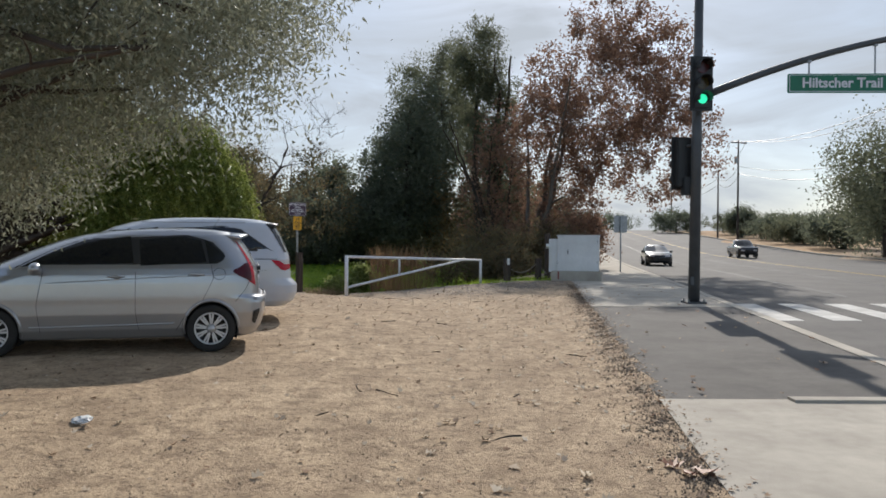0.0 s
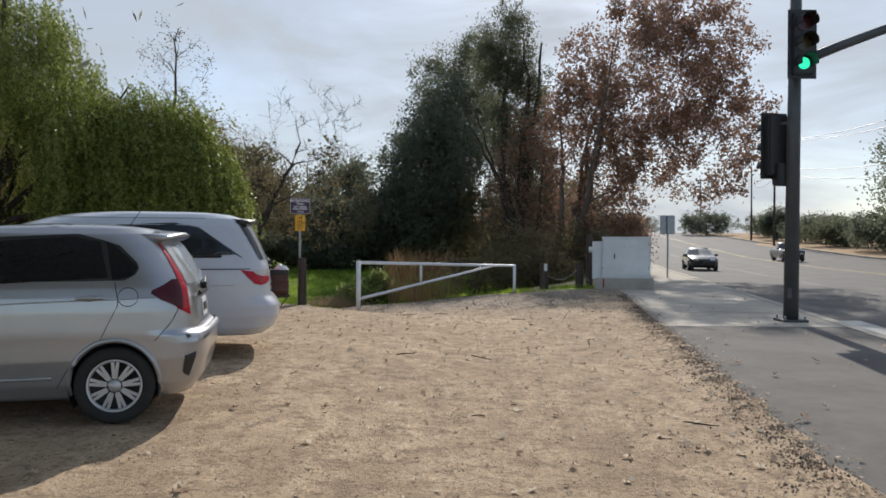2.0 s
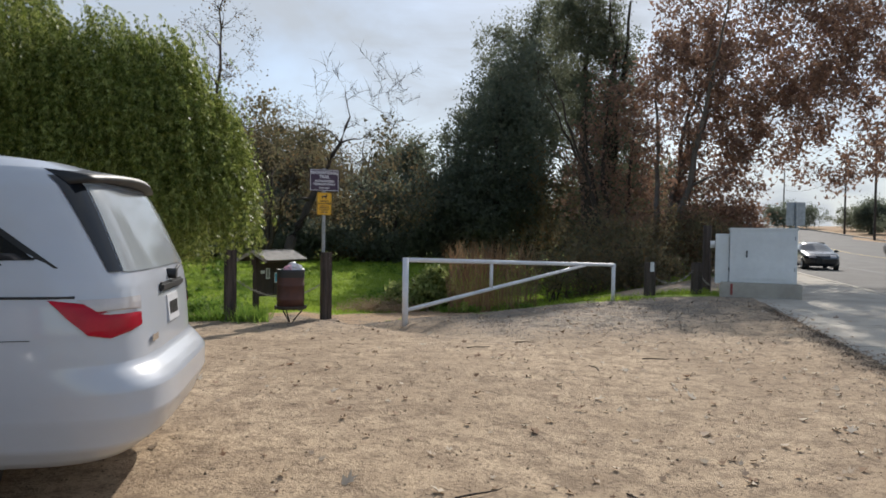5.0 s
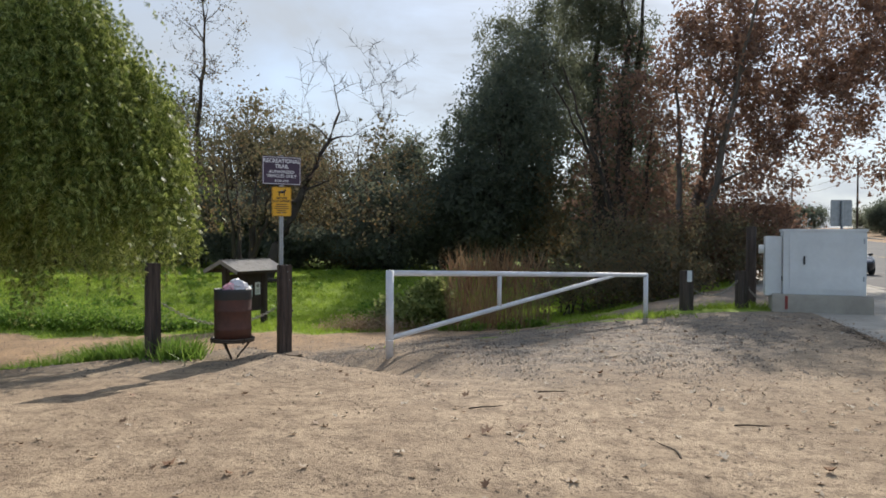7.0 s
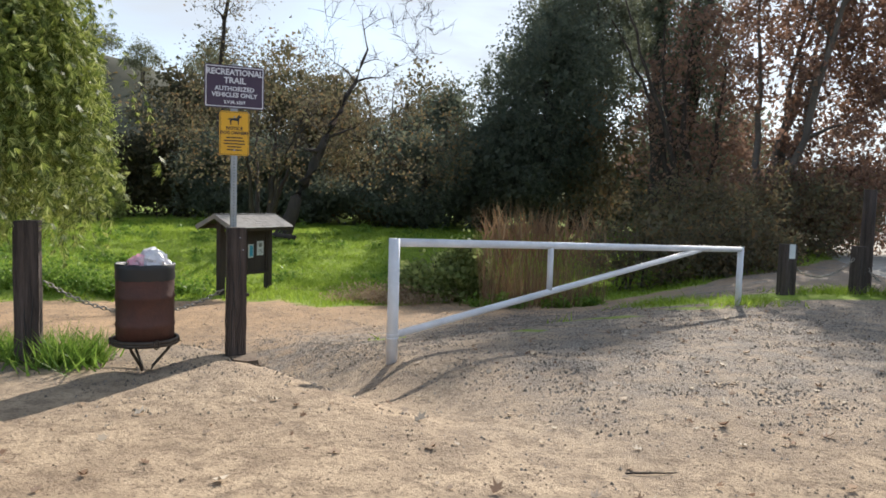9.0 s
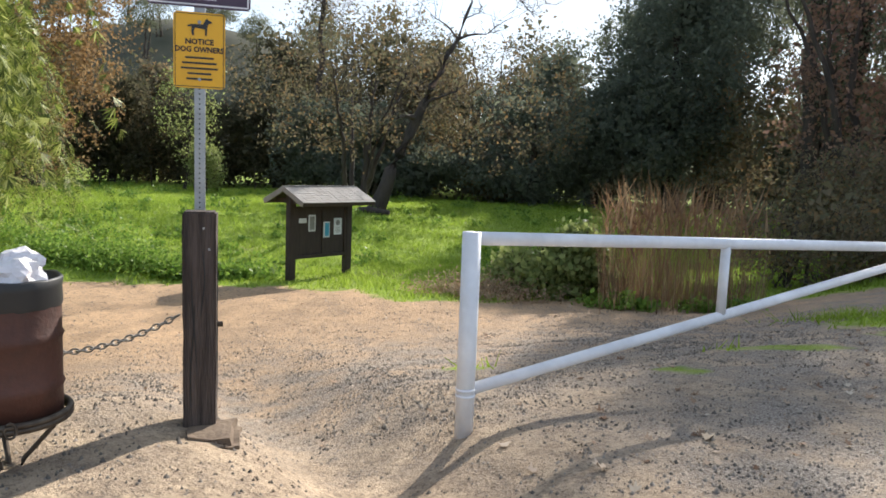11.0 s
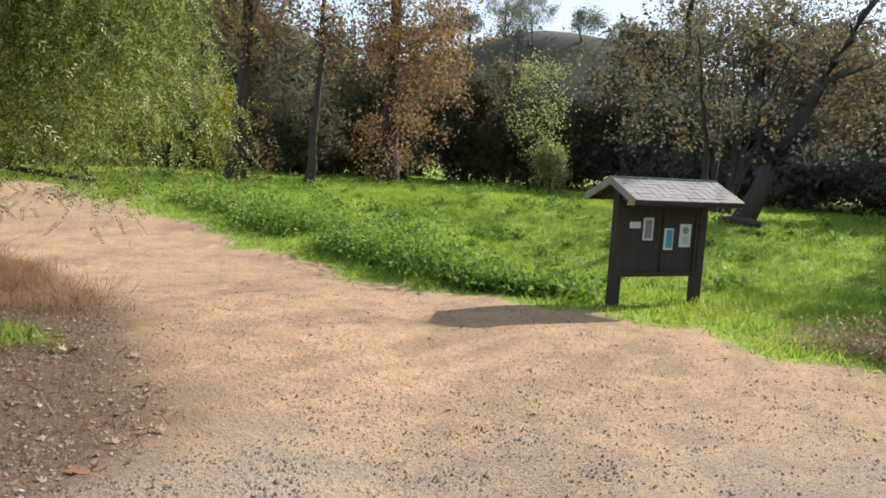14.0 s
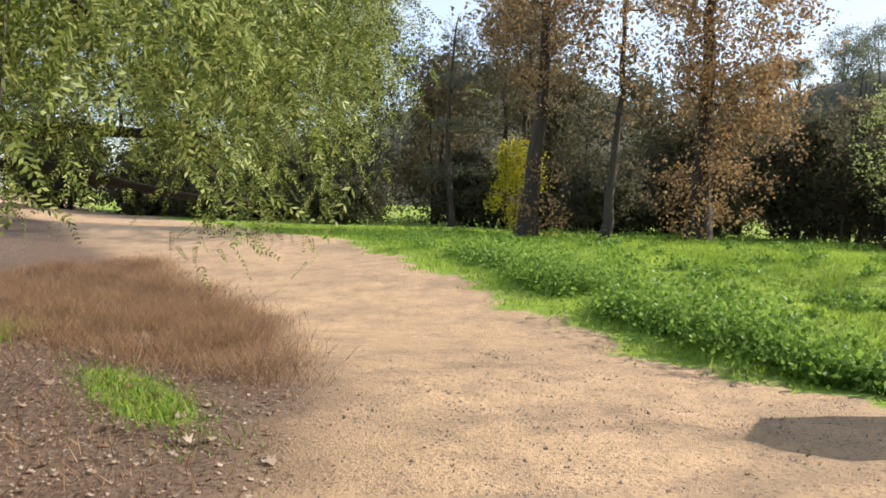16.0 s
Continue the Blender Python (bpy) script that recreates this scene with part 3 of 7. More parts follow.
def chain(p, q, sag, label, link=0.045, rope=False):
    """A slack chain of separate links, or a pale rope."""
    p, q = np.array(p, float), np.array(q, float)
    n = int(np.linalg.norm(q - p) * 1.08 / (link * 0.72))
    t = np.linspace(0, 1, n + 1)
    pts = p + (q - p) * t[:, None]
    pts[:, 2] -= sag * 4 * t * (1 - t)
    holder = thing("chain", pose(*p), label, "chain", "slack chains")
    pts = pts - p
    for i in range(n):
        c, d = (pts[i] + pts[i + 1]) / 2, Vector(pts[i + 1] - pts[i]).normalized()
        m = Matrix.Translation(c) @ d.to_track_quat("X", "Z").to_matrix().to_4x4() @ pose(0, 0, 0, 90 * (i % 2))
        a = np.linspace(0, 2 * np.pi, 11)
        loop = [m @ Vector((link / 2 * math.cos(x), link * 0.3 * math.sin(x), 0)) for x in a]
        tubes("link", [(loop, [link * 0.11] * len(loop))], M_PALE_CHAIN, holder, sides=5)


chain((-3.86, 19.22, 0.52), (-4.93, 18.50, 0.62), 0.22, "slack rusty steel chain between two timber posts")
chain((2.35, 25.72, 0.40), (3.29, 25.90, 0.55), 0.22, "slack pale chain between two short timber posts", 0.06)
chain((3.47, 25.95, 0.45), (3.66, 25.85, 0.22), 0.03, "slack pale chain end beside the cabinet", 0.06)


# ---- signs on their steel post ----
def sign_text(parent, rows, width, mat, y=-0.004):
    for words, size, z, k in rows:
        ob = text_part("lettering", words, size, mat, parent, pose(0, y, z, 90, 0, 0))
        ob.scale = (k, 1, 1)


M_SIGN_BROWN = material("maroon_sign_face", (0.052, 0.028, 0.058), 0.55, 0, (0.06, 0.035, 0.062), 6)
M_SIGN_YELLOW = material("yellow_sign_face", (0.78, 0.42, 0.015), 0.5, 0, (0.7, 0.36, 0.015), 6)
M_SIGN_GREEN = material("green_sign_face", (0.01, 0.16, 0.09), 0.5, 0, (0.01, 0.13, 0.07), 4)
M_WHITE = material("white_sign_paint", (0.72, 0.7, 0.74), 0.6, 0, (0.6, 0.6, 0.62), 6)


def plate(w, h, thick=0.003, r=0.02):
    """A thin plate with rounded corners, facing -y."""
    bm = bmesh.new()
    pts = []
    for cx, cz, a0 in ((w / 2 - r, h / 2 - r, 0), (-w / 2 + r, h / 2 - r, 90), (-w / 2 + r, -h / 2 + r, 180), (w / 2 - r, -h / 2 + r, 270)):
        pts += [(cx + r * math.cos(radians(a0 + q)), cz + r * math.sin(radians(a0 + q))) for q in (0, 22, 45, 68, 90)]
    f = bm.faces.new([bm.verts.new((x, thick / 2, z)) for x, z in pts])
    out = bmesh.ops.extrude_face_region(bm, geom=[f])
    bmesh.ops.translate(bm, vec=(0, -thick, 0), verts=[v for v in out["geom"] if isinstance(v, bmesh.types.BMVert)])
    bmesh.ops.recalc_face_normals(bm, faces=bm.faces)
    return bm


def outline_bm(w, h, line, y):
    """A thin border line on a sign face."""
    bm = bmesh.new()
    for sx, sz, x, z in ((w, line, 0, h / 2), (w, line, 0, -h / 2), (line, h, w / 2, 0), (line, h, -w / 2, 0)):
        box_bm(sx, 0.001, sz, (x, y, z), bm=bm)
    return bm


def build_trail_sign():
    z = float(land(-3.83, 19.33))
    s = thing("trail_sign", pose(-3.84, 19.355, z, 0, 0, 33), "maroon trail sign and yellow dog notice on a steel post", "sign")
    tall = 2.36 - z
    # perforated square post: two flanges with a row of round holes
    bm = bmesh.new()
    box_bm(0.05, 0.05, tall, (0, 0.03, tall / 2), 0.004, bm=bm)
    pole = part("sign_pole", bm, M_STEEL, s, "perforated galvanised steel post")
    for i in range(int(tall / 0.05)):
        zz = 0.9 + i * 0.024
        if zz > tall - 0.05:
            break
        part("hole", tube_bm((0, 0.0045, zz), (0, 0.0035, zz), 0.0042, 8), M_BLACK, pole)
        part("hole", tube_bm((0.0255, 0.03, zz), (0.0265, 0.03, zz), 0.0042, 8), M_BLACK, pole)
    a = part("sign_face", plate(0.474, 0.345), M_SIGN_BROWN, s, "maroon sign face with white words")
    a.location = (0.0, 0, 2.172 - z)
    part("border", outline_bm(0.45, 0.32, 0.007, -0.003), M_WHITE, a)
    sign_text(a, [("RECREATIONAL", 0.066, 0.115, 0.95), ("TRAIL", 0.066, 0.05, 1.0), ("AUTHORIZED", 0.05, -0.017, 1.0), ("VEHICLES ONLY", 0.05, -0.067, 1.0), ("S.V.M. 6207", 0.036, -0.125, 1.0)], 0.4, M_WHITE)
    b = part("notice_face", plate(0.238, 0.358), M_SIGN_YELLOW, s, "yellow dog-owner notice")
    b.location = (0.0, 0, 1.797 - z)
    part("border", outline_bm(0.222, 0.342, 0.003, -0.003), M_BLACK, b)
    sign_text(b, [("NOTICE", 0.036, 0.04, 1), ("DOG OWNERS", 0.036, 0.003, 0.92)], 0.2, M_BLACK)
    for i, wd in enumerate((0.13, 0.16, 0.17, 0.11, 0.12)):
        part("small_print", box_bm(wd, 0.001, 0.009, (0, -0.004, -0.035 - i * 0.025)), M_BLACK, b)
    dog = bmesh.new()
    side_view = ((-0.052, 0.118), (-0.036, 0.122), (0.018, 0.124), (0.028, 0.146), (0.036, 0.152), (0.042, 0.144), (0.058, 0.138), (0.056, 0.13), (0.042, 0.128), (0.036, 0.108), (0.034, 0.07),
                 (0.026, 0.07), (0.025, 0.1), (0.014, 0.102), (-0.02, 0.106), (-0.026, 0.092), (-0.024, 0.07), (-0.033, 0.07), (-0.037, 0.09), (-0.036, 0.11), (-0.056, 0.11))
    f = dog.faces.new([dog.verts.new((px, -0.0035, pz)) for px, pz in side_view])
    out = bmesh.ops.extrude_face_region(dog, geom=[f])
    bmesh.ops.translate(dog, vec=(0, -0.001, 0), verts=[v for v in out["geom"] if isinstance(v, bmesh.types.BMVert)])
    bmesh.ops.recalc_face_normals(dog, faces=dog.faces)
    part("dog_shape", dog, M_BLACK, b)
    for zz in (2.30, 2.04, 1.93, 1.66):
        part("bolt", tube_bm((0, -0.001, zz - z), (0, -0.008, zz - z), 0.008, 8), M_STEEL, s)


build_trail_sign()


# ---- litter bin ----
def build_bin():
    x, y = -4.08, 18.46
    z = float(land(x, y))
    d = thing("litter_bin", pose(x, y, z, 0, 0, 20), "rust-brown steel drum litter bin on a ring stand", "litter bin")
    prof = [(0.178, 0.215), (0.198, 0.22), (0.198, 0.33), (0.206, 0.345), (0.198, 0.36), (0.198, 0.53), (0.206, 0.545), (0.198, 0.56), (0.198, 0.68)]
    lathe("drum", prof, M_RUST, d, "rusty brown ribbed drum", floor=0.215)
    lathe("liner", [(0.199, 0.665), (0.202, 0.68), (0.201, 0.74), (0.206, 0.775), (0.198, 0.782), (0.187, 0.775), (0.182, 0.6)], M_BLACK, d, "black bin liner folded over the rim", jag=0.006)
    ring = [(0.222 * math.cos(a), 0.222 * math.sin(a), 0.235) for a in np.linspace(0, 2 * np.pi, 41)]
    tubes("ring", [(ring, [0.014] * 41), ([(p[0], p[1], 0.215) for p in ring], [0.014] * 41)], M_CHAIN, d, "dark steel ring", sides=6)
    for a in (10, 130, 250):
        c, s = math.cos(radians(a)), math.sin(radians(a))
        tubes("leg", [([(0.2 * c, 0.2 * s, 0.225), (0.16 * c, 0.16 * s, 0.16), (0.05 * c, 0.05 * s, 0.03), (0.03 * c, 0.03 * s, -0.03)], [0.011] * 4)], M_CHAIN, d, sides=6)
    for a in (-60, 100, 200):
        c, s = math.cos(radians(a)), math.sin(radians(a))
        lug = [(0.235 * c + 0.02 * s * math.cos(q), 0.235 * s - 0.02 * c * math.cos(q), 0.225 + 0.03 * math.sin(q)) for q in np.linspace(0, 2 * np.pi, 13)]
        tubes("lug", [(lug, [0.006] * 13)], M_CHAIN, d, sides=5)
    # rubbish: crumpled bags
    bag = material("crumpled_plastic_bag", (0.75, 0.72, 0.72), 0.45, 0, (0.6, 0.55, 0.56), 12, 0.5, 30)
    pink = material("pink_plastic_bag", (0.75, 0.22, 0.3), 0.5, 0, (0.7, 0.5, 0.52), 10, 0.5, 30)
    for mat, px, py, pz, r, lab in ((bag, 0.09, -0.02, 0.80, 0.10, "crumpled white plastic bag in the litter bin"), (pink, 0.0, -0.05, 0.80, 0.085, "crumpled pink and white plastic bag"), (bag, 0.02, 0.05, 0.84, 0.08, "crumpled white plastic bag")):
        bm = bmesh.new()
        bmesh.ops.create_icosphere(bm, subdivisions=3, radius=r)
        for v in bm.verts:
            v.co *= 1 + 0.35 * noise.noise(v.co * 22 + Vector((px * 50, 0, 0))) + 0.12 * noise.noise(v.co * 70)
            v.co.z *= 0.8
        ob = part("plastic_bag", bm, mat)
        ob.matrix_world = pose(x + px, y + py, z + pz - 0.02)
        tagged(ob, lab, "bag")


def lathe(name, prof, mat, parent, label="", floor=None, n=40, jag=0.0, thick=True):
    prof = [(r, z) for r, z in prof]
    verts, faces = [], []
    for i in range(n):
        a = 2 * math.pi * i / n
        for r, z in prof:
            k = r + jag * noise.noise(Vector((math.cos(a) * 3, math.sin(a) * 3, z * 9)))
            verts.append((k * math.cos(a), k * math.sin(a), z + jag * noise.noise(Vector((math.cos(a) * 4, math.sin(a) * 4, 5)))))
    m = len(prof)
    for i in range(n):
        for j in range(m - 1):
            a, b = i * m + j, ((i + 1) % n) * m + j
            faces.append((a, b, b + 1, a + 1))
    if floor is not None:
        faces.append(tuple(i * m for i in range(n))[::-1])
    return raw(name, verts, faces, mat, parent, label, smooth=True)


build_bin()


# ---- notice kiosk ----
def build_kiosk():
    cx, cy = -7.87, 28.24
    z = float(land(cx, cy)) - 0.0
    turn = math.degrees(math.atan2(0.924, 0.381))      # along the ridge
    k = thing("notice_kiosk", pose(cx, cy, z, 0, 0, turn), "dark brown wooden notice kiosk with a shingled gable roof", "kiosk")
    top = 0.80 - z                                     # ridge
    L, hw, drop = 1.66, 0.56, 0.25
    for sx in (-0.66, 0.66):
        part("post", box_bm(0.13, 0.13, top - 0.12 + 0.15, (sx, 0, (top - 0.12) / 2 - 0.07), 0.006), M_KIOSK, k)
        part("tie_beam", box_bm(0.06, 0.8, 0.09, (sx, 0, top - 0.25), 0.005), M_KIOSK, k)
    lo, hi = -0.46 - z, 0.42 - z
    part("board", box_bm(1.19, 0.05, hi - lo, (0, 0, (lo + hi) / 2)), M_KIOSK, k, "dark brown notice board")
    for sz, zz in ((0.06, lo), (0.05, hi)):
        part("rail", box_bm(1.2, 0.1, sz, (0, -0.01, zz), 0.004), M_KIOSK, k)
    for sx in (-0.57, 0.57):
        part("stile", box_bm(0.05, 0.085, hi - lo - 0.06, (sx, -0.01, (lo + hi) / 2), 0.004), M_KIOSK, k)
    part("mullion", box_bm(0.025, 0.075, hi - lo - 0.06, (0.02, -0.015, (lo + hi) / 2), 0.003), M_KIOSK, k)
    # roof boards and shingle courses
    slope = math.atan2(drop, hw)
    ln = math.hypot(drop, hw)
    for sg in (-1, 1):
        m = Matrix.Translation((0, 0, top - 0.02)) @ pose(0, 0, 0, -sg * math.degrees(slope) * 1, 0, 0)
        deck = box_bm(L, ln, 0.022, (0, sg * ln / 2, 0))
        deck.transform(m)
        roof = part("roof_deck", deck, M_KIOSK, k)
        rows, per = 7, 14
        for r in range(rows):
            for c in range(per):
                w = L / per
                bmx = box_bm(w - 0.006, ln / rows * 1.25, 0.011, (-L / 2 + (c + 0.5) * w + float(rng.uniform(-0.003, 0.003)), sg * (ln * (r + 0.55) / rows), 0.02 + float(rng.uniform(0, 0.004))), turn=(sg * 2.2, 0, 0))
                bmx.transform(m)
                part("shingle", bmx, M_SHINGLE, roof)
        fas = box_bm(L + 0.01, 0.03, 0.07, (0, sg * ln, -0.012))
        fas.transform(m)
        part("fascia", fas, M_KIOSK, k)
        for sx in (-L / 2, L / 2):
            barge = box_bm(0.03, ln, 0.09, (sx, sg * ln / 2, -0.015))
            barge.transform(m)
            part("bargeboard", barge, M_SHINGLE, k)
    part("ridge_cap", box_bm(L + 0.02, 0.09, 0.018, (0, 0, top + 0.006), 0.004), M_SHINGLE, k)
    # papers pinned to the face that looks at the trail (-y)
    blue = material("blue_poster", (0.05, 0.3, 0.45), 0.6, 0, (0.1, 0.4, 0.55), 5)
    dark = material("photo_poster", (0.16, 0.15, 0.13), 0.6, 0, (0.3, 0.3, 0.28), 14)
    for name, mat, x, zz, w, h, lab in (("card", M_PAPER, -0.42, 0.19, 0.17, 0.085, "white card"), ("poster", M_PAPER, -0.21, 0.14, 0.16, 0.30, "framed grey poster"),
                                        ("poster", M_PAPER, 0.13, 0.01, 0.15, 0.29, "blue notice with a white edge"), ("poster", M_PAPER, 0.40, 0.06, 0.19, 0.31, "white notice sheet with a dark emblem")):
        p = part(name, box_bm(w, 0.004, h, (x, -0.029, zz - z)), mat, k, lab)
        if lab.startswith("framed"):
            part("picture", box_bm(w - 0.05, 0.002, h - 0.06, (x, -0.0325, zz - z)), dark, p)
        if lab.startswith("blue"):
            part("picture", box_bm(w - 0.05, 0.002, h - 0.05, (x + 0.01, -0.0325, zz - z)), blue, p)
        if lab.startswith("white notice"):
            part("emblem", tube_bm((x, -0.031, zz + 0.07 - z), (x, -0.033, zz + 0.07 - z), 0.05, 20), dark, p)
            for i in range(4):
                part("print_line", box_bm(0.11, 0.002, 0.008, (x, -0.032, zz - z - 0.03 - i * 0.025)), dark, p)


build_kiosk()


# ---- signal cabinet ----
def build_cabinet():
    fl, fr = np.array([3.97, 25.35]), np.array([5.37, 25.0])
    z = float(land(4.3, 25.3))
    turn = math.degrees(math.atan2(fr[1] - fl[1], fr[0] - fl[0]))
    c = thing("signal_cabinet", pose(*fl, z, 0, 0, turn), "grey-white steel traffic signal cabinet on a concrete base", "cabinet")
    w, dp = 1.40, 0.75
    part("base", box_bm(w + 0.3, dp + 0.3, 0.36, (w / 2 - 0.05, dp / 2 - 0.02, 0.15), 0.02), M_CONCRETE, c, "rough concrete base")
    part("body", box_bm(w, dp, 1.20, (w / 2, dp / 2, 0.93), 0.012), M_CABINET, c)
    part("cap", box_bm(w + 0.05, dp + 0.05, 0.05, (w / 2, dp / 2, 1.545), 0.01), M_CABINET, c)
    door = part("door", box_bm(w - 0.16, 0.02, 1.05, (w / 2 + 0.03, -0.012, 0.95), 0.006), M_CABINET, c)
    part("handle", box_bm(0.03, 0.03, 0.16, (0.36, -0.035, 0.98), 0.006), M_BLACK, door, "black door handle")
    part("panel", box_bm(0.38, 0.008, 0.22, (w / 2 + 0.36, -0.026, 1.3), 0.003), M_CABINET, door)
    for zz in (0.6, 1.3):
        part("hinge", tube_bm((w - 0.05, -0.02, zz), (w - 0.05, -0.02, zz + 0.09), 0.012, 8), M_STEEL, door)
    side = part("meter_box", box_bm(0.30, 0.55, 1.15, (-0.16, 0.42, 0.86), 0.01), M_CABINET, c)
    part("meter", tube_bm((-0.32, 0.3, 1.18), (-0.42, 0.3, 1.18), 0.085, 20), M_CABINET, side, "round electricity meter")
    part("latch", box_bm(0.015, 0.03, 0.1, (-0.01, 0.12, 0.62), 0.003), M_BLACK, side)
    red = material("faded_red_paint", (0.3, 0.04, 0.03), 0.6, 0, (0.2, 0.05, 0.04), 5)
    part("red_stripe", box_bm(0.05, 0.004, 0.25, (0.05, -0.175, 0.18)), red, c)


build_cabinet()
sp = thing("sign_back", pose(3.86, 27.0, float(land(3.86, 27.0))), "dark post beside the cabinet under the trees", "post")
part("shaft", tube_bm((0, 0, -0.2), (0, 0, 1.65), 0.11, 10, 0.1), M_TIMBER, sp)


# ---- road signs up the hill ----
def road_sign(x, y, h, w, ph, label):
    s = thing("road_sign", pose(x, y, float(walk_z(y)), 0, 0, 8), label, "sign", "road signs")
    part("pole", tube_bm((0, 0, -0.2), (0, 0, h), 0.035, 8), M_STEEL, s)
    p = part("plate", plate(w, ph, 0.004, 0.04), M_STEEL, s, "bare grey back of a sign plate")
    p.location = (0, 0.04, h - ph / 2 + 0.05)


road_sign(7.9, 32.5, 2.45, 0.62, 0.75, "grey back of a road sign on a thin steel pole")
road_sign(10.6, 54.0, 2.4, 0.6, 0.6, "grey back of a far road sign on a thin pole")


# ---- traffic signal ----
def signal_head(parent, at, turn, lit):
    h = part("signal_head", box_bm(0.36, 0.22, 1.06, at, 0.02, (0, 0, turn)), M_BLACK, parent, "black three-lamp signal head")
    base = Matrix.Translation(at) @ pose(0, 0, 0, 0, 0, turn)
    bp = box_bm(0.5, 0.012, 1.18, (0, -0.05, 0), 0.004)
    bp.transform(base)
    part("backplate", bp, M_BLACK, h)
    lamps = ((0.34, (0.06, 0.006, 0.006)), (0.0, (0.06, 0.04, 0.005)), (-0.34, (0.02, 0.6, 0.3)))
    for dz, c in lamps:
        on = lit and dz < 0
        lens = tube_bm((0, -0.112, dz), (0, -0.125, dz), 0.13 if not on else 0.1, 24)
        lens.transform(base)
        part("lens", lens, glowing("green_lamp", (0.03, 0.75, 0.4), 1.0) if on else material("unlit_lens", c, 0.25), h, "lit green lens" if on else "")
        vis = bmesh.new()
        n = 14
        rows = [[vis.verts.new((0.145 * math.cos(a), y, dz + 0.145 * math.sin(a))) for a in np.linspace(radians(-20), radians(200), n)] for y in (-0.11, -0.34)]
        rows2 = [[vis.verts.new((0.139 * math.cos(a), y, dz + 0.139 * math.sin(a))) for a in np.linspace(radians(-20), radians(200), n)] for y in (-0.11, -0.34)]
        for rr in (rows, rows2):
            for i in range(n - 1):
                vis.faces.new((rr[0][i], rr[0][i + 1], rr[1][i + 1], rr[1][i]))
        vis.transform(base)
        part("visor", vis, M_BLACK, h)


def build_signal():
    x, y = 5.57, 16.27
    s = thing("traffic_signal", pose(x, y, 0.004), "dark steel traffic signal pole with a curved mast arm", "traffic signal")
    part("base_plate", box_bm(0.44, 0.44, 0.04, (0, 0, 0.02), 0.008), M_POLE, s)
    part("pole", tube_bm((0, 0, 0.03), (0.06, 0, 7.1), 0.125, 18, 0.092), M_POLE, s, smooth=True)
    for a in (45, 135, 225, 315):
        part("bolt", tube_bm((0.24 * math.cos(radians(a)), 0.24 * math.sin(radians(a)), 0.03), (0.24 * math.cos(radians(a)), 0.24 * math.sin(radians(a)), 0.1), 0.02, 8), M_STEEL, s)
    part("hand_hole", box_bm(0.1, 0.02, 0.18, (-0.06, -0.105, 0.5), 0.004), M_POLE, s)
    q = np.linspace(0, 1, 14)
    arm = [(0.1 + 9.0 * t, -0.25 * t, 4.55 + 1.75 * (1 - (1 - t) ** 2.2)) for t in q]
    tubes("mast_arm", [(arm, [0.085 - 0.04 * t for t in q])], M_POLE, s, sides=12, cap=True)
    signal_head(s, (0.0, -0.3, 4.78), 3, True)
    signal_head(s, (-0.2, 0.22, 3.12), 190, False)
    part("bracket", tube_bm((0, 0, 3.5), (-0.2, 0.2, 3.5), 0.03, 8), M_POLE, s)
    part("bracket", tube_bm((0, 0, 4.5), (0, -0.3, 4.5), 0.03, 8), M_POLE, s)
    part("bracket", tube_bm((0, 0, 5.1), (0, -0.3, 5.1), 0.03, 8), M_POLE, s)
    box = part("push_box", box_bm(0.3, 0.26, 0.4, (-0.08, 0.16, 2.6), 0.02), M_BLACK, s)
    st = part("street_sign", plate(2.36, 0.42, 0.03, 0.03), M_SIGN_GREEN, s, "green street name sign hung from the arm")
    st.matrix_local = pose(3.18, -0.1, 4.86, 0, 0, -2)
    part("border", outline_bm(2.28, 0.36, 0.014, -0.016), M_WHITE, st)
    text_part("lettering", "Hiltscher Trail", 0.3, M_WHITE, st, pose(0, -0.02, 0.0, 90))
    for dx in (2.45, 3.9):
        t = (dx - 0.1) / 9.0
        za = 4.55 + 1.75 * (1 - (1 - t) ** 2.2)
        part("hanger", tube_bm((dx, -0.1, 5.05), (dx, -0.1, za - 0.04), 0.018, 8), M_STEEL, s)
        part("clamp", box_bm(0.09, 0.09, 0.05, (dx, -0.1, za - 0.07), 0.008), M_STEEL, s)


build_signal()


# ---- utility poles and wires ----
def utility_pole(x, y, h, arm):
    z = float(land(x, y))
    p = thing("utility_pole", pose(x, y, z, 0, 0, 20), "dark wooden utility pole with crossarms", "utility pole", "utility poles")
    part("pole", tube_bm((0, 0, -0.5), (0, 0, h), 0.16, 10, 0.1), M_BARK, p)
    for i in range(arm):
        part("crossarm", box_bm(2.6, 0.12, 0.14, (0, -0.1, h - 0.4 - i * 0.9)), M_BARK, p)
        for k in (-1.15, -0.45, 0.45, 1.15):
            part("insulator", tube_bm((k, -0.1, h - 0.33 - i * 0.9), (k, -0.1, h - 0.13 - i * 0.9), 0.05, 8), M_STEEL, p)
    if arm:
        part("transformer", tube_bm((-0.35, 0, h - 3.2), (-0.35, 0, h - 2.3), 0.25, 12), M_STEEL, p)
    return Vector((x, y, z + h))


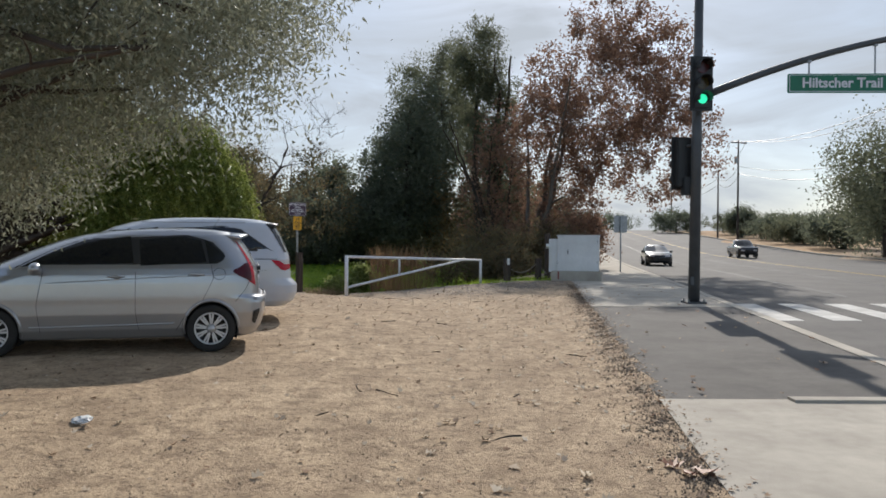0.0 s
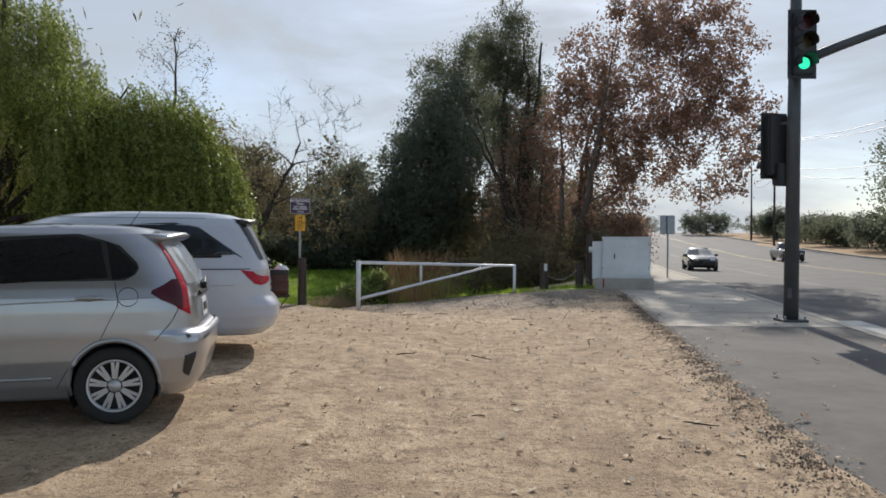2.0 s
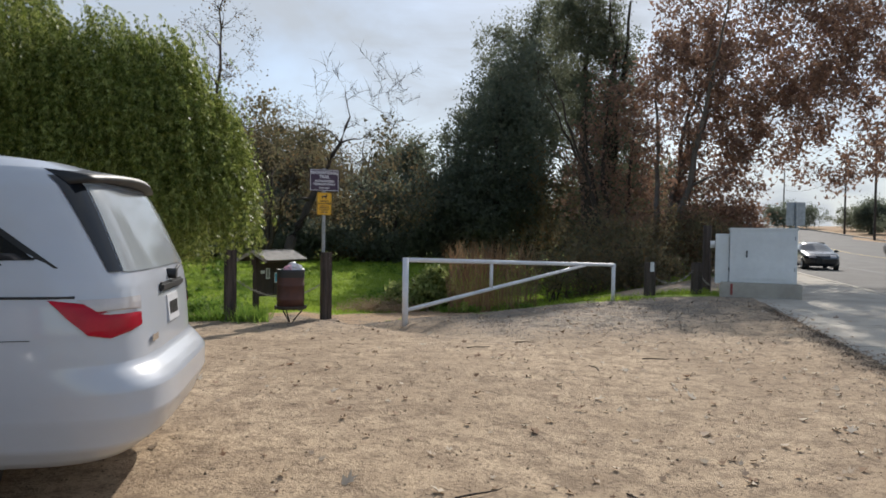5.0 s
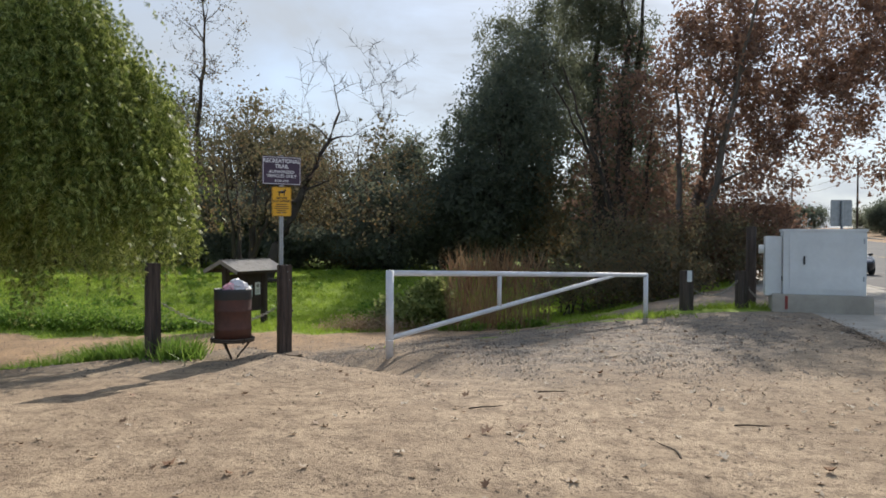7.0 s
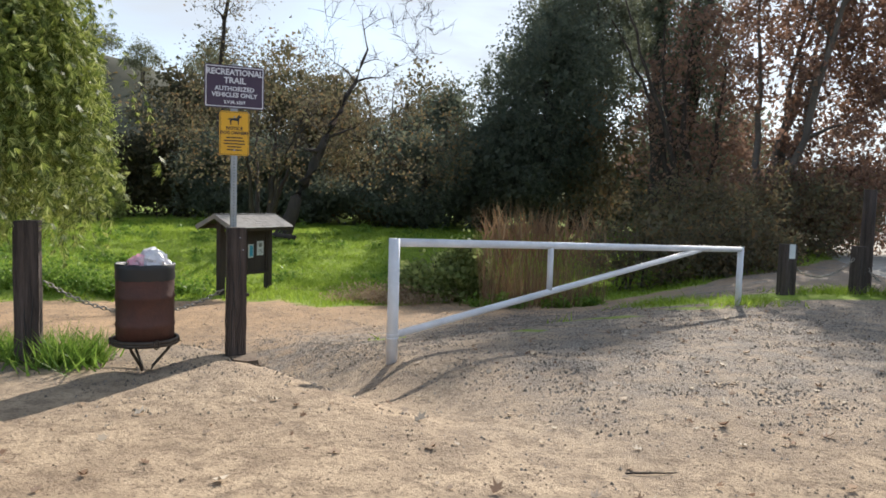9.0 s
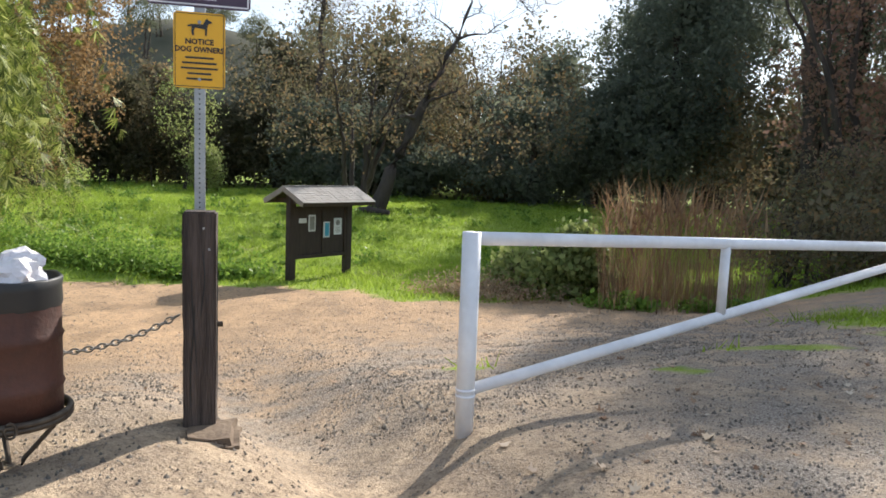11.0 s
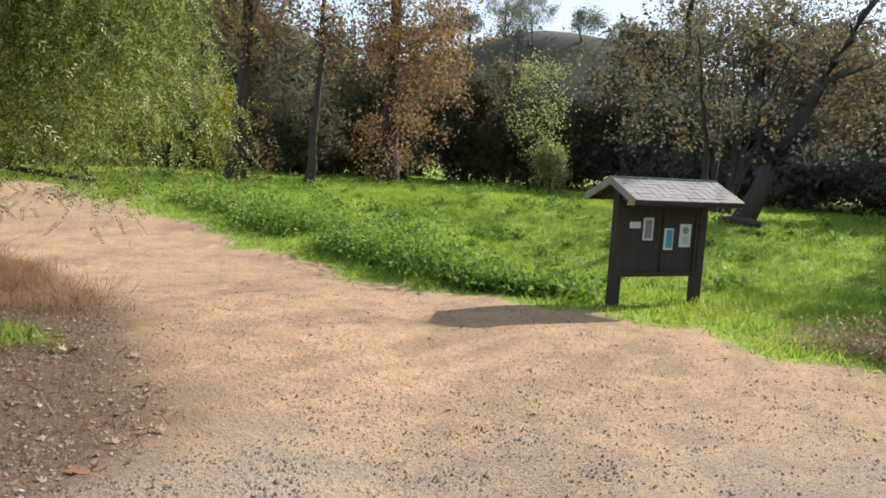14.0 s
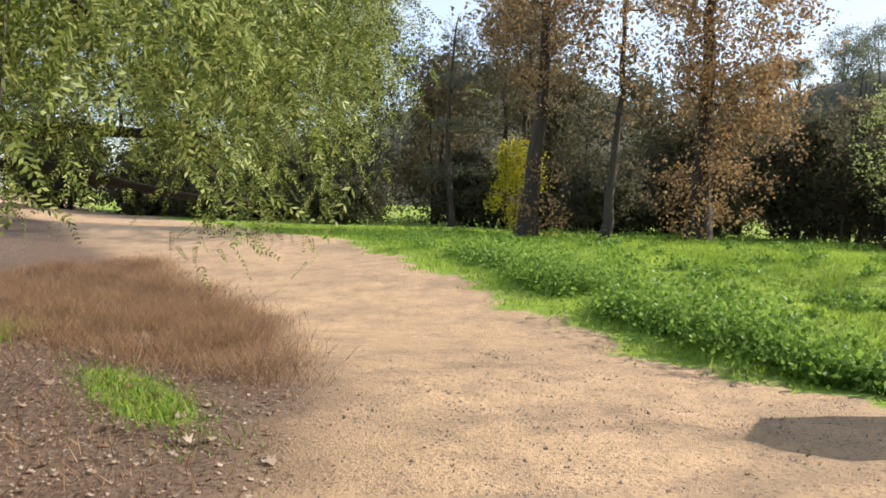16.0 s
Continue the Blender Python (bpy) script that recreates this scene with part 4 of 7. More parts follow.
tops = [utility_pole(40.4, 100.0, 14.3, 1), utility_pole(45.6, 121.0, 11.2, 0), utility_pole(52.0, 166.0, 12.0, 1)]
near_top = Vector((33.0, 48.0, 11.5))
for dz, off in ((-0.2, -1.1), (-0.2, 1.1), (-3.6, 0.0), (-4.6, 0.2)):
    for a, b in ((near_top, tops[0]), (tops[0], tops[1] + Vector((0, 0, 2.2))), (tops[1] + Vector((0, 0, 2.2)), tops[2])):
        pts = [a + (b - a) * t + Vector((off, 0, dz - 4 * 1.1 * t * (1 - t))) for t in np.linspace(0, 1, 15)]
        w = tubes("overhead_wire", [(pts, [0.028] * 15)], M_BLACK, sides=4)
        tagged(w, "slack dark overhead cable strung between poles", "cable", "overhead cables")


# ---- parked cars, as a stack of rounded plan slices ----
class Shell:
    """Car skin: rows of (height, rear x, half width, front x); rear is +x, the rear axle is at x = 0."""

    def __init__(self, rows, corner=0.75, power=4.5):
        self.rows, self.a, self.n = np.array(rows), corner, power

    def at(self, z):
        r = self.rows
        return [np.interp(z, r[:, 0], r[:, i]) for i in (1, 2, 3)]

    def ring(self, phi, z):
        """phi in degrees: 0 the middle of the rear, 90 the flank, 180 the nose."""
        xr, w, xf = self.at(z)
        p = np.radians(np.abs(phi))
        c, s = np.cos(p), np.sin(p)
        x = np.where(c >= 0, xr - self.a + self.a * np.abs(c) ** (2 / self.n), xf + self.a * 1.2 - self.a * 1.2 * np.abs(c) ** (2 / 3.0))
        y = np.sign(phi) * w * np.where(c >= 0, np.abs(s) ** (2 / self.n), np.abs(s) ** (2 / 3.0))
        return np.stack([x + 0 * y, y, z + 0 * x], -1)

    def flank(self, x, z, side, lift=0.004):
        xr, w, xf = self.at(z)
        k = np.clip((x - (xr - self.a)) / self.a, 0, 0.999)
        f = np.clip(((xf + self.a * 1.2) - x) / (self.a * 1.2), 0, 0.999)
        y = w * (1 - k ** self.n) ** (1 / self.n) * (1 - f ** 3.0) ** (1 / 3.0)
        return np.stack([x + 0 * y, side * (y + lift), z + 0 * y], -1)


def grid_faces(nu, nv):
    i, j = np.meshgrid(np.arange(nu - 1), np.arange(nv - 1), indexing="ij")
    k = i * nv + j
    return np.stack([k, k + 1, k + nv + 1, k + nv], -1).reshape(-1, 4)


def span_at(poly, z):
    """Left and right of a convex outline at height z."""
    xs = []
    for (x0, z0), (x1, z1) in zip(poly, poly[1:] + poly[:1]):
        if (z0 - z) * (z1 - z) <= 0 and z0 != z1:
            xs.append(x0 + (x1 - x0) * (z - z0) / (z1 - z0))
    return (min(xs), max(xs)) if xs else (poly[0][0], poly[0][0])


def skin_patch(name, shell, poly, how, mat, parent, label="", lift=0.005, nu=12, nv=10):
    """A panel that follows the shell inside a convex outline, given on the flank (x, z) or round the rear (degrees, z)."""
    zs = np.linspace(min(p[1] for p in poly) + 1e-4, max(p[1] for p in poly) - 1e-4, nv)
    v = []
    for z in zs:
        a, b = span_at(poly, z)
        q = np.linspace(a, b, nu)
        if how == "rear":
            base = shell.ring(q, np.full(nu, z))
            out = base.copy()
            out[:, 0] += lift * np.cos(np.radians(q))
            out[:, 1] += lift * np.sin(np.radians(q))
            v.append(out)
        else:
            v.append(shell.flank(q, np.full(nu, z), how, lift))
    return raw(name, np.concatenate(v), grid_faces(nv, nu), mat, parent, label, smooth=True)


def seam(name, shell, pts, side, parent, width=0.006, mat=None):
    """A thin dark joint on the flank along a polyline of (x, z)."""
    pts = np.array(pts, float)
    t = np.linspace(0, 1, 24)
    k = np.linspace(0, 1, len(pts))
    p = shell.flank(np.interp(t, k, pts[:, 0]), np.interp(t, k, pts[:, 1]), side, 0.001)
    return tubes(name, [(p, [width / 2] * len(t))], mat or M_BLACK, parent, sides=5)


def car_body(shell, paint, parent, axles, arch, wells=True):
    zs = np.unique(np.concatenate([np.linspace(shell.rows[0, 0], shell.rows[-1, 0], 44), shell.rows[:, 0]]))
    phi = np.concatenate([np.linspace(-180, 180, 181)])
    pts = np.stack([shell.ring(phi + 1e-6, np.full(len(phi), z)) for z in zs])
    # resample the flanks evenly so that the wheel arches cut cleanly
    rows = []
    for ring in pts:
        d = np.concatenate([[0], np.cumsum(np.linalg.norm(np.diff(ring, axis=0), axis=1))])
        q = np.linspace(0, d[-1], 321)
        rows.append(np.stack([np.interp(q, d, ring[:, i]) for i in range(3)], -1))
    v = np.stack(rows)
    nz, nr = v.shape[:2]
    f = grid_faces(nz, nr)
    cen = v.reshape(-1, 3)[f].mean(1)
    keep = np.ones(len(f), bool)
    for ax in axles:
        keep &= ~((np.hypot(cen[:, 0] - ax, cen[:, 2] - 0.30) < arch) & (cen[:, 2] < 0.30 + arch))
    f = [tuple(x) for x in f[keep]]
    verts = [tuple(x) for x in v.reshape(-1, 3)]
    # roof crown
    top = v[-1]
    c = top.mean(0)
    prev = list(range((nz - 1) * nr, nz * nr))
    for k, dz in ((0.7, 0.012), (0.35, 0.02)):
        base = len(verts)
        verts += [tuple(c + (p - c) * np.array([k, k, 1]) + np.array([0, 0, dz])) for p in top]
        f += [(prev[i], prev[i + 1], base + i + 1, base + i) for i in range(nr - 1)]
        prev = list(range(base, base + nr))
    f.append(tuple(prev[:-1]))
    f.append(tuple(range(nr - 2, -1, -1)))
    body = raw("body", verts, f, paint, parent, "", smooth=True)
    for ax in axles:
        for side in (-1, 1):
            a = np.linspace(-12, 192, 30)
            arc_x, arc_z = ax + arch * np.cos(np.radians(a)), 0.30 + arch * np.sin(np.radians(a))
            p = shell.flank(arc_x, np.maximum(arc_z, 0.17), side, -0.004)
            tubes("arch_lip", [(p, [0.022] * len(p))], paint, body, sides=8)
            w = float(shell.at(0.5)[1])
            well = [[ax + (arch + 0.005) * math.cos(radians(q)), side * yy, 0.30 + (arch + 0.005) * math.sin(radians(q))] for yy in (w - 0.02, w - 0.3) for q in np.linspace(-30, 210, 25)]
            raw("wheel_well", well, grid_faces(2, 25), M_BLACK, body, smooth=True)
            inner = [[ax + (arch + 0.005) * r * math.cos(radians(q)), side * (w - 0.3), 0.30 + (arch + 0.005) * r * math.sin(radians(q))] for r in (1, 0.02) for q in np.linspace(-30, 210, 25)]
            raw("wheel_well", inner, grid_faces(2, 25), M_BLACK, body)
    return body


def wheel(parent, x, y, r, rim, width, spokes, paint, cover, tall=1.0):
    """Tyre and rim; the outer face looks along the sign of y."""
    sg = 1 if y > 0 else -1
    w = thing_part("wheel", parent, Matrix.Translation((x, y, r / tall)) @ Matrix.Diagonal((1, 1, 1 / tall, 1)))
    prof = [(rim * 1.0, -width / 2), (r * 0.93, -width / 2), (r, -width / 2 + 0.03), (r, width / 2 - 0.03), (r * 0.97, width / 2 - 0.008), (r * 0.85, width / 2 + 0.004), (rim * 1.02, width / 2 - 0.004), (rim, width / 2 - 0.02)]
    n = 56
    verts, faces = [], []
    for i in range(n):
        a = 2 * math.pi * i / n
        verts += [(p[0] * math.cos(a), sg * p[1], p[0] * math.sin(a)) for p in prof]
    m = len(prof)
    for i in range(n):
        for j in range(m - 1):
            a, b = i * m + j, ((i + 1) % n) * m + j
            faces.append((a, b, b + 1, a + 1))
    raw("tyre", verts, faces, M_RUBBER, w, smooth=True)
    # rim: a lip, a dark dish, then spokes
    lip = [(rim * q * math.cos(a), sg * yy, rim * q * math.sin(a)) for q, yy in ((1.02, width / 2 - 0.012), (1.0, width / 2 - 0.004), (0.93, width / 2 - 0.008), (0.9, width / 2 - 0.03)) for a in np.linspace(0, 2 * math.pi, 49)]
    rimo = raw("rim", lip, grid_faces(4, 49), paint, w, smooth=True)
    dish = [(rim * q * math.cos(a), sg * yy, rim * q * math.sin(a)) for q, yy in ((0.93, width / 2 - 0.03), (0.85, width / 2 - 0.06), (0.05, width / 2 - 0.06)) for a in np.linspace(0, 2 * math.pi, 49)]
    raw("dish", dish, grid_faces(3, 49), M_BLACK, w, smooth=True)
    for i in range(spokes):
        a0 = 360 / spokes * i + 9
        for da in ((-6, 6) if cover else (0,)):
            a = a0 + da * (1.0)
            bm = box_bm(rim * 0.68, 0.02, rim * (0.12 if cover else 0.2), (rim * 0.60, sg * (width / 2 - 0.018), 0), 0.008)
            bm.transform(pose(0, 0, 0, 0, -a, 0))
            part("spoke", bm, paint, w)
    hub = tube_bm((0, sg * (width / 2 - 0.05), 0), (0, sg * (width / 2 - 0.004), 0), rim * 0.28, 24, rim * 0.22)
    part("hub_cap", hub, paint, w, smooth=True)


def thing_part(name, parent, m):
    """An empty that gathers the pieces of one part."""
    ob = new(name)
    ob.parent, ob.matrix_local, ob.empty_display_size = parent, m, 0.05
    return ob


def car_paint(name, color, metal, rough=0.3):
    m = material(name, color, rough, metal, tuple(c * 0.92 for c in color), 1.5, coat=0.7)
    return m


M_SILVER = car_paint("silver_car_paint", (0.40, 0.41, 0.44), 0.75, 0.3)
M_WHITE_CAR = car_paint("white_car_paint", (0.52, 0.545, 0.6), 0.0, 0.3)
M_GLASS = glass("tinted_glass", (0.006, 0.008, 0.012))
# pale grey base colour stands in for bright sky mirrored in the rear panes
M_SKY_GREY_GLASS = glass("rear_glass", (0.3, 0.32, 0.33), 0.08)
M_RED = material("red_lens", (0.46, 0.004, 0.022), 0.2, 0, (0.34, 0.003, 0.016), 8, spec=0.3)
M_DARK_RED = material("dark_red_lens", (0.07, 0.003, 0.01), 0.25, 0, (0.05, 0.002, 0.008), 8, spec=0.3)
M_CLEAR = material("clear_lens", (0.55, 0.5, 0.5), 0.15, 0, (0.45, 0.42, 0.42), 12, coat=0.8)
M_RIM = material("alloy_rim", (0.6, 0.6, 0.62), 0.35, 0.6, (0.5, 0.5, 0.52), 9)
M_CHROME = material("chrome", (0.75, 0.75, 0.77), 0.12, 1.0, (0.7, 0.7, 0.72), 5)
M_PLATE = material("licence_plate", (0.6, 0.6, 0.62), 0.5, 0, (0.5, 0.5, 0.52), 9)


def rear_bits(shell, car, z_plate, z_wiper, z_window, badge):
    xr = lambda z: float(shell.at(z)[0])
    p = part("licence_plate", box_bm(0.012, 0.31, 0.155, (xr(z_plate) + 0.004, 0.0, z_plate), 0.003, (0, -6, 0)), M_PLATE, car, "white licence plate with unreadable characters")
    for i in range(6):
        part("plate_character", box_bm(0.002, 0.026, 0.07, (xr(z_plate) + 0.0125, -0.1 + i * 0.04, z_plate), turn=(0, -6, 0)), M_BLACK, p)
    part("plate_lip", box_bm(0.035, 0.62, 0.05, (xr(z_plate + 0.13) + 0.008, 0, z_plate + 0.13), 0.012), M_BLACK, car, "dark strip above the plate")
    w = part("rear_wiper", tube_bm((xr(z_wiper) + 0.03, 0.0, z_wiper), (xr(z_window) + 0.025, 0.36, z_window), 0.012, 8, 0.007), M_BLACK, car)
    part("wiper_hub", tube_bm((xr(z_wiper) - 0.02, 0, z_wiper), (xr(z_wiper) + 0.05, 0, z_wiper), 0.03, 12), M_BLACK, w)
    part("badge", box_bm(0.006, 0.12, 0.035, (xr(badge) + 0.003, -0.5, badge)), M_CHROME, car, "chrome badge")


def handle(shell, car, x, z, side):
    p = shell.flank(np.linspace(x - 0.1, x + 0.1, 9), np.full(9, z), side, 0.012)
    p[0, 1] -= side * 0.014
    p[-1, 1] -= side * 0.014
    tubes("door_handle", [(p, [0.008, 0.013, 0.015, 0.016, 0.016, 0.016, 0.015, 0.013, 0.008])], shell.paint, car, sides=8)
    c = shell.flank(np.linspace(x - 0.06, x + 0.06, 7), np.full(7, z - 0.004), side, -0.003)
    tubes("handle_recess", [(c, [0.004, 0.018, 0.024, 0.026, 0.024, 0.018, 0.004])], shell.paint, car, sides=8)


TALL = 1.045                         # the hatchback stands higher than its base outline


def build_hatchback():
    sh = Shell([(0.19, 0.54, 0.76, -3.20), (0.30, 0.62, 0.82, -3.30), (0.48, 0.67, 0.845, -3.34), (0.60, 0.67, 0.847, -3.33), (0.66, 0.65, 0.85, -3.31),
                (0.70, 0.59, 0.85, -3.25), (0.85, 0.58, 0.845, -3.08), (0.95, 0.57, 0.835, -2.75), (1.02, 0.555, 0.82, -2.72), (1.12, 0.51, 0.785, -2.48), (1.25, 0.43, 0.73, -2.18),
                (1.36, 0.35, 0.68, -1.88), (1.43, 0.28, 0.645, -1.62), (1.475, 0.18, 0.60, -1.34), (1.50, 0.0, 0.52, -1.0)], 0.58, 4.6)
    sh.paint = M_SILVER
    x, y = -2.70, 8.747
    car = thing("hatchback", pose(x, y, float(land(x, y)), 0, 0, 14) @ Matrix.Diagonal((1 / UNIT, 1 / UNIT, TALL / UNIT, 1)), "silver compact hatchback parked on the dirt", "car", "parked cars")
    car_body(sh, M_SILVER, car, (0.0, -2.53), 0.335)
    for ax in (0, -2.53):
        for sy in (-0.745, 0.745):
            wheel(car, ax, sy, 0.302, 0.205, 0.185, 9, M_RIM, True, TALL)
    for side in (-1, 1):
        skin_patch("front_window", sh, [(-2.2, 1.05), (-1.86, 1.23), (-1.45, 1.385), (-0.98, 1.41), (-0.92, 1.06)], side, M_GLASS, car, "dark tinted window")
        skin_patch("rear_window", sh, [(-0.84, 1.06), (-0.88, 1.405), (-0.35, 1.41), (-0.14, 1.385), (-0.05, 1.075)], side, M_GLASS, car, "dark tinted window")
        skin_patch("quarter_window", sh, [(-0.02, 1.08), (-0.09, 1.375), (-0.02, 1.34), (0.16, 1.18), (0.12, 1.11)], side, M_GLASS, car, "dark tinted quarter window")
        skin_patch("window_trim", sh, [(-2.28, 1.035), (-1.88, 1.25), (-1.45, 1.405), (-1.0, 1.428), (-0.3, 1.43), (0.0, 1.355), (0.18, 1.185), (0.13, 1.095), (0.0, 1.06)], side, M_BLACK, car, lift=0.0025)
        skin_patch("tail_light", sh, [(32 * side, 0.80), (33 * side, 1.07), (50 * side, 1.08), (58 * side, 1.0), (54 * side, 0.86)], "rear", M_RED, car, "red tail light")
        skin_patch("tail_light_dark", sh, [(46 * side, 0.85), (44 * side, 1.085), (54 * side, 1.085), (81 * side, 0.995), (72 * side, 0.93)], "rear", M_DARK_RED, car, "dark red lens", lift=0.008)
        skin_patch("pillar_light", sh, [(33 * side, 1.06), (39 * side, 1.36), (42 * side, 1.36), (45 * side, 1.06)], "rear", M_RED, car, "tall red light up the pillar", lift=0.006)
        skin_patch("reversing_light", sh, [(27 * side, 0.87), (29 * side, 0.99), (33.5 * side, 0.99), (33.5 * side, 0.87)], "rear", M_CLEAR, car, "clear lens", lift=0.005)
        skin_patch("bumper_vent", sh, [(47 * side, 0.33), (43 * side, 0.52), (60 * side, 0.50), (58 * side, 0.36)], "rear", M_BLACK, car, "black bumper vent", lift=0.006)
        seam("door_seam", sh, [(-0.9, 0.98), (-0.9, 0.5), (-0.86, 0.28)], side, car)
        seam("door_seam", sh, [(0.0, 1.06), (0.03, 0.9), (-0.12, 0.6), (-0.34, 0.42), (-0.42, 0.28)], side, car)
        seam("door_seam", sh, [(-1.95, 0.98), (-2.02, 0.6), (-1.98, 0.28)], side, car)
        seam("bumper_seam", sh, [(0.30, 0.62), (0.42, 0.76), (0.47, 0.86)], side, car)
        seam("body_crease", sh, [(0.36, 0.95), (-0.6, 0.92), (-1.9, 0.86)], side, car, 0.012, M_SILVER)
        seam("sill_crease", sh, [(-0.45, 0.36), (-1.2, 0.35), (-2.1, 0.34)], side, car, 0.03, M_SILVER)
        handle(sh, car, -0.18, 0.95, side), handle(sh, car, -1.12, 0.93, side)
        part("mirror", mirror_bm(side, -2.0, 1.0, float(sh.at(0.99)[1])), M_SILVER, car, smooth=True)
    ring = [sh.flank(np.array([0.10 + 0.075 * math.cos(a)]), np.array([0.955 + 0.07 * math.sin(a)]), -1, 0.001)[0] for a in np.linspace(0, 2 * math.pi, 25)]
    tubes("fuel_door", [(ring, [0.003] * 25)], M_BLACK, car, sides=4)
    # the sky's reflection is in this pane's pale colour
    skin_patch("rear_glass", sh, [(-32, 1.04), (-36, 1.35), (36, 1.35), (32, 1.04)], "rear", M_SKY_GREY_GLASS, car, "rear window with the sky's reflection painted pale", lift=0.008, nu=24)
    skin_patch("windscreen", sh, [(112, 1.04), (120, 1.42), (240, 1.42), (248, 1.04)], "rear", M_GLASS, car, nu=24)
    # roof spoiler
    sp_v, n = [], 15
    for q in np.linspace(-1, 1, n):
        yy = 0.60 * q
        bow = 0.10 * q * q
        sp_v += [(-0.04 - bow * 0.6, yy, 1.492 - 0.035 * q * q), (0.42 - bow, yy * 0.98, 1.452 - 0.035 * q * q), (0.455 - bow, yy * 0.98, 1.43 - 0.035 * q * q), (0.42 - bow, yy * 0.97, 1.415 - 0.035 * q * q), (0.18 - bow, yy * 0.95, 1.40 - 0.035 * q * q)]
    sf = [(i * 5 + j, i * 5 + (j + 1) % 5, (i + 1) * 5 + (j + 1) % 5, (i + 1) * 5 + j) for i in range(n - 1) for j in range(5)] + [(4, 3, 2, 1, 0), tuple((n - 1) * 5 + j for j in range(5))]
    raw("roof_spoiler", sp_v, sf, M_SILVER, car, smooth=True)
    skin_patch("bumper_step", sh, [(-52, 0.635), (-52, 0.675), (52, 0.675), (52, 0.635)], "rear", M_SILVER, car, lift=0.03, nu=30, nv=4)
    rear_bits(sh, car, 0.82, 1.0, 1.06, 0.95)
    tubes("antenna", [([(-0.05, 0.0, 1.5), (0.1, 0.0, 1.72)], [0.004, 0.002])], M_BLACK, car, sides=5)


def mirror_bm(side, x, z, w):
    bm = bmesh.new()
    bmesh.ops.create_uvsphere(bm, u_segments=16, v_segments=10, radius=1)
    bm.transform(Matrix.Translation((x, side * (w + 0.12), z + 0.03)) @ Matrix.Diagonal((0.075, 0.12, 0.075, 1)))
    return bm


def build_minivan():
    sh = Shell([(0.27, 0.98, 0.90, -3.85), (0.36, 1.10, 0.97, -3.95), (0.50, 1.16, 1.0, -3.97), (0.62, 1.16, 1.005, -3.95), (0.67, 1.12, 1.005, -3.93), (0.74, 1.05, 1.005, -3.86),
                (0.90, 1.04, 1.0, -3.62), (1.02, 1.03, 0.99, -3.25), (1.10, 1.02, 0.975, -2.9), (1.17, 1.0, 0.955, -2.72), (1.30, 0.94, 0.92, -2.48), (1.45, 0.87, 0.885, -2.2),
                (1.58, 0.80, 0.85, -1.9), (1.66, 0.72, 0.81, -1.62), (1.71, 0.56, 0.74, -1.35), (1.735, 0.36, 0.64, -1.1)], 0.7, 4.6)
    sh.paint = M_WHITE_CAR
    car = thing("minivan", pose(-3.30, 11.39, float(land(-3.3, 11.39)), 0, 0, 16.5) @ Matrix.Diagonal((1 / UNIT, 1 / UNIT, 1.03 / UNIT, 1)), "white minivan parked on the dirt beside the hatchback", "car", "parked cars")
    car_body(sh, M_WHITE_CAR, car, (0.0, -3.0), 0.385)
    for ax in (0, -3.0):
        for sy in (-0.885, 0.885):
            wheel(car, ax, sy, 0.345, 0.235, 0.22, 7, M_RIM, False, 1.03)
    for side in (-1, 1):
        skin_patch("quarter_window", sh, [(-1.05, 1.185), (-1.05, 1.575), (-0.1, 1.585), (0.16, 1.535), (0.66, 1.19)], side, M_GLASS, car, "dark tinted window")
        skin_patch("middle_window", sh, [(-2.0, 1.17), (-1.95, 1.54), (-1.14, 1.575), (-1.13, 1.18)], side, M_GLASS, car, "dark tinted window")
        skin_patch("front_window", sh, [(-2.7, 1.15), (-2.3, 1.40), (-2.05, 1.52), (-2.08, 1.165)], side, M_GLASS, car, "dark tinted window")
        skin_patch("window_trim", sh, [(-2.78, 1.14), (-2.3, 1.42), (-1.95, 1.56), (-0.1, 1.605), (0.18, 1.555), (0.73, 1.172)], side, M_BLACK, car, lift=0.0025)
        skin_patch("tail_light", sh, [(24 * side, 0.90), (24 * side, 0.98), (56 * side, 0.99), (66 * side, 1.045), (79 * side, 1.05), (72 * side, 0.96), (62 * side, 0.875), (50 * side, 0.865)], "rear", M_RED, car, "red tail light", lift=0.008)
        skin_patch("tail_light_clear", sh, [(24 * side, 0.985), (24 * side, 1.05), (68 * side, 1.05), (57 * side, 0.99)], "rear", M_CLEAR, car, "clear upper lens", lift=0.009)
        skin_patch("rear_pillar_glass", sh, [(36 * side, 1.17), (36 * side, 1.63), (56 * side, 1.63), (47 * side, 1.17)], "rear", M_GLASS, car, "dark pillar glass", lift=0.006)
        seam("belt_seam", sh, [(0.78, 1.06), (-0.6, 1.06), (-2.6, 1.04)], side, car, 0.014)
        seam("body_crease", sh, [(0.6, 0.87), (0.15, 0.865)], side, car, 0.004)
        seam("door_seam", sh, [(-1.1, 1.16), (-1.1, 0.45)], side, car)
        seam("door_seam", sh, [(-2.08, 1.14), (-2.12, 0.45)], side, car)
        handle(sh, car, -1.95, 0.97, side), handle(sh, car, -2.3, 0.95, side)
        part("mirror", mirror_bm(side, -2.6, 1.1, 0.97), M_WHITE_CAR, car, smooth=True)
        rail = sh.flank(np.linspace(-1.4, 0.25, 12), np.full(12, 1.655), side, -0.01)
        tubes("roof_rail", [(rail, [0.012] * 12)], M_STEEL, car, sides=6)
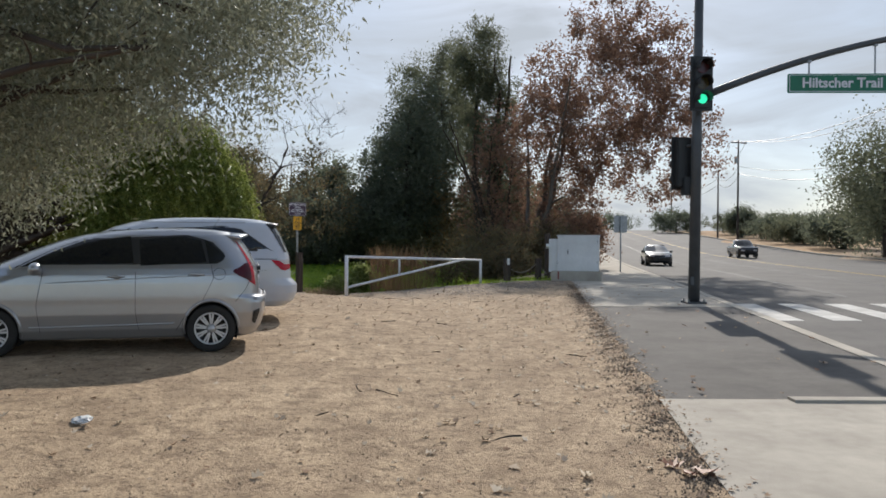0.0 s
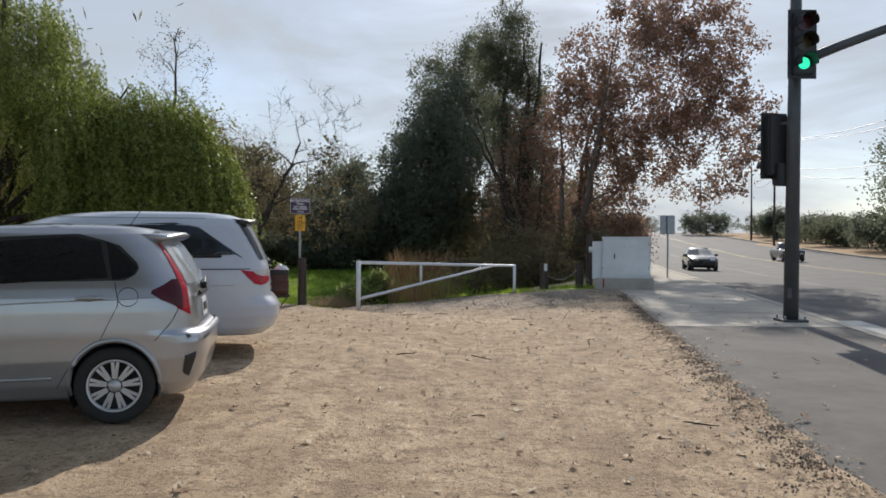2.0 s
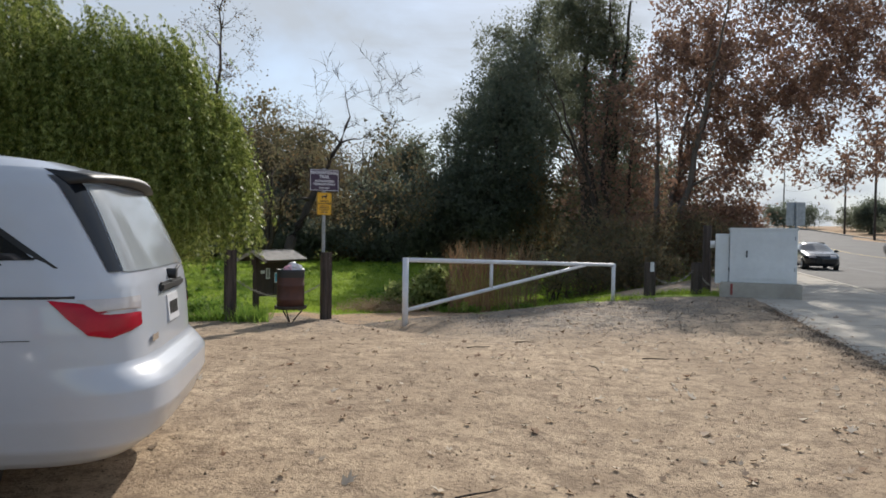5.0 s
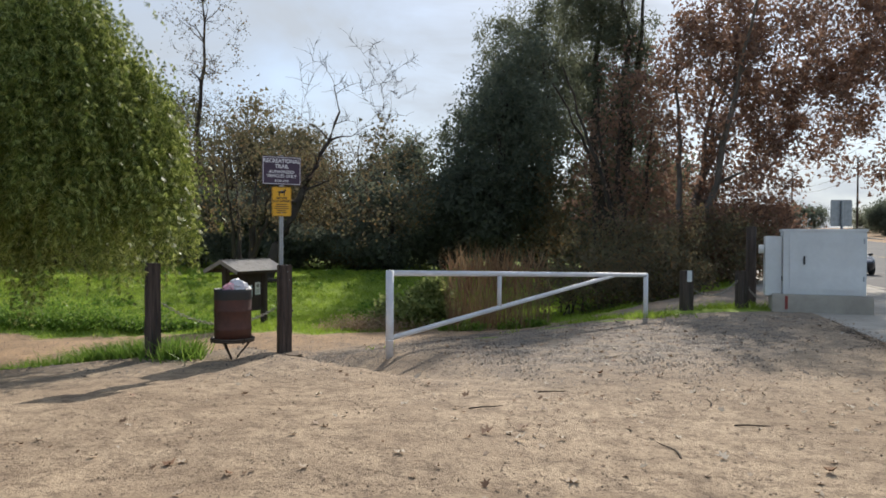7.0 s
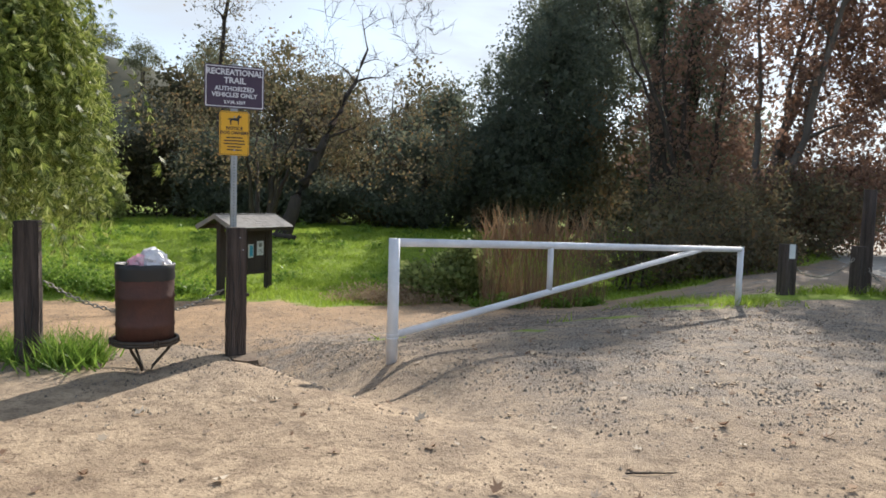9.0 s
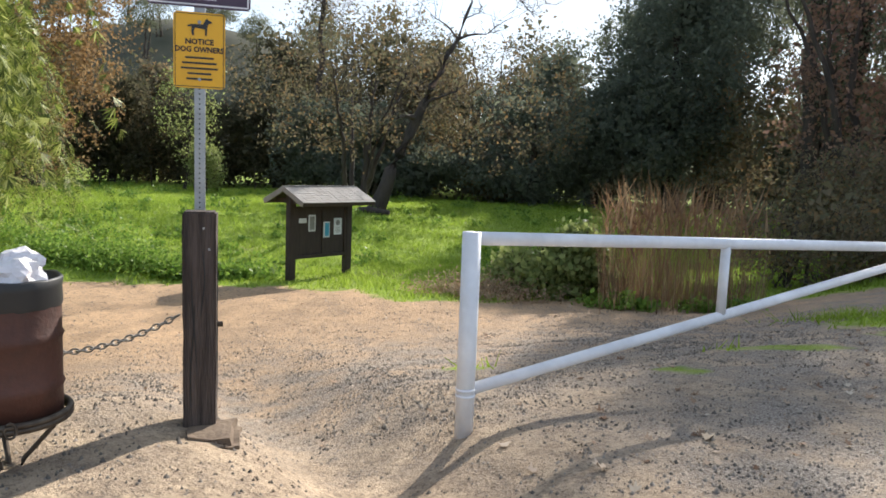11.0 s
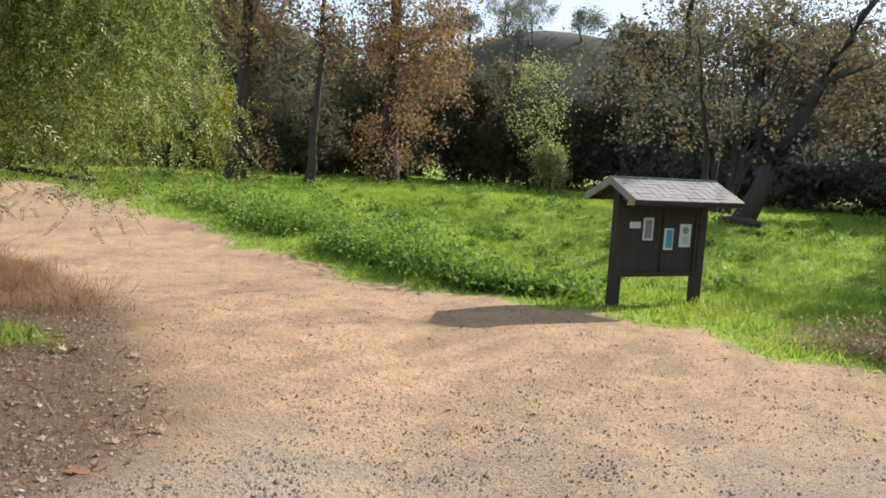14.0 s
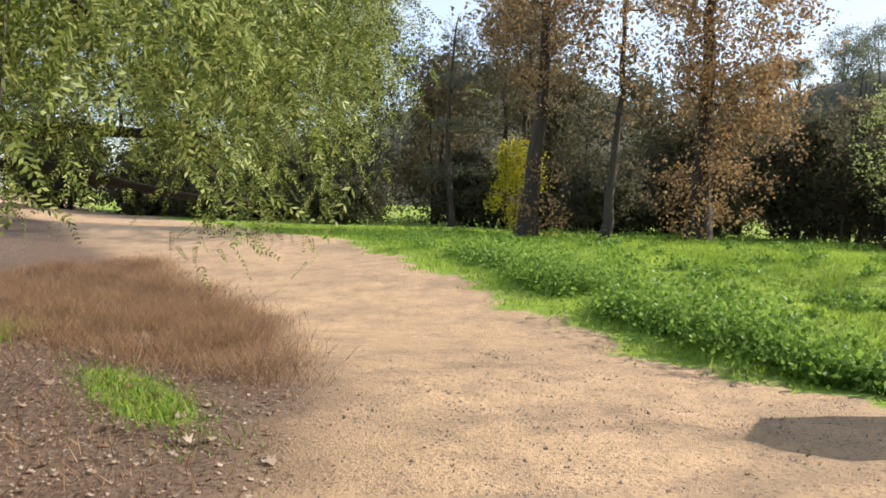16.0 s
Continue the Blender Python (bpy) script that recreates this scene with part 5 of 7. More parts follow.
    # this pane's grey also paints in the reflected sky
    skin_patch("rear_glass", sh, [(-35, 1.17), (-34, 1.59), (34, 1.59), (35, 1.17)], "rear", M_SKY_GREY_GLASS, car, "rear window with the sky's reflection painted grey", lift=0.007, nu=24)
    skin_patch("windscreen", sh, [(112, 1.16), (118, 1.6), (242, 1.6), (248, 1.16)], "rear", M_GLASS, car, nu=24)
    sp_v, n = [], 15
    for q in np.linspace(-1, 1, n):
        yy, bow = 0.74 * q, 0.09 * q * q
        sp_v += [(0.6 - bow, yy, 1.70 - 0.03 * q * q), (0.84 - bow, yy, 1.665 - 0.03 * q * q), (0.86 - bow, yy, 1.635 - 0.03 * q * q), (0.7 - bow, yy, 1.60 - 0.03 * q * q)]
    sf = [(i * 4 + j, i * 4 + (j + 1) % 4, (i + 1) * 4 + (j + 1) % 4, (i + 1) * 4 + j) for i in range(n - 1) for j in range(4)] + [(3, 2, 1, 0), tuple((n - 1) * 4 + j for j in range(4))]
    raw("roof_spoiler", sp_v, sf, M_BLACK, car, "dark roof spoiler", smooth=True)
    rear_bits(sh, car, 0.93, 1.12, 1.17, 0.82)


def build_road_vehicle(name, x, y, turn, rows, paint, axles, cab, windscreen, rear_pane, label, bed=None):
    """A vehicle standing on the road: shell, wheels, panes and lamps."""
    sh = Shell(rows, 0.6, 4.4)
    sh.paint = paint
    car = thing(name, pose(x, y, float(road_z(y)), 0, 0, turn) @ Matrix.Scale(1 / UNIT, 4), label, "car", "cars on the road")
    car_body(sh, paint, car, axles, 0.36)
    for ax in axles:
        for sy in (-0.8, 0.8):
            wheel(car, ax, sy, 0.33, 0.21, 0.2, 5, M_RIM, False)
    for side in (-1, 1):
        skin_patch("side_window", sh, cab, side, M_GLASS, car, "dark tinted window")
        skin_patch("headlight", sh, [(140 * side, 0.66), (140 * side, 0.8), (165 * side, 0.8), (165 * side, 0.66)], "rear", M_CLEAR, car, "clear headlight")
        skin_patch("tail_light", sh, [(44 * side, 0.74), (44 * side, 0.98), (62 * side, 0.98), (62 * side, 0.74)], "rear", M_RED, car, "red tail light")
        part("mirror", mirror_bm(side, cab[0][0] + 0.2, cab[0][1] - 0.02, float(sh.at(cab[0][1])[1])), M_BLACK, car, smooth=True)
    a, b = windscreen
    skin_patch("windscreen", sh, [(112, a), (120, b), (240, b), (248, a)], "rear", M_GLASS, car, "dark windscreen", nu=24)
    a, b = rear_pane
    skin_patch("rear_glass", sh, [(-40, a), (-36, b), (36, b), (40, a)], "rear", M_GLASS, car, "dark rear window", nu=24)
    skin_patch("grille", sh, [(166, 0.36), (164, 0.68), (196, 0.68), (194, 0.36)], "rear", M_BLACK, car, "black grille", nu=16)
    part("bumper", box_bm(0.16, 1.5, 0.2, (float(sh.at(0.45)[0]) - 0.03, 0, 0.45), 0.04), M_CHROME if bed else paint, car)
    if bed:
        x0, x1, zt = bed
        body = part("load_bed", box_bm(x1 - x0, 1.72, 0.5, ((x0 + x1) / 2, 0, zt - 0.25), 0.05), paint, car)
        part("bed_floor", box_bm(x1 - x0 - 0.2, 1.5, 0.02, ((x0 + x1) / 2, 0, zt + 0.004)), M_BLACK, body, "dark open load bed")


M_BLACK_CAR = car_paint("black_car_paint", (0.02, 0.021, 0.024), 0.2, 0.25)
build_road_vehicle("sedan", 13.3, 46.0, 80.6, [(0.2, 0.85, 0.78, -3.3), (0.35, 0.95, 0.86, -3.42), (0.6, 0.97, 0.89, -3.45), (0.75, 0.95, 0.89, -3.4), (0.88, 0.9, 0.88, -3.05), (0.98, 0.75, 0.86, -2.3), (1.1, 0.5, 0.8, -1.95), (1.3, 0.1, 0.7, -1.45), (1.42, -0.2, 0.62, -1.1), (1.46, -0.4, 0.5, -0.9)],
                   M_BLACK_CAR, (0.0, -2.65), [(-2.0, 0.99), (-1.4, 1.3), (-0.2, 1.32), (0.4, 1.0)], (1.0, 1.38), (1.02, 1.36), "black sedan standing on the sunlit road")
build_road_vehicle("pickup_truck", 25.4, 62.6, 80.6, [(0.3, 1.25, 0.85, -3.9), (0.5, 1.3, 0.93, -4.1), (0.8, 1.3, 0.95, -4.15), (0.98, 1.28, 0.95, -4.05), (1.04, 1.26, 0.93, -3.9), (1.08, -0.62, 0.9, -2.75), (1.2, -0.64, 0.87, -2.5), (1.5, -0.72, 0.8, -2.1), (1.68, -0.82, 0.72, -1.8), (1.74, -0.95, 0.6, -1.65)],
                   M_BLACK_CAR, (0.0, -3.3), [(-2.6, 1.14), (-2.15, 1.5), (-1.0, 1.55), (-0.95, 1.14)], (1.12, 1.6), (1.14, 1.6), "dark pickup truck on the far lane of the road", (-0.55, 1.2, 1.1))


build_hatchback()
build_minivan()


# ---- trees ----
F_OLIVE = foliage("olive_leaves", [(0.14, 0.15, 0.105), (0.24, 0.25, 0.18), (0.36, 0.37, 0.28)], 0.45)
F_PEPPER = foliage("pepper_leaves", [(0.06, 0.085, 0.02), (0.11, 0.15, 0.03), (0.24, 0.28, 0.06), (0.46, 0.49, 0.18)], 0.42)
F_SYCAMORE = foliage("dry_red_leaves", [(0.18, 0.115, 0.09), (0.25, 0.15, 0.11), (0.32, 0.19, 0.125), (0.22, 0.155, 0.125)], 0.48, 0.7)
F_GOLD = foliage("golden_leaves", [(0.22, 0.13, 0.065), (0.31, 0.185, 0.08), (0.37, 0.25, 0.12), (0.2, 0.14, 0.085)], 0.5, 0.75)
F_DARK = foliage("dark_evergreen_leaves", [(0.11, 0.13, 0.095), (0.145, 0.165, 0.12), (0.185, 0.2, 0.14)], 0.6, 0.75)
F_GREY = foliage("grey_green_leaves", [(0.115, 0.13, 0.085), (0.15, 0.16, 0.105), (0.19, 0.195, 0.125)], 0.6, 0.7)
F_BROWNISH = foliage("dull_brown_leaves", [(0.14, 0.12, 0.075), (0.18, 0.14, 0.085), (0.15, 0.15, 0.085), (0.26, 0.16, 0.075)], 0.48, 0.85)
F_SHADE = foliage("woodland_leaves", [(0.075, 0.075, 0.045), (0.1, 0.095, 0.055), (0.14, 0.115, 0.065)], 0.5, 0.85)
F_YELLOW = foliage("bright_yellow_leaves", [(0.36, 0.32, 0.02), (0.5, 0.42, 0.03), (0.24, 0.26, 0.03)], 0.5)
F_LIME = foliage("lime_leaves", [(0.22, 0.26, 0.08), (0.36, 0.4, 0.15), (0.16, 0.21, 0.06)], 0.6)
F_WEED = foliage("weed_leaves", [(0.1, 0.19, 0.03), (0.18, 0.29, 0.045), (0.27, 0.38, 0.08)], 0.5)
F_GRASS = foliage("grass_blades", [(0.2, 0.29, 0.03), (0.29, 0.4, 0.05), (0.38, 0.47, 0.09)], 0.6)
F_DRY = foliage("dry_grass", [(0.2, 0.115, 0.065), (0.32, 0.19, 0.105), (0.44, 0.3, 0.18)], 0.5, 0.8)
F_REED = foliage("dry_reeds", [(0.18, 0.105, 0.065), (0.27, 0.165, 0.09), (0.21, 0.14, 0.08), (0.36, 0.26, 0.16)], 0.45, 0.8)
F_STRAW = foliage("straw_weeds", [(0.3, 0.2, 0.12), (0.42, 0.3, 0.19), (0.5, 0.38, 0.26)], 0.45, 0.85)
F_LITTER = foliage("fallen_leaves", [(0.14, 0.075, 0.045), (0.3, 0.2, 0.13), (0.48, 0.39, 0.3), (0.24, 0.13, 0.075)], 0.1, 0.85)


def crown_points(lobes, n_clumps, per, spread, r):
    """Clump centres in the lobes (nearer their skin) and leaf points round each centre."""
    vol = np.array([l[1][0] * l[1][1] * l[1][2] for l in lobes])
    pick = r.choice(len(lobes), n_clumps, p=vol / vol.sum())
    c = np.array([l[0] for l in lobes], float)[pick]
    rad = np.array([l[1] for l in lobes], float)[pick]
    d = unit(r.normal(size=(n_clumps, 3)))
    cen = c + rad * d * (r.uniform(0.15, 1.0, n_clumps) ** 0.45)[:, None] * r.uniform(0.85, 1.12, (n_clumps, 1))
    pts = (cen[:, None] + r.normal(size=(n_clumps, per, 3)) * spread * r.uniform(0.5, 1.3, (n_clumps, 1, 1))).reshape(-1, 3)
    return cen, pts


def limb(p, q, r0, r1, r, bend=0.12, n=8):
    """A bent, tapering branch from p to q."""
    p, q = np.array(p, float), np.array(q, float)
    t = np.linspace(0, 1, n)
    ln = np.linalg.norm(q - p)
    off = unit(r.normal(size=3)) * ln * bend
    pts = p + (q - p) * t[:, None] + off * np.sin(np.pi * t)[:, None] + r.normal(size=(n, 3)) * ln * 0.006
    pts[0] = p
    pts[:, 2] += 0.10 * ln * np.sin(np.pi * t) * 0.5
    return pts, r0 + (r1 - r0) * t ** 0.8


def twigs(base_pts, r, n, length, rad):
    out = []
    for i in r.integers(len(base_pts) // 3, len(base_pts), n):
        p = base_pts[i]
        q = p + unit(r.normal(size=3) + np.array([0, 0, 0.5])) * length * r.uniform(0.5, 1.2)
        out.append(limb(p, q, rad, rad * 0.25, r, 0.06, 5))
    return out


def leaf_tris(p, length, width, r, droop=0.0):
    """Three-cornered leaves for trees far off."""
    d = unit(r.normal(size=p.shape) + np.array([0, 0, -droop]))
    side = unit(np.cross(d, r.normal(size=p.shape)))
    ln, wd = (length * r.uniform(0.6, 1.3, len(p)))[:, None], (width * r.uniform(0.7, 1.2, len(p)))[:, None]
    return np.stack([p, p + d * ln + side * wd, p + d * ln * 0.8 - side * wd], 1)


def branch_out(trunks, targets, r, bend, clear):
    """Limbs that reach the targets, each from the nearest wood already grown, thick by what they carry."""
    pts, owner, spot = [], [], []
    lines = [t[0] for t in trunks]
    for i, (p, _) in enumerate(trunks):
        for k in range(len(p)):
            if p[k][2] > clear * p[-1][2]:
                pts.append(p[k]), owner.append(i), spot.append(k)
    near = np.min(np.linalg.norm(targets[:, None] - np.array(pts)[None], axis=2), axis=1)
    parent = [None] * len(trunks)
    for c in targets[np.argsort(near)]:
        q = np.array(pts)
        gap = c - q
        dist = np.linalg.norm(gap, axis=1)
        cost = dist + 0.9 * np.maximum(0, 0.55 * np.hypot(gap[:, 0], gap[:, 1]) - gap[:, 2])
        k = int(np.argmin(cost))
        ln, _ = limb(q[k], c, 1, 1, r, bend, 7)
        parent.append((owner[k], spot[k])), lines.append(ln)
        for m in range(2, 7):
            pts.append(ln[m]), owner.append(len(lines) - 1), spot.append(m)
    load = np.ones(len(lines))
    for i in range(len(lines) - 1, len(trunks) - 1, -1):
        load[parent[i][0]] += load[i]
    out, radii = [], [t[1] for t in trunks]
    for i in range(len(trunks), len(lines)):
        pr = radii[parent[i][0]][parent[i][1]]
        r0 = min(0.75 * pr, 0.011 * math.sqrt(1 + 2.2 * load[i]))
        rd = np.linspace(r0, max(0.3 * r0, 0.006), 7)
        radii.append(rd), out.append((lines[i], rd))
    return out


def tree(name, x, y, trunk_to, trunk_r, lobes, leaf_mat, bark, label, seed, clumps=120, per=50, spread=0.5, leaf=(0.16, 0.05), droop=0.3, stems=1, branches=40, twig=0, category="tree", clear=0.35, far=False, core=0, splay=0.16, bend=0.1):
    """A tapered trunk, limbs to the leaf clumps and a crown of separate leaves. Lobes are in metres from the foot."""
    r = np.random.default_rng(seed)
    z = float(land(x, y))
    t = thing(name, pose(x, y, z), label, category)
    cen, pts = crown_points(lobes, clumps, per, spread, r)
    trunks = []
    for s in range(stems):
        top = np.array(trunk_to, float) + (r.normal(size=3) * [1, 1, 0.3] * np.linalg.norm(trunk_to) * splay if s else 0)
        foot = np.array([r.normal() * 0.35 * (s > 0), r.normal() * 0.35 * (s > 0), -0.25])
        pt, rd = limb(foot, top, trunk_r * (1 if s == 0 else 0.75), trunk_r * 0.12, r, 0.04, 14)
        rd[:2] *= (1.35, 1.12)
        trunks.append((pt, rd))
    lines = branch_out(trunks, cen[r.permutation(len(cen))[:branches]], r, bend, clear)
    if twig:
        lines += [w for br in list(lines) for w in twigs(br[0], r, twig, 0.3 * np.linalg.norm(br[0][-1] - br[0][0]) + 0.3, 0.009)]
    for s, tr in enumerate(trunks):
        tubes("stem" if s else "trunk", [tr], bark, t, sides=8)
    tagged(tubes("branchwork", lines, bark, t, sides=3 if far else 5), kind="stuff")
    if leaf_mat:
        if core:
            _, inner = crown_points([(c, np.array(q) * 0.72) for c, q in lobes], core, 30, spread * 1.2, r)
            pts_in = leaf_tris(inner, leaf[0] * 2.3, leaf[1] * 2.3, r, droop)
            poly_mesh("crown", np.concatenate([leaf_tris(pts, leaf[0], leaf[1], r, droop), pts_in]), 3, leaf_mat, t)
        elif far:
            poly_mesh("crown", leaf_tris(pts, leaf[0], leaf[1], r, droop), 3, leaf_mat, t)
        else:
            poly_mesh("crown", leaf_quads(pts, leaf[0], leaf[1], r, droop), 4, leaf_mat, t)
    return t


def pepper_tree():
    """A weeping pepper tree: limbs, then bunches of strands with feathery leaves over a rounded crown."""
    r = np.random.default_rng(11)
    x, y = -11.4, 18.1
    z = float(land(x, y))
    t = thing("pepper_tree", pose(x, y, z), "weeping pepper tree with hanging feathery green strands", "tree")
    lobes = [((-1.2, 0.0, 5.4), (3.9, 3.2, 3.0), 0.19), ((1.5, 0.2, 5.4), (2.4, 2.0, 2.5), 0.15), ((4.15, 0.6, 3.5), (2.3, 1.2, 2.5), 0.38),
             ((1.6, 2.6, 3.0), (1.5, 1.6, 1.9), 0.16), ((-2.6, 2.2, 3.6), (2.2, 1.6, 1.6), 0.05), ((4.15, 2.5, 2.5), (0.6, 0.6, 1.3), 0.07)]
    fork = np.array([0.2, 0.1, 1.7])
    lines = [limb((0, 0, -0.3), fork, 0.42, 0.33, r, 0.03)]
    cen, _ = crown_points([l[:2] for l in lobes], 90, 1, 0.1, r)
    for c in cen[:50]:
        br = limb(fork, c, 0.12, 0.018, r, 0.16, 10)
        lines.append(br)
        lines += twigs(br[0], r, 3, 0.9, 0.012)
    tubes("trunk", lines[:1], M_BARK, t, sides=10)
    tagged(tubes("branchwork", lines[1:], M_BARK, t, sides=6), kind="stuff")
    n_bunch, per = 700, 14
    pick = r.choice(len(lobes), n_bunch, p=[l[2] for l in lobes])
    c, rad = np.array([l[0] for l in lobes], float)[pick], np.array([l[1] for l in lobes], float)[pick]
    d = unit(r.normal(size=(n_bunch, 3)))
    d[:, 2] = np.abs(d[:, 2]) * 1.05 - 0.25
    bunch = c + rad * d * r.uniform(0.55, 1.0, (n_bunch, 1)) ** 0.6
    reach = r.uniform(0.45, 1.25, n_bunch)
    quads = []
    for b in range(n_bunch):
        # strands end higher towards the rim of the crown
        rim = ease(4.6, 6.4, bunch[b, 0]) * 0.7 + ease(3.4, 4.2, bunch[b, 1]) * 0.4
        low_b = 0.6 + rim + 0.35 * (bunch[b, 0] > 5.0) + 0.45 * (bunch[b, 1] > 1.6) + 0.45 * (bunch[b, 1] > 1.6 and bunch[b, 0] > 3.3) + r.uniform(-0.15, 0.9)
        for p0 in bunch[b] + r.normal(size=(per, 3)) * np.array([0.15, 0.15, 0.14]):
            ln = r.uniform(0.6, 1.9) * reach[b] + 0.25
            ln = min(ln, p0[2] - low_b - r.uniform(0, 0.25))
            if ln < 0.25 or (p0[0] + x > -6.7 and p0[1] + y > 19.85) or math.hypot(p0[0] + x + 3.3, p0[1] + y - 19.9) < 1.3:
                continue
            out = unit(np.array([p0[0] - 1.5, p0[1] - 0.8, 0.0]) + 1e-6)
            close = p0[0] < 4.8 and p0[1] > 1.6 and p0[2] < 4.4
            mid = p0[0] > -0.5
            k = max(3, int(ln / (0.085 if close else 0.055 if mid else 0.13)))
            q = np.linspace(0, 1, k)
            sway = r.normal(size=3) * 0.10
            path = p0 + out * (0.30 * np.sqrt(q))[:, None] + np.array([0, 0, -1.0]) * (ln * q ** 1.15)[:, None] + sway * (q * q)[:, None]
            dirs = unit(r.normal(size=(k, 3)) * np.array([0.75, 0.75, 0.3]) + np.array([0, 0, -0.95]))
            ll = r.uniform(0.12, 0.19, k) if close else r.uniform(0.06, 0.12, k) if mid else r.uniform(0.08, 0.15, k)
            side = unit(np.cross(dirs, r.normal(size=(k, 3))))
            if close:
                for sgn in (-1, 1):
                    tt = np.linspace(0.1, 1.0, 7)
                    base = path[:, None] + dirs[:, None] * (ll[:, None] * tt)[..., None]
                    ld = unit(side[:, None] * sgn + dirs[:, None] * 1.0)
                    tip = base + ld * (0.036 * (1.1 - 0.6 * tt))[None, :, None]
                    wv = unit(np.cross(ld, np.cross(dirs, side)[:, None])) * 0.0046
                    midp = (base + tip) / 2
                    quads.append(np.stack([base, midp + wv, tip, midp - wv], 2).reshape(-1, 4, 3))
            else:
                for sgn in (-1.2, -0.5, 0, 0.5, 1.2) if mid else (-1, 0, 1):
                    tp = path + unit(dirs + side * 0.6 * sgn) * ll[:, None] * (1 if sgn == 0 else 0.8)
                    mp = (path + tp) / 2
                    wv = np.cross(unit(tp - path), np.cross(dirs, side)) * (0.005 if mid else 0.016)
                    quads.append(np.stack([path, mp + wv, tp, mp - wv], 1))
    poly_mesh("crown", np.concatenate(quads), 4, F_PEPPER, t, "hanging strands of narrow green leaves")


pepper_tree()


def olive_tree():
    r = np.random.default_rng(5)
    x, y = -6.2, 4.1
    t = thing("olive_tree", pose(x, y, float(land(x, y))), "grey-green olive tree leaning over the parked cars", "tree")
    lobes = [((4.5, 0.6, 2.65), (1.0, 0.8, 0.8)), ((3.2, 1.2, 2.45), (1.1, 1.0, 0.95)), ((2.0, 1.8, 2.3), (1.5, 1.2, 1.15)), ((1.6, 0.8, 3.8), (2.8, 2.0, 1.3)), ((4.95, -0.1, 2.55), (0.5, 0.45, 0.4)), ((4.2, 1.8, 3.0), (1.2, 0.8, 0.7))]
    cen, pts = crown_points(lobes, 3600, 78, 0.14, r)
    lines = []
    fork = np.array([0.3, 0.1, 1.4])
    lines.append(limb((0, 0, -0.3), fork, 0.3, 0.24, r, 0.04))
    for c in cen[:70]:
        br = limb(fork, c, 0.09, 0.012, r, 0.14, 9)
        lines.append(br)
        lines += twigs(br[0], r, 3, 0.7, 0.009)
    tubes("trunk", lines[:1], M_BARK, t, sides=10)
    tagged(tubes("branchwork", lines[1:], M_BARK, t, sides=6), kind="stuff")
    poly_mesh("crown", leaf_quads(pts, 0.05, 0.0075, r, 0.8), 4, F_OLIVE, t, "narrow grey-green leaves")


olive_tree()

# sycamores, eucalyptus and dark evergreens round the gate
tree("sycamore", 4.6, 36.3, (1.6, 0, 9.5), 0.2, [((3.4, -0.5, 8.6), (4.2, 3.4, 4.0)), ((6.2, -0.5, 6.0), (2.9, 2.6, 3.2)), ((0.8, 0, 6.2), (2.6, 2.4, 3.8)), ((6.6, 0, 10.4), (2.3, 2.0, 2.0)), ((4.2, 0, 12.0), (2.4, 2, 1.8)), ((1.9, -0.5, 3.6), (1.9, 1.8, 2.0))],
     F_SYCAMORE, M_BARK_PALE, "tall many-stemmed sycamore with sparse dry red-brown leaves", 21, 760, 50, 0.25, (0.17, 0.06), 0.3, 6, 420, 2, clear=0.3, splay=0.24, far=True, bend=0.06)
tree("sycamore", 2.8, 38.5, (-0.3, 0, 7.5), 0.18, [((0.2, 0, 4.8), (2.2, 2.0, 4.2)), ((1.8, -1.0, 2.2), (2.6, 1.4, 1.8))],
     F_SYCAMORE, M_BARK, "russet-leaved sycamore growth beside the gate", 22, 200, 34, 0.3, (0.15, 0.055), 0.3, 5, 150, 2)
tree("eucalyptus", 2.4, 42.0, (-0.4, 0, 12.2), 0.4, [((-0.4, 0, 12.6), (1.5, 1.5, 2.4)), ((-1.4, 0, 11.8), (1.0, 1.1, 1.4)), ((0.2, 0, 9.0), (1.9, 1.6, 3.2)), ((1.0, 0.5, 5.2), (1.8, 1.6, 2.8))],
     F_GREY, M_BARK, "tall dark grey-green eucalyptus with an open feathery crown", 23, 560, 74, 0.25, (0.2, 0.032), 0.9, 3, 240, 2, far=True, splay=0.07)
tree("eucalyptus", -0.6, 52.0, (-0.4, 0, 11.8), 0.32, [((-1.2, 0, 12.2), (2.0, 1.9, 2.8)), ((1.2, 0, 13.6), (1.9, 1.8, 2.4)), ((0.4, 0, 9.5), (3.4, 2.4, 3.4)), ((-1.8, 0, 7.4), (3.2, 2.2, 3.2))],
     F_GREY, M_BARK, "grey-green eucalyptus standing farther back in the woods", 29, 640, 74, 0.3, (0.24, 0.04), 0.9, 3, 240, 2, far=True, splay=0.09)
tree("evergreen_oak", -2.2, 47.0, (0, 0, 10.0), 0.36, [((0, 0, 5.6), (3.6, 3.2, 4.4)), ((-1.5, -0.5, 3.0), (3.8, 3.0, 2.8)), ((0.9, 0, 8.8), (1.9, 1.8, 2.4)), ((0.2, 0, 11.2), (0.9, 0.9, 1.2)), ((1.8, 0, 11.2), (0.8, 0.8, 1.0))],
     F_DARK, M_BARK, "dense dark evergreen tree behind the reeds", 24, 520, 84, 0.32, (0.17, 0.06), 0.2, 1, 90, far=True, core=90)
tree("evergreen_oak", 2.4, 46.0, (0, 0, 5), 0.3, [((0, 0, 3.2), (5.0, 3.0, 3.2))], F_BROWNISH, M_BARK, "brown-leaved thicket under the tall trees", 25, 200, 56, 0.4, (0.17, 0.06), 0.2, 2, 90, 2, far=True, core=12)
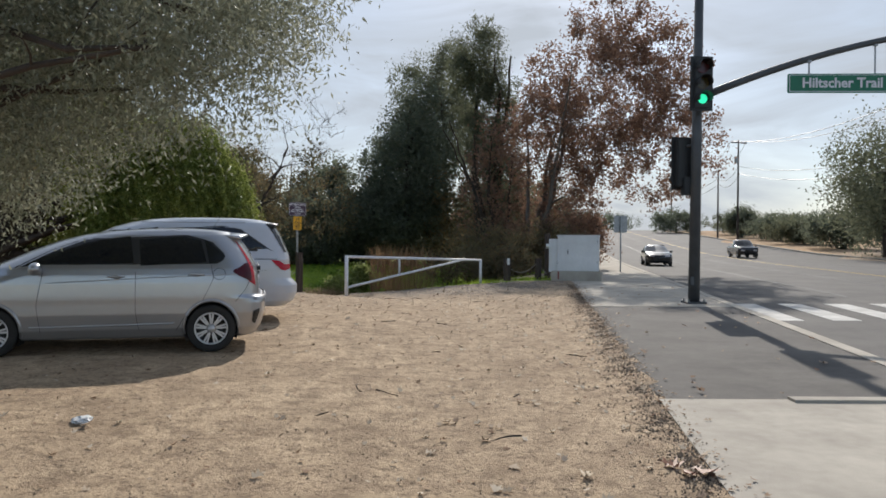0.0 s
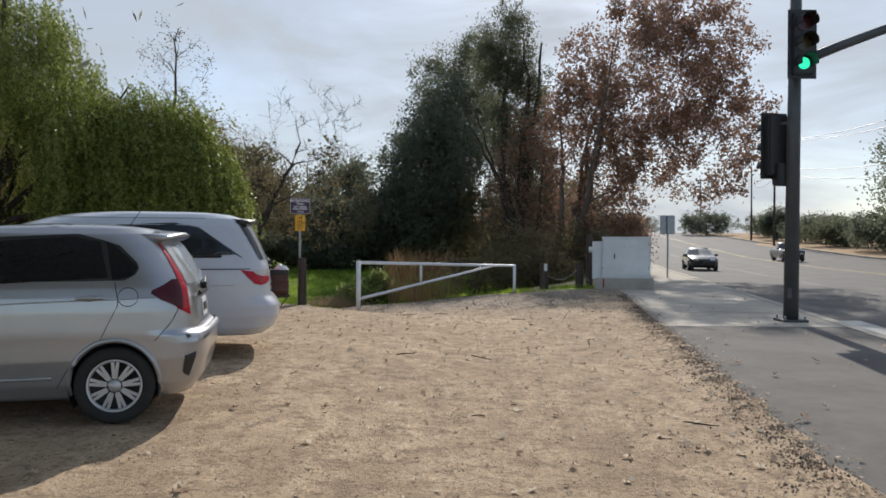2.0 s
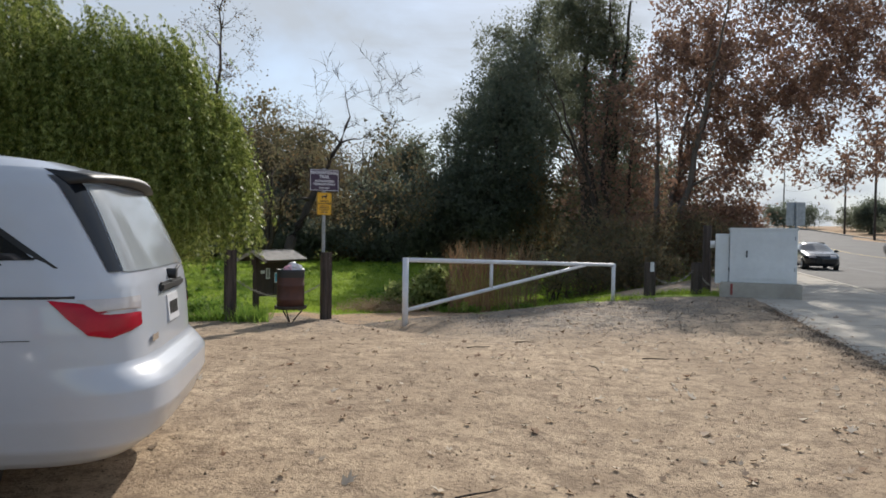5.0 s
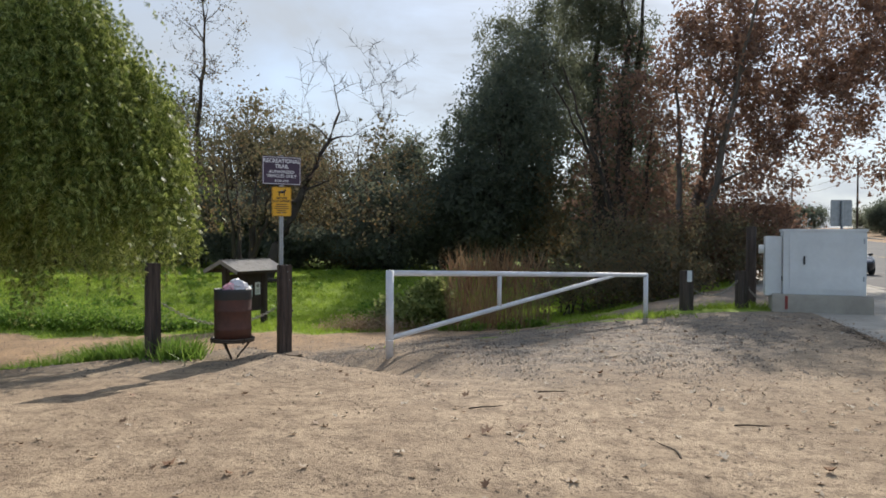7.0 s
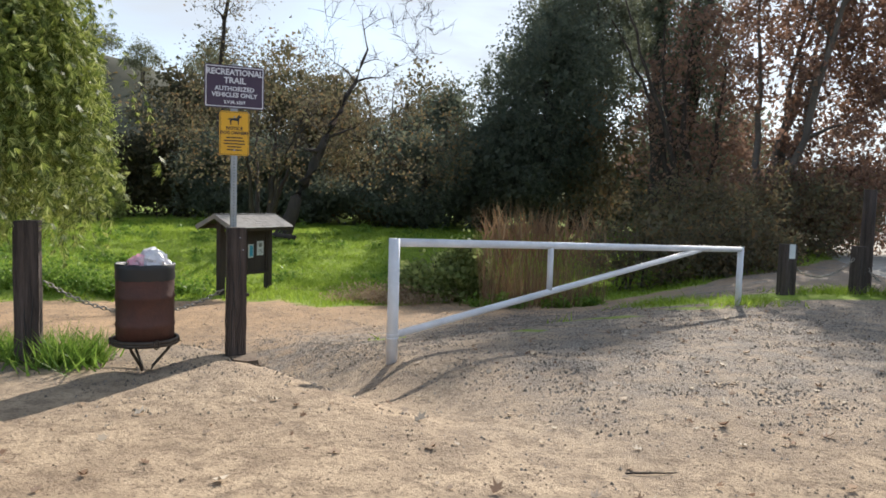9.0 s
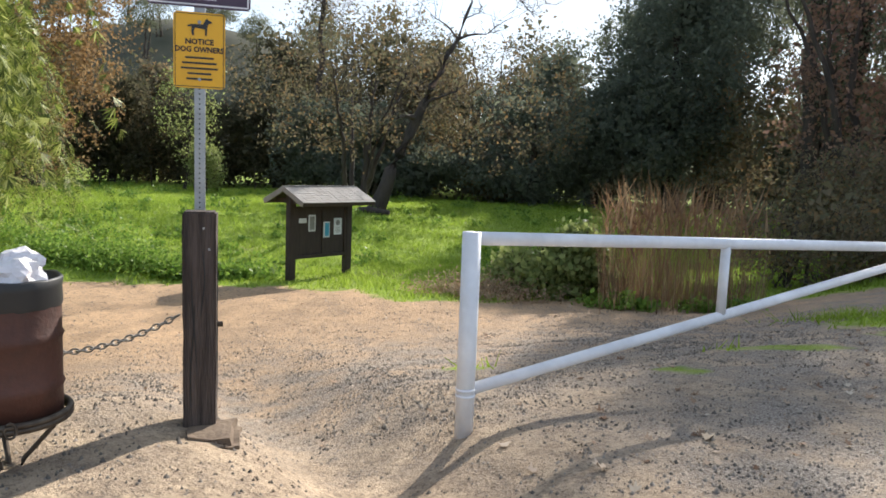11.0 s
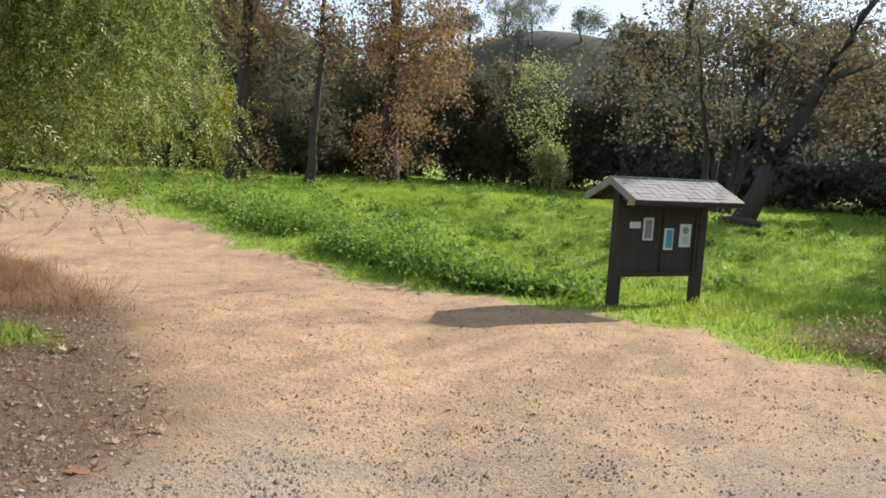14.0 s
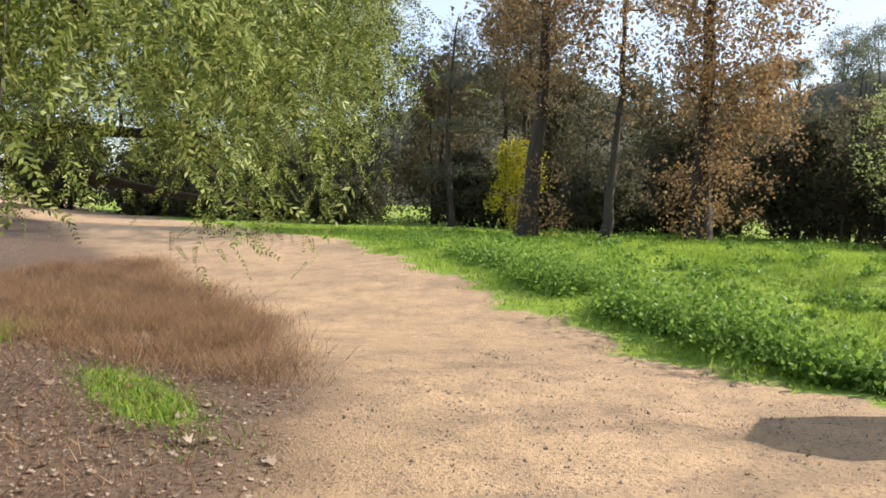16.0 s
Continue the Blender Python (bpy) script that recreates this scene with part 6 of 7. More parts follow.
tree("thicket", 2.6, 33.5, (0, 0, 1.6), 0.06, [((0, 0, 1.2), (2.4, 1.4, 1.2)), ((2.2, 0.8, 1.3), (2.0, 1.4, 1.3))], F_BROWNISH, M_BARK, "brown and olive undergrowth beside the gate", 26, 240, 60, 0.24, (0.1, 0.034), 0.2, 6, 130, 3, "bush", core=14)
tree("thicket", 5.6, 36.0, (0, 0, 1.6), 0.06, [((0, 0, 1.3), (2.6, 1.6, 1.4)), ((1.2, 0.3, 1.6), (1.3, 1.2, 1.4))], F_SYCAMORE, M_BARK, "russet undergrowth behind the signal cabinet", 27, 260, 60, 0.28, (0.12, 0.042), 0.2, 6, 100, 3, "bush", core=14)
tree("thicket", 0.6, 30.6, (0, 0, 1.2), 0.05, [((0, 0, 0.8), (1.8, 0.8, 0.8)), ((1.9, 0.6, 1.0), (1.6, 0.9, 1.0))], F_BROWNISH, M_BARK, "low brown undergrowth behind the gate", 28, 200, 60, 0.2, (0.09, 0.03), 0.2, 6, 110, 3, "bush", core=14)

# the leaning bare tree behind the kiosk
tree("bare_tree", -11.0, 37.7, (3.0, 0.3, 6.4), 0.3, [((3.4, 0, 7.2), (2.8, 2.0, 2.3)), ((0.8, 0, 3.8), (4.4, 2.2, 1.6))], None, M_BARK, "nearly leafless dark tree leaning over the meadow", 31, 130, 2, 0.3, (0.1, 0.04), 0.3, 1, 130, 6, clear=0.42, bend=0.05)
tree("understory_tree", -12.5, 40.0, (0.3, 0, 4.5), 0.16, [((0, 0, 4.0), (5.0, 2.6, 2.8)), ((5.0, 0.5, 3.6), (3.6, 2.2, 2.6))], F_BROWNISH, M_BARK, "thin brown-leaved trees along the meadow edge", 32, 260, 30, 0.3, (0.13, 0.045), 0.2, 6, 200, 3, splay=0.3)

# trees standing in the meadow
tree("meadow_tree", -27.5, 32.5, (0.8, 0, 12.0), 0.36, [((0.8, 0, 8.6), (2.5, 2.4, 4.2)), ((0.6, 0, 1.4), (1.4, 1.2, 1.5))], F_GOLD, M_BARK, "tall slender tree with sparse golden-brown leaves", 41, 210, 40, 0.3, (0.14, 0.052), 0.4, 1, 150, 2)
tree("meadow_tree", -23.8, 33.2, (0.2, 0, 9.5), 0.17, [((0.2, 0, 6.8), (2.0, 2.0, 3.6))], F_GOLD, M_BARK, "slim young tree with few brown leaves", 42, 100, 26, 0.28, (0.14, 0.052), 0.4, 1, 100, 3)
tree("meadow_tree", -26.5, 38.9, (0.5, 0, 13.0), 0.4, [((1.2, 0, 7.6), (3.1, 2.8, 4.8)), ((0.4, 0, 1.6), (2.2, 1.8, 1.6)), ((2.8, 0, 5.0), (1.7, 1.6, 2.6))], F_GOLD, M_BARK, "tall tree with hanging golden-brown leaves", 43, 360, 42, 0.3, (0.15, 0.052), 0.6, 1, 200, 2)
tree("small_tree", -22.5, 43.3, (0.2, 0, 4.0), 0.08, [((0.2, 0, 3.6), (1.4, 1.3, 2.4))], F_LIME, M_BARK, "small tree with thin pale green leaves", 44, 80, 26, 0.28, (0.12, 0.04), 0.3, 1, 80, 2)
tree("bush", -20.9, 42.6, (0, 0, 1.5), 0.05, [((0, 0, 1.1), (0.8, 0.7, 1.1))], F_LIME, M_BARK, "bright lime-green bush beside the small tree", 45, 60, 60, 0.17, (0.11, 0.04), 0.3, 4, 40, 2, "bush")
tree("bush", -29.6, 33.0, (0, 0, 2.4), 0.06, [((0, 0, 2.0), (0.9, 0.9, 1.7))], F_YELLOW, M_BARK, "bright yellow-leaved young tree", 46, 70, 60, 0.2, (0.12, 0.042), 0.3, 3, 50, 2, "bush")
tree("tall_tree", -18.4, 47.6, (0.6, 0, 15.0), 0.24, [((0.4, 0, 12.6), (2.6, 2.2, 2.8)), ((1.0, 0, 9.5), (2.2, 2.0, 2.2))], F_BROWNISH, M_BARK, "tall thin tree with a nearly bare crown", 47, 90, 9, 0.3, (0.13, 0.05), 0.3, 1, 90, 4, clear=0.5)
tree("cedar", -37.5, 33.5, (0, 0, 10), 0.2, [((0, 0, 2.6), (1.7, 1.5, 0.3)), ((0.2, 0, 4.8), (1.6, 1.4, 0.3)), ((0, 0, 7.0), (1.3, 1.2, 0.4)), ((0, 0, 9.2), (0.8, 0.8, 0.8))], F_GREY, M_BARK, "grey-green conifer with flat spreading tiers", 48, 110, 60, 0.17, (0.09, 0.018), 0.0, 1, 90, 2, clear=0.15)
for i, (x, y, h) in enumerate([(-36.5, 36.5, 12), (-42, 31, 14), (-46, 26.5, 13), (-40, 37.5, 14)]):
    tree("tall_tree", x, y, (0.3 * math.cos(i * 2), 0, h), 0.2, [((0, 0, h * 0.66), (2.1, 2.0, h * 0.3)), ((0.5, 0, h * 0.86), (1.5, 1.4, h * 0.16))], F_SHADE if i % 2 else F_BROWNISH, M_BARK, "tall thin tree at the dark edge of the woods", 60 + i, 150, 60, 0.36, (0.17, 0.05), 0.6, 1, 70, 2, clear=0.3, far=True)

# woods that close the view
r_w = np.random.default_rng(77)
WOODS = [(-34, 44, 9, F_DARK), (-30, 50, 6.5, F_BROWNISH), (-24, 53, 9, F_DARK), (-29, 46, 6, F_DARK), (-19, 54, 9, F_DARK), (-14, 50, 7, F_BROWNISH), (-9, 52, 7, F_DARK), (-5.5, 50, 7, F_DARK),
         (-12, 56, 9, F_SHADE), (-40, 40, 9, F_DARK), (-44, 35, 11, F_BROWNISH), (-47, 30, 12, F_DARK), (-52, 26, 12, F_SHADE), (-55, 20, 11, F_DARK), (-58, 13, 10, F_DARK), (-36, 49, 8, F_SHADE),
         (-44, 44, 10, F_SHADE), (-50, 38, 12, F_SHADE), (-17, 60, 10, F_SHADE), (-23, 60, 12, F_SHADE), (6, 52, 6, F_DARK), (9, 58, 5, F_DARK), (-62, 4, 9, F_DARK), (-33, 39, 4, F_DARK), (-39, 35.5, 4, F_DARK), (-17, 47.5, 4.5, F_DARK), (-8, 46.5, 4.5, F_DARK), (-22, 50, 5, F_DARK),
         (-46, 51, 12, F_SHADE), (-21, 66, 13, F_BROWNISH), (1, 53, 5, F_DARK), (-2.5, 54.5, 5, F_DARK), (-6.5, 55, 5, F_DARK), (4, 50.5, 4.5, F_DARK), (-10, 48.5, 3.5, F_BROWNISH), (-13.5, 46.5, 3.5, F_DARK), (-50, 15, 5, F_DARK), (-52, 8, 5, F_DARK), (-47, 22, 5, F_DARK), (-57, 0, 6, F_DARK), (-45, 27, 5, F_BROWNISH), (-37, 44, 4.5, F_DARK), (-26, 49, 4.5, F_DARK), (-40, 24.5, 3.6, F_DARK), (-43, 22, 3.6, F_DARK), (-38, 28.5, 3.4, F_DARK), (-46, 19.8, 4, F_DARK), (-45, 10, 4, F_DARK), (-40, 9, 4, F_DARK), (-37.5, 39.5, 3.4, F_DARK), (-32, 43, 3, F_DARK)]
for i, (x, y, h, mat) in enumerate(WOODS):
    mat = F_SHADE if mat is F_DARK and x < -18 else mat
    w = h * (0.36 if h > 5 else 0.7)
    puffs = [((r_w.uniform(-0.7, 0.7) * w, r_w.uniform(-0.4, 0.4) * w, h * r_w.uniform(0.4, 0.88)), (w * r_w.uniform(0.35, 0.6), w * 0.5, h * r_w.uniform(0.1, 0.17))) for k in range(7)]
    tree("woodland_tree", x, y, (0.4 * math.sin(i), 0, h * 0.85), 0.2, puffs + [((0, 0, h * 0.28), (w * 1.05, w * 0.85, h * 0.28))], mat, M_BARK,
         "shaded woodland tree closing the edge of the meadow" if mat is F_DARK else "hazy tree at the edge of the woods", 100 + i, 190, 62, 0.035 * h + 0.08, (0.16, 0.06), 0.2, 2, 45, 0, far=True, core=60)
# across the road
for i, (x, y, h, w, mat) in enumerate([(36.5, 60, 12, 5.6, F_GREY), (42, 68, 10, 5.5, F_DARK), (40.5, 62, 6, 5, F_DARK), (45, 82, 4.5, 5, F_DARK), (47, 95, 4, 5, F_GREY), (50, 108, 4, 5, F_DARK), (50, 122, 5, 3, F_DARK), (55, 135, 4, 6, F_GREY), (48, 150, 5, 6, F_DARK), (34, 200, 6, 9, F_GREY), (22, 215, 6, 9, F_GREY), (46, 205, 6, 9, F_DARK), (12, 190, 6, 7, F_DARK)]):
    tree("roadside_tree", x, y, (0, 0, h * 0.7), 0.25, [((0, 0, h * 0.52), (w, w * 0.8, h * 0.48))], mat, M_BARK, "dark green tree beyond the road", 200 + i, 220, 48, 0.05 * h + 0.12, (0.24, 0.09), 0.2, 1, 40, far=True, core=30)
tree("roadside_tree", 16.5, 112, (0, 0, 3), 0.2, [((0, 0, 2.6), (7, 4, 2.6))], F_DARK, M_BARK, "dark bushes on the verge below the crest", 231, 220, 60, 0.35, (0.24, 0.09), 0.2, 2, 30, far=True, core=20)


# ---- hills ----
def hill(name, cx, cy, rx, ry, h, label):
    n, m = 48, 20
    verts, faces = [], []
    for i in range(m):
        q = i / (m - 1)
        for j in range(n):
            a = 2 * math.pi * j / n
            x, y = cx + rx * q * math.cos(a), cy + ry * q * math.sin(a)
            z = h * (1 - ease(0, 1, q)) * (1 + 0.25 * noise.noise(Vector((x * 0.02, y * 0.02, 1)))) + 1.2 * noise.noise(Vector((x * 0.08, y * 0.08, 0))) - 1.0
            verts.append((x, y, z))
    for i in range(m - 1):
        for j in range(n):
            faces.append((i * n + j, i * n + (j + 1) % n, (i + 1) * n + (j + 1) % n, (i + 1) * n + j))
    ob = raw(name, verts, faces, M_HILL, smooth=True)
    return tagged(ob, label, "hill", kind="structure")


M_HILL = material("scrubby_hillside", (0.085, 0.08, 0.05), 0.95, 0, (0.045, 0.05, 0.03), 0.09, 0.5, 2)
hill("backdrop_hill", -95, 125, 85, 50, 23, "scrub-covered brown hillside behind the woods")
hill("backdrop_hill", -150, 90, 70, 80, 30, "scrub-covered brown hillside behind the woods")
r_h = np.random.default_rng(4)
scrub = []
for cx, cy, rx, ry, h in ((-95, 125, 85, 50, 23), (-150, 90, 70, 80, 30)):
    a, q = r_h.uniform(0, 2 * np.pi, 900), r_h.uniform(0.05, 0.95, 900)
    x, y = cx + rx * q * np.cos(a), cy + ry * q * np.sin(a)
    z = h * (1 - ease(0, 1, q)) - 0.6
    c = np.stack([x, y, z], -1)[:, None] + r_h.normal(size=(900, 26, 3)) * np.array([1.3, 1.3, 0.8]) * r_h.uniform(0.5, 1.6, (900, 1, 1))
    scrub.append(c.reshape(-1, 3))
tagged(poly_mesh("hill_scrub", leaf_tris(np.concatenate(scrub), 0.7, 0.25, r_h, -0.2), 3, F_BROWNISH), "dull scrub covering the hillside", "scrub", kind="stuff")
for i in range(16):
    q = i / 15
    x, y = -140 + 85 * q + r_h.normal() * 3, 118 + 4 * math.sin(q * 7) + r_h.normal() * 3
    z0 = 22 * (1 - ease(0, 1, math.hypot((x + 95) / 85, (y - 125) / 50)))
    h = r_h.uniform(7, 12)
    t = tree("ridge_tree", x, y, (r_h.normal(), 0, h * 0.7), 0.3, [((0, 0, h * 0.7), (h * 0.36, h * 0.3, h * 0.26))], F_GREY, M_BARK, "eucalyptus standing on the hill ridge", 300 + i, 70, 60, 0.5, (0.26, 0.08), 0.4, 2, 50, 1, clear=0.5, far=True)
    t.location.z = z0 + 0.3


# ---- meadow, weeds, reeds, litter ----
def blades(name, x, y, height, width, mat, label, category, lean=0.35, seed=1, base=0.0):
    """Upright tapering blades, three corners each."""
    r = np.random.default_rng(seed)
    n = len(x)
    z = land(x, y) + base
    p = np.stack([x, y, z], -1)
    a = r.uniform(0, 2 * np.pi, n)
    side = np.stack([np.cos(a), np.sin(a), 0 * a], -1) * (width * r.uniform(0.6, 1.3, n))[:, None]
    h = height * r.uniform(0.5, 1.3, n)
    tip = p + np.stack([r.normal(size=n) * lean * h, r.normal(size=n) * lean * h, h], -1)
    ob = poly_mesh(name, np.stack([p - side, p + side, tip], 1), 3, mat)
    return tagged(ob, label, category, kind="stuff")


r_g = np.random.default_rng(9)
gx1, gy1 = r_g.uniform(-34, 7, 420000), r_g.uniform(20, 46, 420000)
keep = (r_g.uniform(size=len(gx1)) < grass_here(gx1, gy1) ** 2 * np.clip(1.25 - np.hypot(gx1 + 7, gy1 - 25) / 30, 0.12, 1)) & (line_s(gx1, gy1) > 0.8)
gx1, gy1 = gx1[keep], gy1[keep]
bunch = 0.5 + 0.8 * (np.sin(gx1 * 2.3 + 1) * np.sin(gy1 * 2.9) * 0.5 + 0.5)
blades("meadow_grass", gx1, gy1, 0.095 * bunch, 0.011, F_GRASS, "short bright green meadow grass", "grass", 0.5, 2)


def patch_points(n, poly, r):
    """Random points inside a convex outline in plan."""
    p = np.array(poly, float)
    lo, hi = p.min(0), p.max(0)
    q = r.uniform(lo, hi, (n * 3, 2))
    ok = np.ones(len(q), bool)
    for (x0, y0), (x1, y1) in zip(poly, poly[1:] + poly[:1]):
        ok &= (x1 - x0) * (q[:, 1] - y0) - (y1 - y0) * (q[:, 0] - x0) >= 0
    return q[ok][:n]


def weed_bank(name, xs, ys, hs, mat, label, seed, leaf=(0.085, 0.034), per=60):
    """Low leafy plants, many leaves each."""
    r = np.random.default_rng(seed)
    z = land(xs, ys)
    p = np.stack([xs, ys, z], -1)[:, None] + r.normal(size=(len(xs), per, 3)) * np.stack([hs * 0.75, hs * 0.75, hs * 0.02], -1)[:, None]
    p[..., 2] += np.abs(r.normal(size=(len(xs), per))) * hs[:, None] * 0.7
    ob = poly_mesh(name, leaf_quads(p.reshape(-1, 3), leaf[0], leaf[1], r, -0.3), 4, mat)
    return tagged(ob, label, "weeds", kind="stuff")


r_b = np.random.default_rng(88)
dry = patch_points(42000, [(-13.0, 19.6), (-10.3, 22.0), (-14.5, 22.3), (-20.5, 20.7), (-20.0, 17.2)], r_g)
dry = dry + r_g.normal(size=dry.shape) * 0.22
lump = 0.55 + 0.5 * np.sin(dry[:, 0] * 3.1) * np.sin(dry[:, 1] * 3.7) + 0.25 * np.sin(dry[:, 0] * 7.7 + dry[:, 1] * 5)
blades("dry_grass", dry[:, 0], dry[:, 1], 0.3 * np.clip(lump, 0.25, 1.2), 0.0034, F_DRY, "knee-high dry brown grass beside the trail", "dry grass", 0.75, 3)
sparse = np.stack([r_g.uniform(-13, -6.5, 2600), r_g.uniform(18.8, 21.3, 2600)], -1)
sparse = sparse[mulch_here(sparse[:, 0], sparse[:, 1]) > 0.6]
blades("dry_grass", sparse[:, 0], sparse[:, 1], 0.10, 0.004, F_DRY, "thin dead grass on the dark earth", "dry grass", 0.6, 4)
tuft = np.stack([r_g.normal(-10.3, 0.6, 1500), r_g.normal(0, 0.2, 1500)], -1)
blades("green_tuft", tuft[:, 0], 20.9 + 0.3 * (tuft[:, 0] + 10.4) + tuft[:, 1], 0.05, 0.0065, F_WEED, "bright green grass tuft between dry weeds", "grass", 0.5, 5)
tuft2 = np.stack([r_g.normal(-13.2, 0.5, 1600), r_g.normal(19.2, 0.25, 1600)], -1)
blades("green_tuft", tuft2[:, 0], tuft2[:, 1], 0.10, 0.006, F_GRASS, "green grass tuft on the dark earth", "grass", 0.5, 6)
reed = np.stack([-2.7 + 2.4 * r_g.beta(1.2, 1.7, 950), r_g.normal(28.1, 0.4, 950)], -1)
reed[:, 1] += 0.2 * (reed[:, 0] + 1)
blades("reeds", reed[:, 0], reed[:, 1], r_g.uniform(0.8, 1.9, 950), 0.006, F_REED, "stand of tall dry orange-tan reeds", "reeds", 0.12, 7)
blades("reed_plumes", reed[::2, 0], reed[::2, 1], 0.55, 0.016, F_REED, "feathery brown seed heads of the reeds", "reeds", 0.3, 8, base=np.random.default_rng(3).uniform(0.75, 1.5, len(reed[::2])))
bx = r_b.uniform(-2.8, -0.4, 26)
weed_bank("broadleaf_weeds", bx, 27.55 + 0.2 * (bx + 1) + r_b.normal(0, 0.12, 26), r_b.uniform(0.05, 0.14, 26), F_WEED, "green weeds at the foot of the reeds", 19)
for sx, sy, n, h in ((-4.72, 18.5, 500, 0.22), (-5.6, 18.55, 1800, 0.22), (-6.6, 18.5, 1800, 0.2), (-7.8, 18.2, 1500, 0.2)):
    blades("weed_tuft", r_g.normal(sx, 0.32 if n > 600 else 0.13, n), r_g.normal(sy, 0.14, n), h, 0.009, F_WEED, "green weeds at the foot of the timber posts", "weeds", 0.6, int(n + sx * 10))
for sx, sy in ((1.3, 24.4), (2.8, 26.0), (3.5, 26.1), (0.3, 25.6), (5.6, 25.9)):
    blades("weed_tuft", r_g.normal(sx, 0.3, 350), r_g.normal(sy, 0.2, 350), 0.13, 0.008, F_GRASS, "low green weeds by the gate and cabinet", "weeds", 0.7, int(50 + sx * 9))


bx = np.concatenate([r_g.normal(c, 0.5, 50) for c in (-10.8, -12.0, -13.1, -14.5, -15.4, -17.4)] + [r_g.uniform(-24, -17, 40)])
by = north_y(bx) + 0.5 + np.concatenate([np.full(50, o) for o in (0.15, 0.5, 0.3, 0.75, 0.45, 0.9)] + [np.full(40, 0.5)]) + r_g.normal(0, 0.42, len(bx)) ** 2 * 2
sel = (np.sin(bx * 1.7 + 0.6) * np.sin(by * 2.3 + bx * 0.5) > -0.35) & (by - north_y(bx) > 0.35)
bx, by = bx[sel], by[sel]
weed_bank("broadleaf_weeds", bx, by, 0.12 + 0.32 * r_b.uniform(0, 1, len(bx)) ** 1.6, F_WEED, "thick green broadleaf weeds along the trail edge", 15, (0.062, 0.026), 95)
bx = r_g.normal(-9.7, 0.5, 70)
weed_bank("broadleaf_weeds", bx, north_y(bx) + 0.7 + np.abs(r_g.normal(0, 0.25, 70)), r_g.uniform(0.12, 0.22, 70), F_WEED, "low green weeds beside the notice kiosk", 16)
bx, by = r_g.uniform(-32, 2, 380), r_g.uniform(28.5, 46, 380)
sel = grass_here(bx, by) > 0.9
weed_bank("meadow_weeds", bx[sel], by[sel], r_g.uniform(0.05, 0.2, sel.sum()), F_WEED, "scattered low weeds in the meadow", 17)
bx = r_g.normal(-4.6, 0.45, 60)
by = r_g.normal(27.5, 0.2, 60)
weed_bank("brown_weeds", bx, by, r_g.uniform(0.14, 0.24, 60), F_STRAW, "low mound of dead tan weeds at the trail edge", 18, (0.06, 0.012), 90)
tree("bush", -3.75, 28.1, (0, 0, 0.7), 0.03, [((0.1, -0.1, 0.36), (0.8, 0.5, 0.36)), ((0.7, 0.1, 0.45), (0.5, 0.4, 0.42))], F_LIME, M_BARK, "pale green bush beside the reeds", 51, 90, 40, 0.13, (0.13, 0.042), 0.2, 5, 30, 2, "bush")
tree("bush", -3.2, 28.4, (0, 0, 0.8), 0.03, [((0, -0.2, 0.6), (0.45, 0.35, 0.55))], F_LIME, M_BARK, "yellow-green bush growing out of the reeds", 52, 80, 44, 0.12, (0.1, 0.035), 0.2, 4, 20, 2, "bush")


def scatter(name, x, y, size, mat, label, seed, lift=0.004):
    """Small flat curled leaves lying about."""
    r = np.random.default_rng(seed)
    n = len(x)
    z = land(x, y)
    z = np.where((x > walk_x(y)) & (x < kerb_x(y)), np.maximum(z, 0.008), z)
    c = np.stack([x, y, z + lift], -1)
    a = r.uniform(0, 2 * np.pi, n)
    d = np.stack([np.cos(a), np.sin(a), r.uniform(0.0, 0.35, n)], -1)
    e = np.stack([-np.sin(a), np.cos(a), r.uniform(-0.25, 0.25, n)], -1)
    s = (size * np.minimum(r.lognormal(0, 0.35, n), 1.8))[:, None]
    u = np.array([0, 0, 1.0])
    # a lobed leaf, cupped
    k = [(0, 0, 0), (0.2, 0.45, 0.25), (0.42, 0.2, 0.04), (0.72, 0.5, 0.3), (0.68, 0.13, 0.08), (1.05, 0.0, 0.25), (0.7, -0.12, 0.06), (0.68, -0.5, 0.28), (0.4, -0.2, 0.03), (0.22, -0.42, 0.2)]
    v = np.stack([c + d * s * p + e * s * q + u * s * h * r.uniform(0.3, 1.6, (n, 1)) for p, q, h in k], 1)
    return tagged(poly_mesh(name, v, 10, mat), label, "leaf litter", kind="stuff")


def inside_lot(n, r):
    x, y = r.uniform(-4, 5.2, n), r.uniform(0.6, 24.5, n)
    return x, y


lx, ly = inside_lot(1500, r_g)
ok = (lx < walk_x(ly)) & (line_s(lx, ly) < -0.5)
scatter("leaf_litter", lx[ok], ly[ok], 0.034, F_LITTER, "dry brown and pale leaves strewn over the dirt lot", 61)
ly = r_g.uniform(3, 24, 1100)
lx = walk_x(ly) - 0.06 + r_g.normal(0, 0.13, 1100)
scatter("leaf_litter", lx, ly, 0.028, F_LITTER, "dead leaves gathered along the walk's edge", 62)
ly = r_g.uniform(6, 22, 70)
lx = walk_x(ly) + r_g.uniform(0.1, 3, 70)
scatter("leaf_litter", lx, ly, 0.06, F_LITTER, "a few dead leaves on the asphalt walk", 63, 0.01)
mx, my = r_g.uniform(-13, -5.2, 6500), r_g.uniform(18.6, 22, 6500)
ok = mulch_here(mx, my) > 0.5
scatter("leaf_litter", mx[ok], my[ok], 0.022, F_LITTER, "dead leaves covering the dark earth", 64)
big = r_g.choice(np.flatnonzero(ok), 170)
scatter("leaf_litter", mx[big], my[big], 0.062, F_LITTER, "large curled dead leaves on the dark earth", 65)
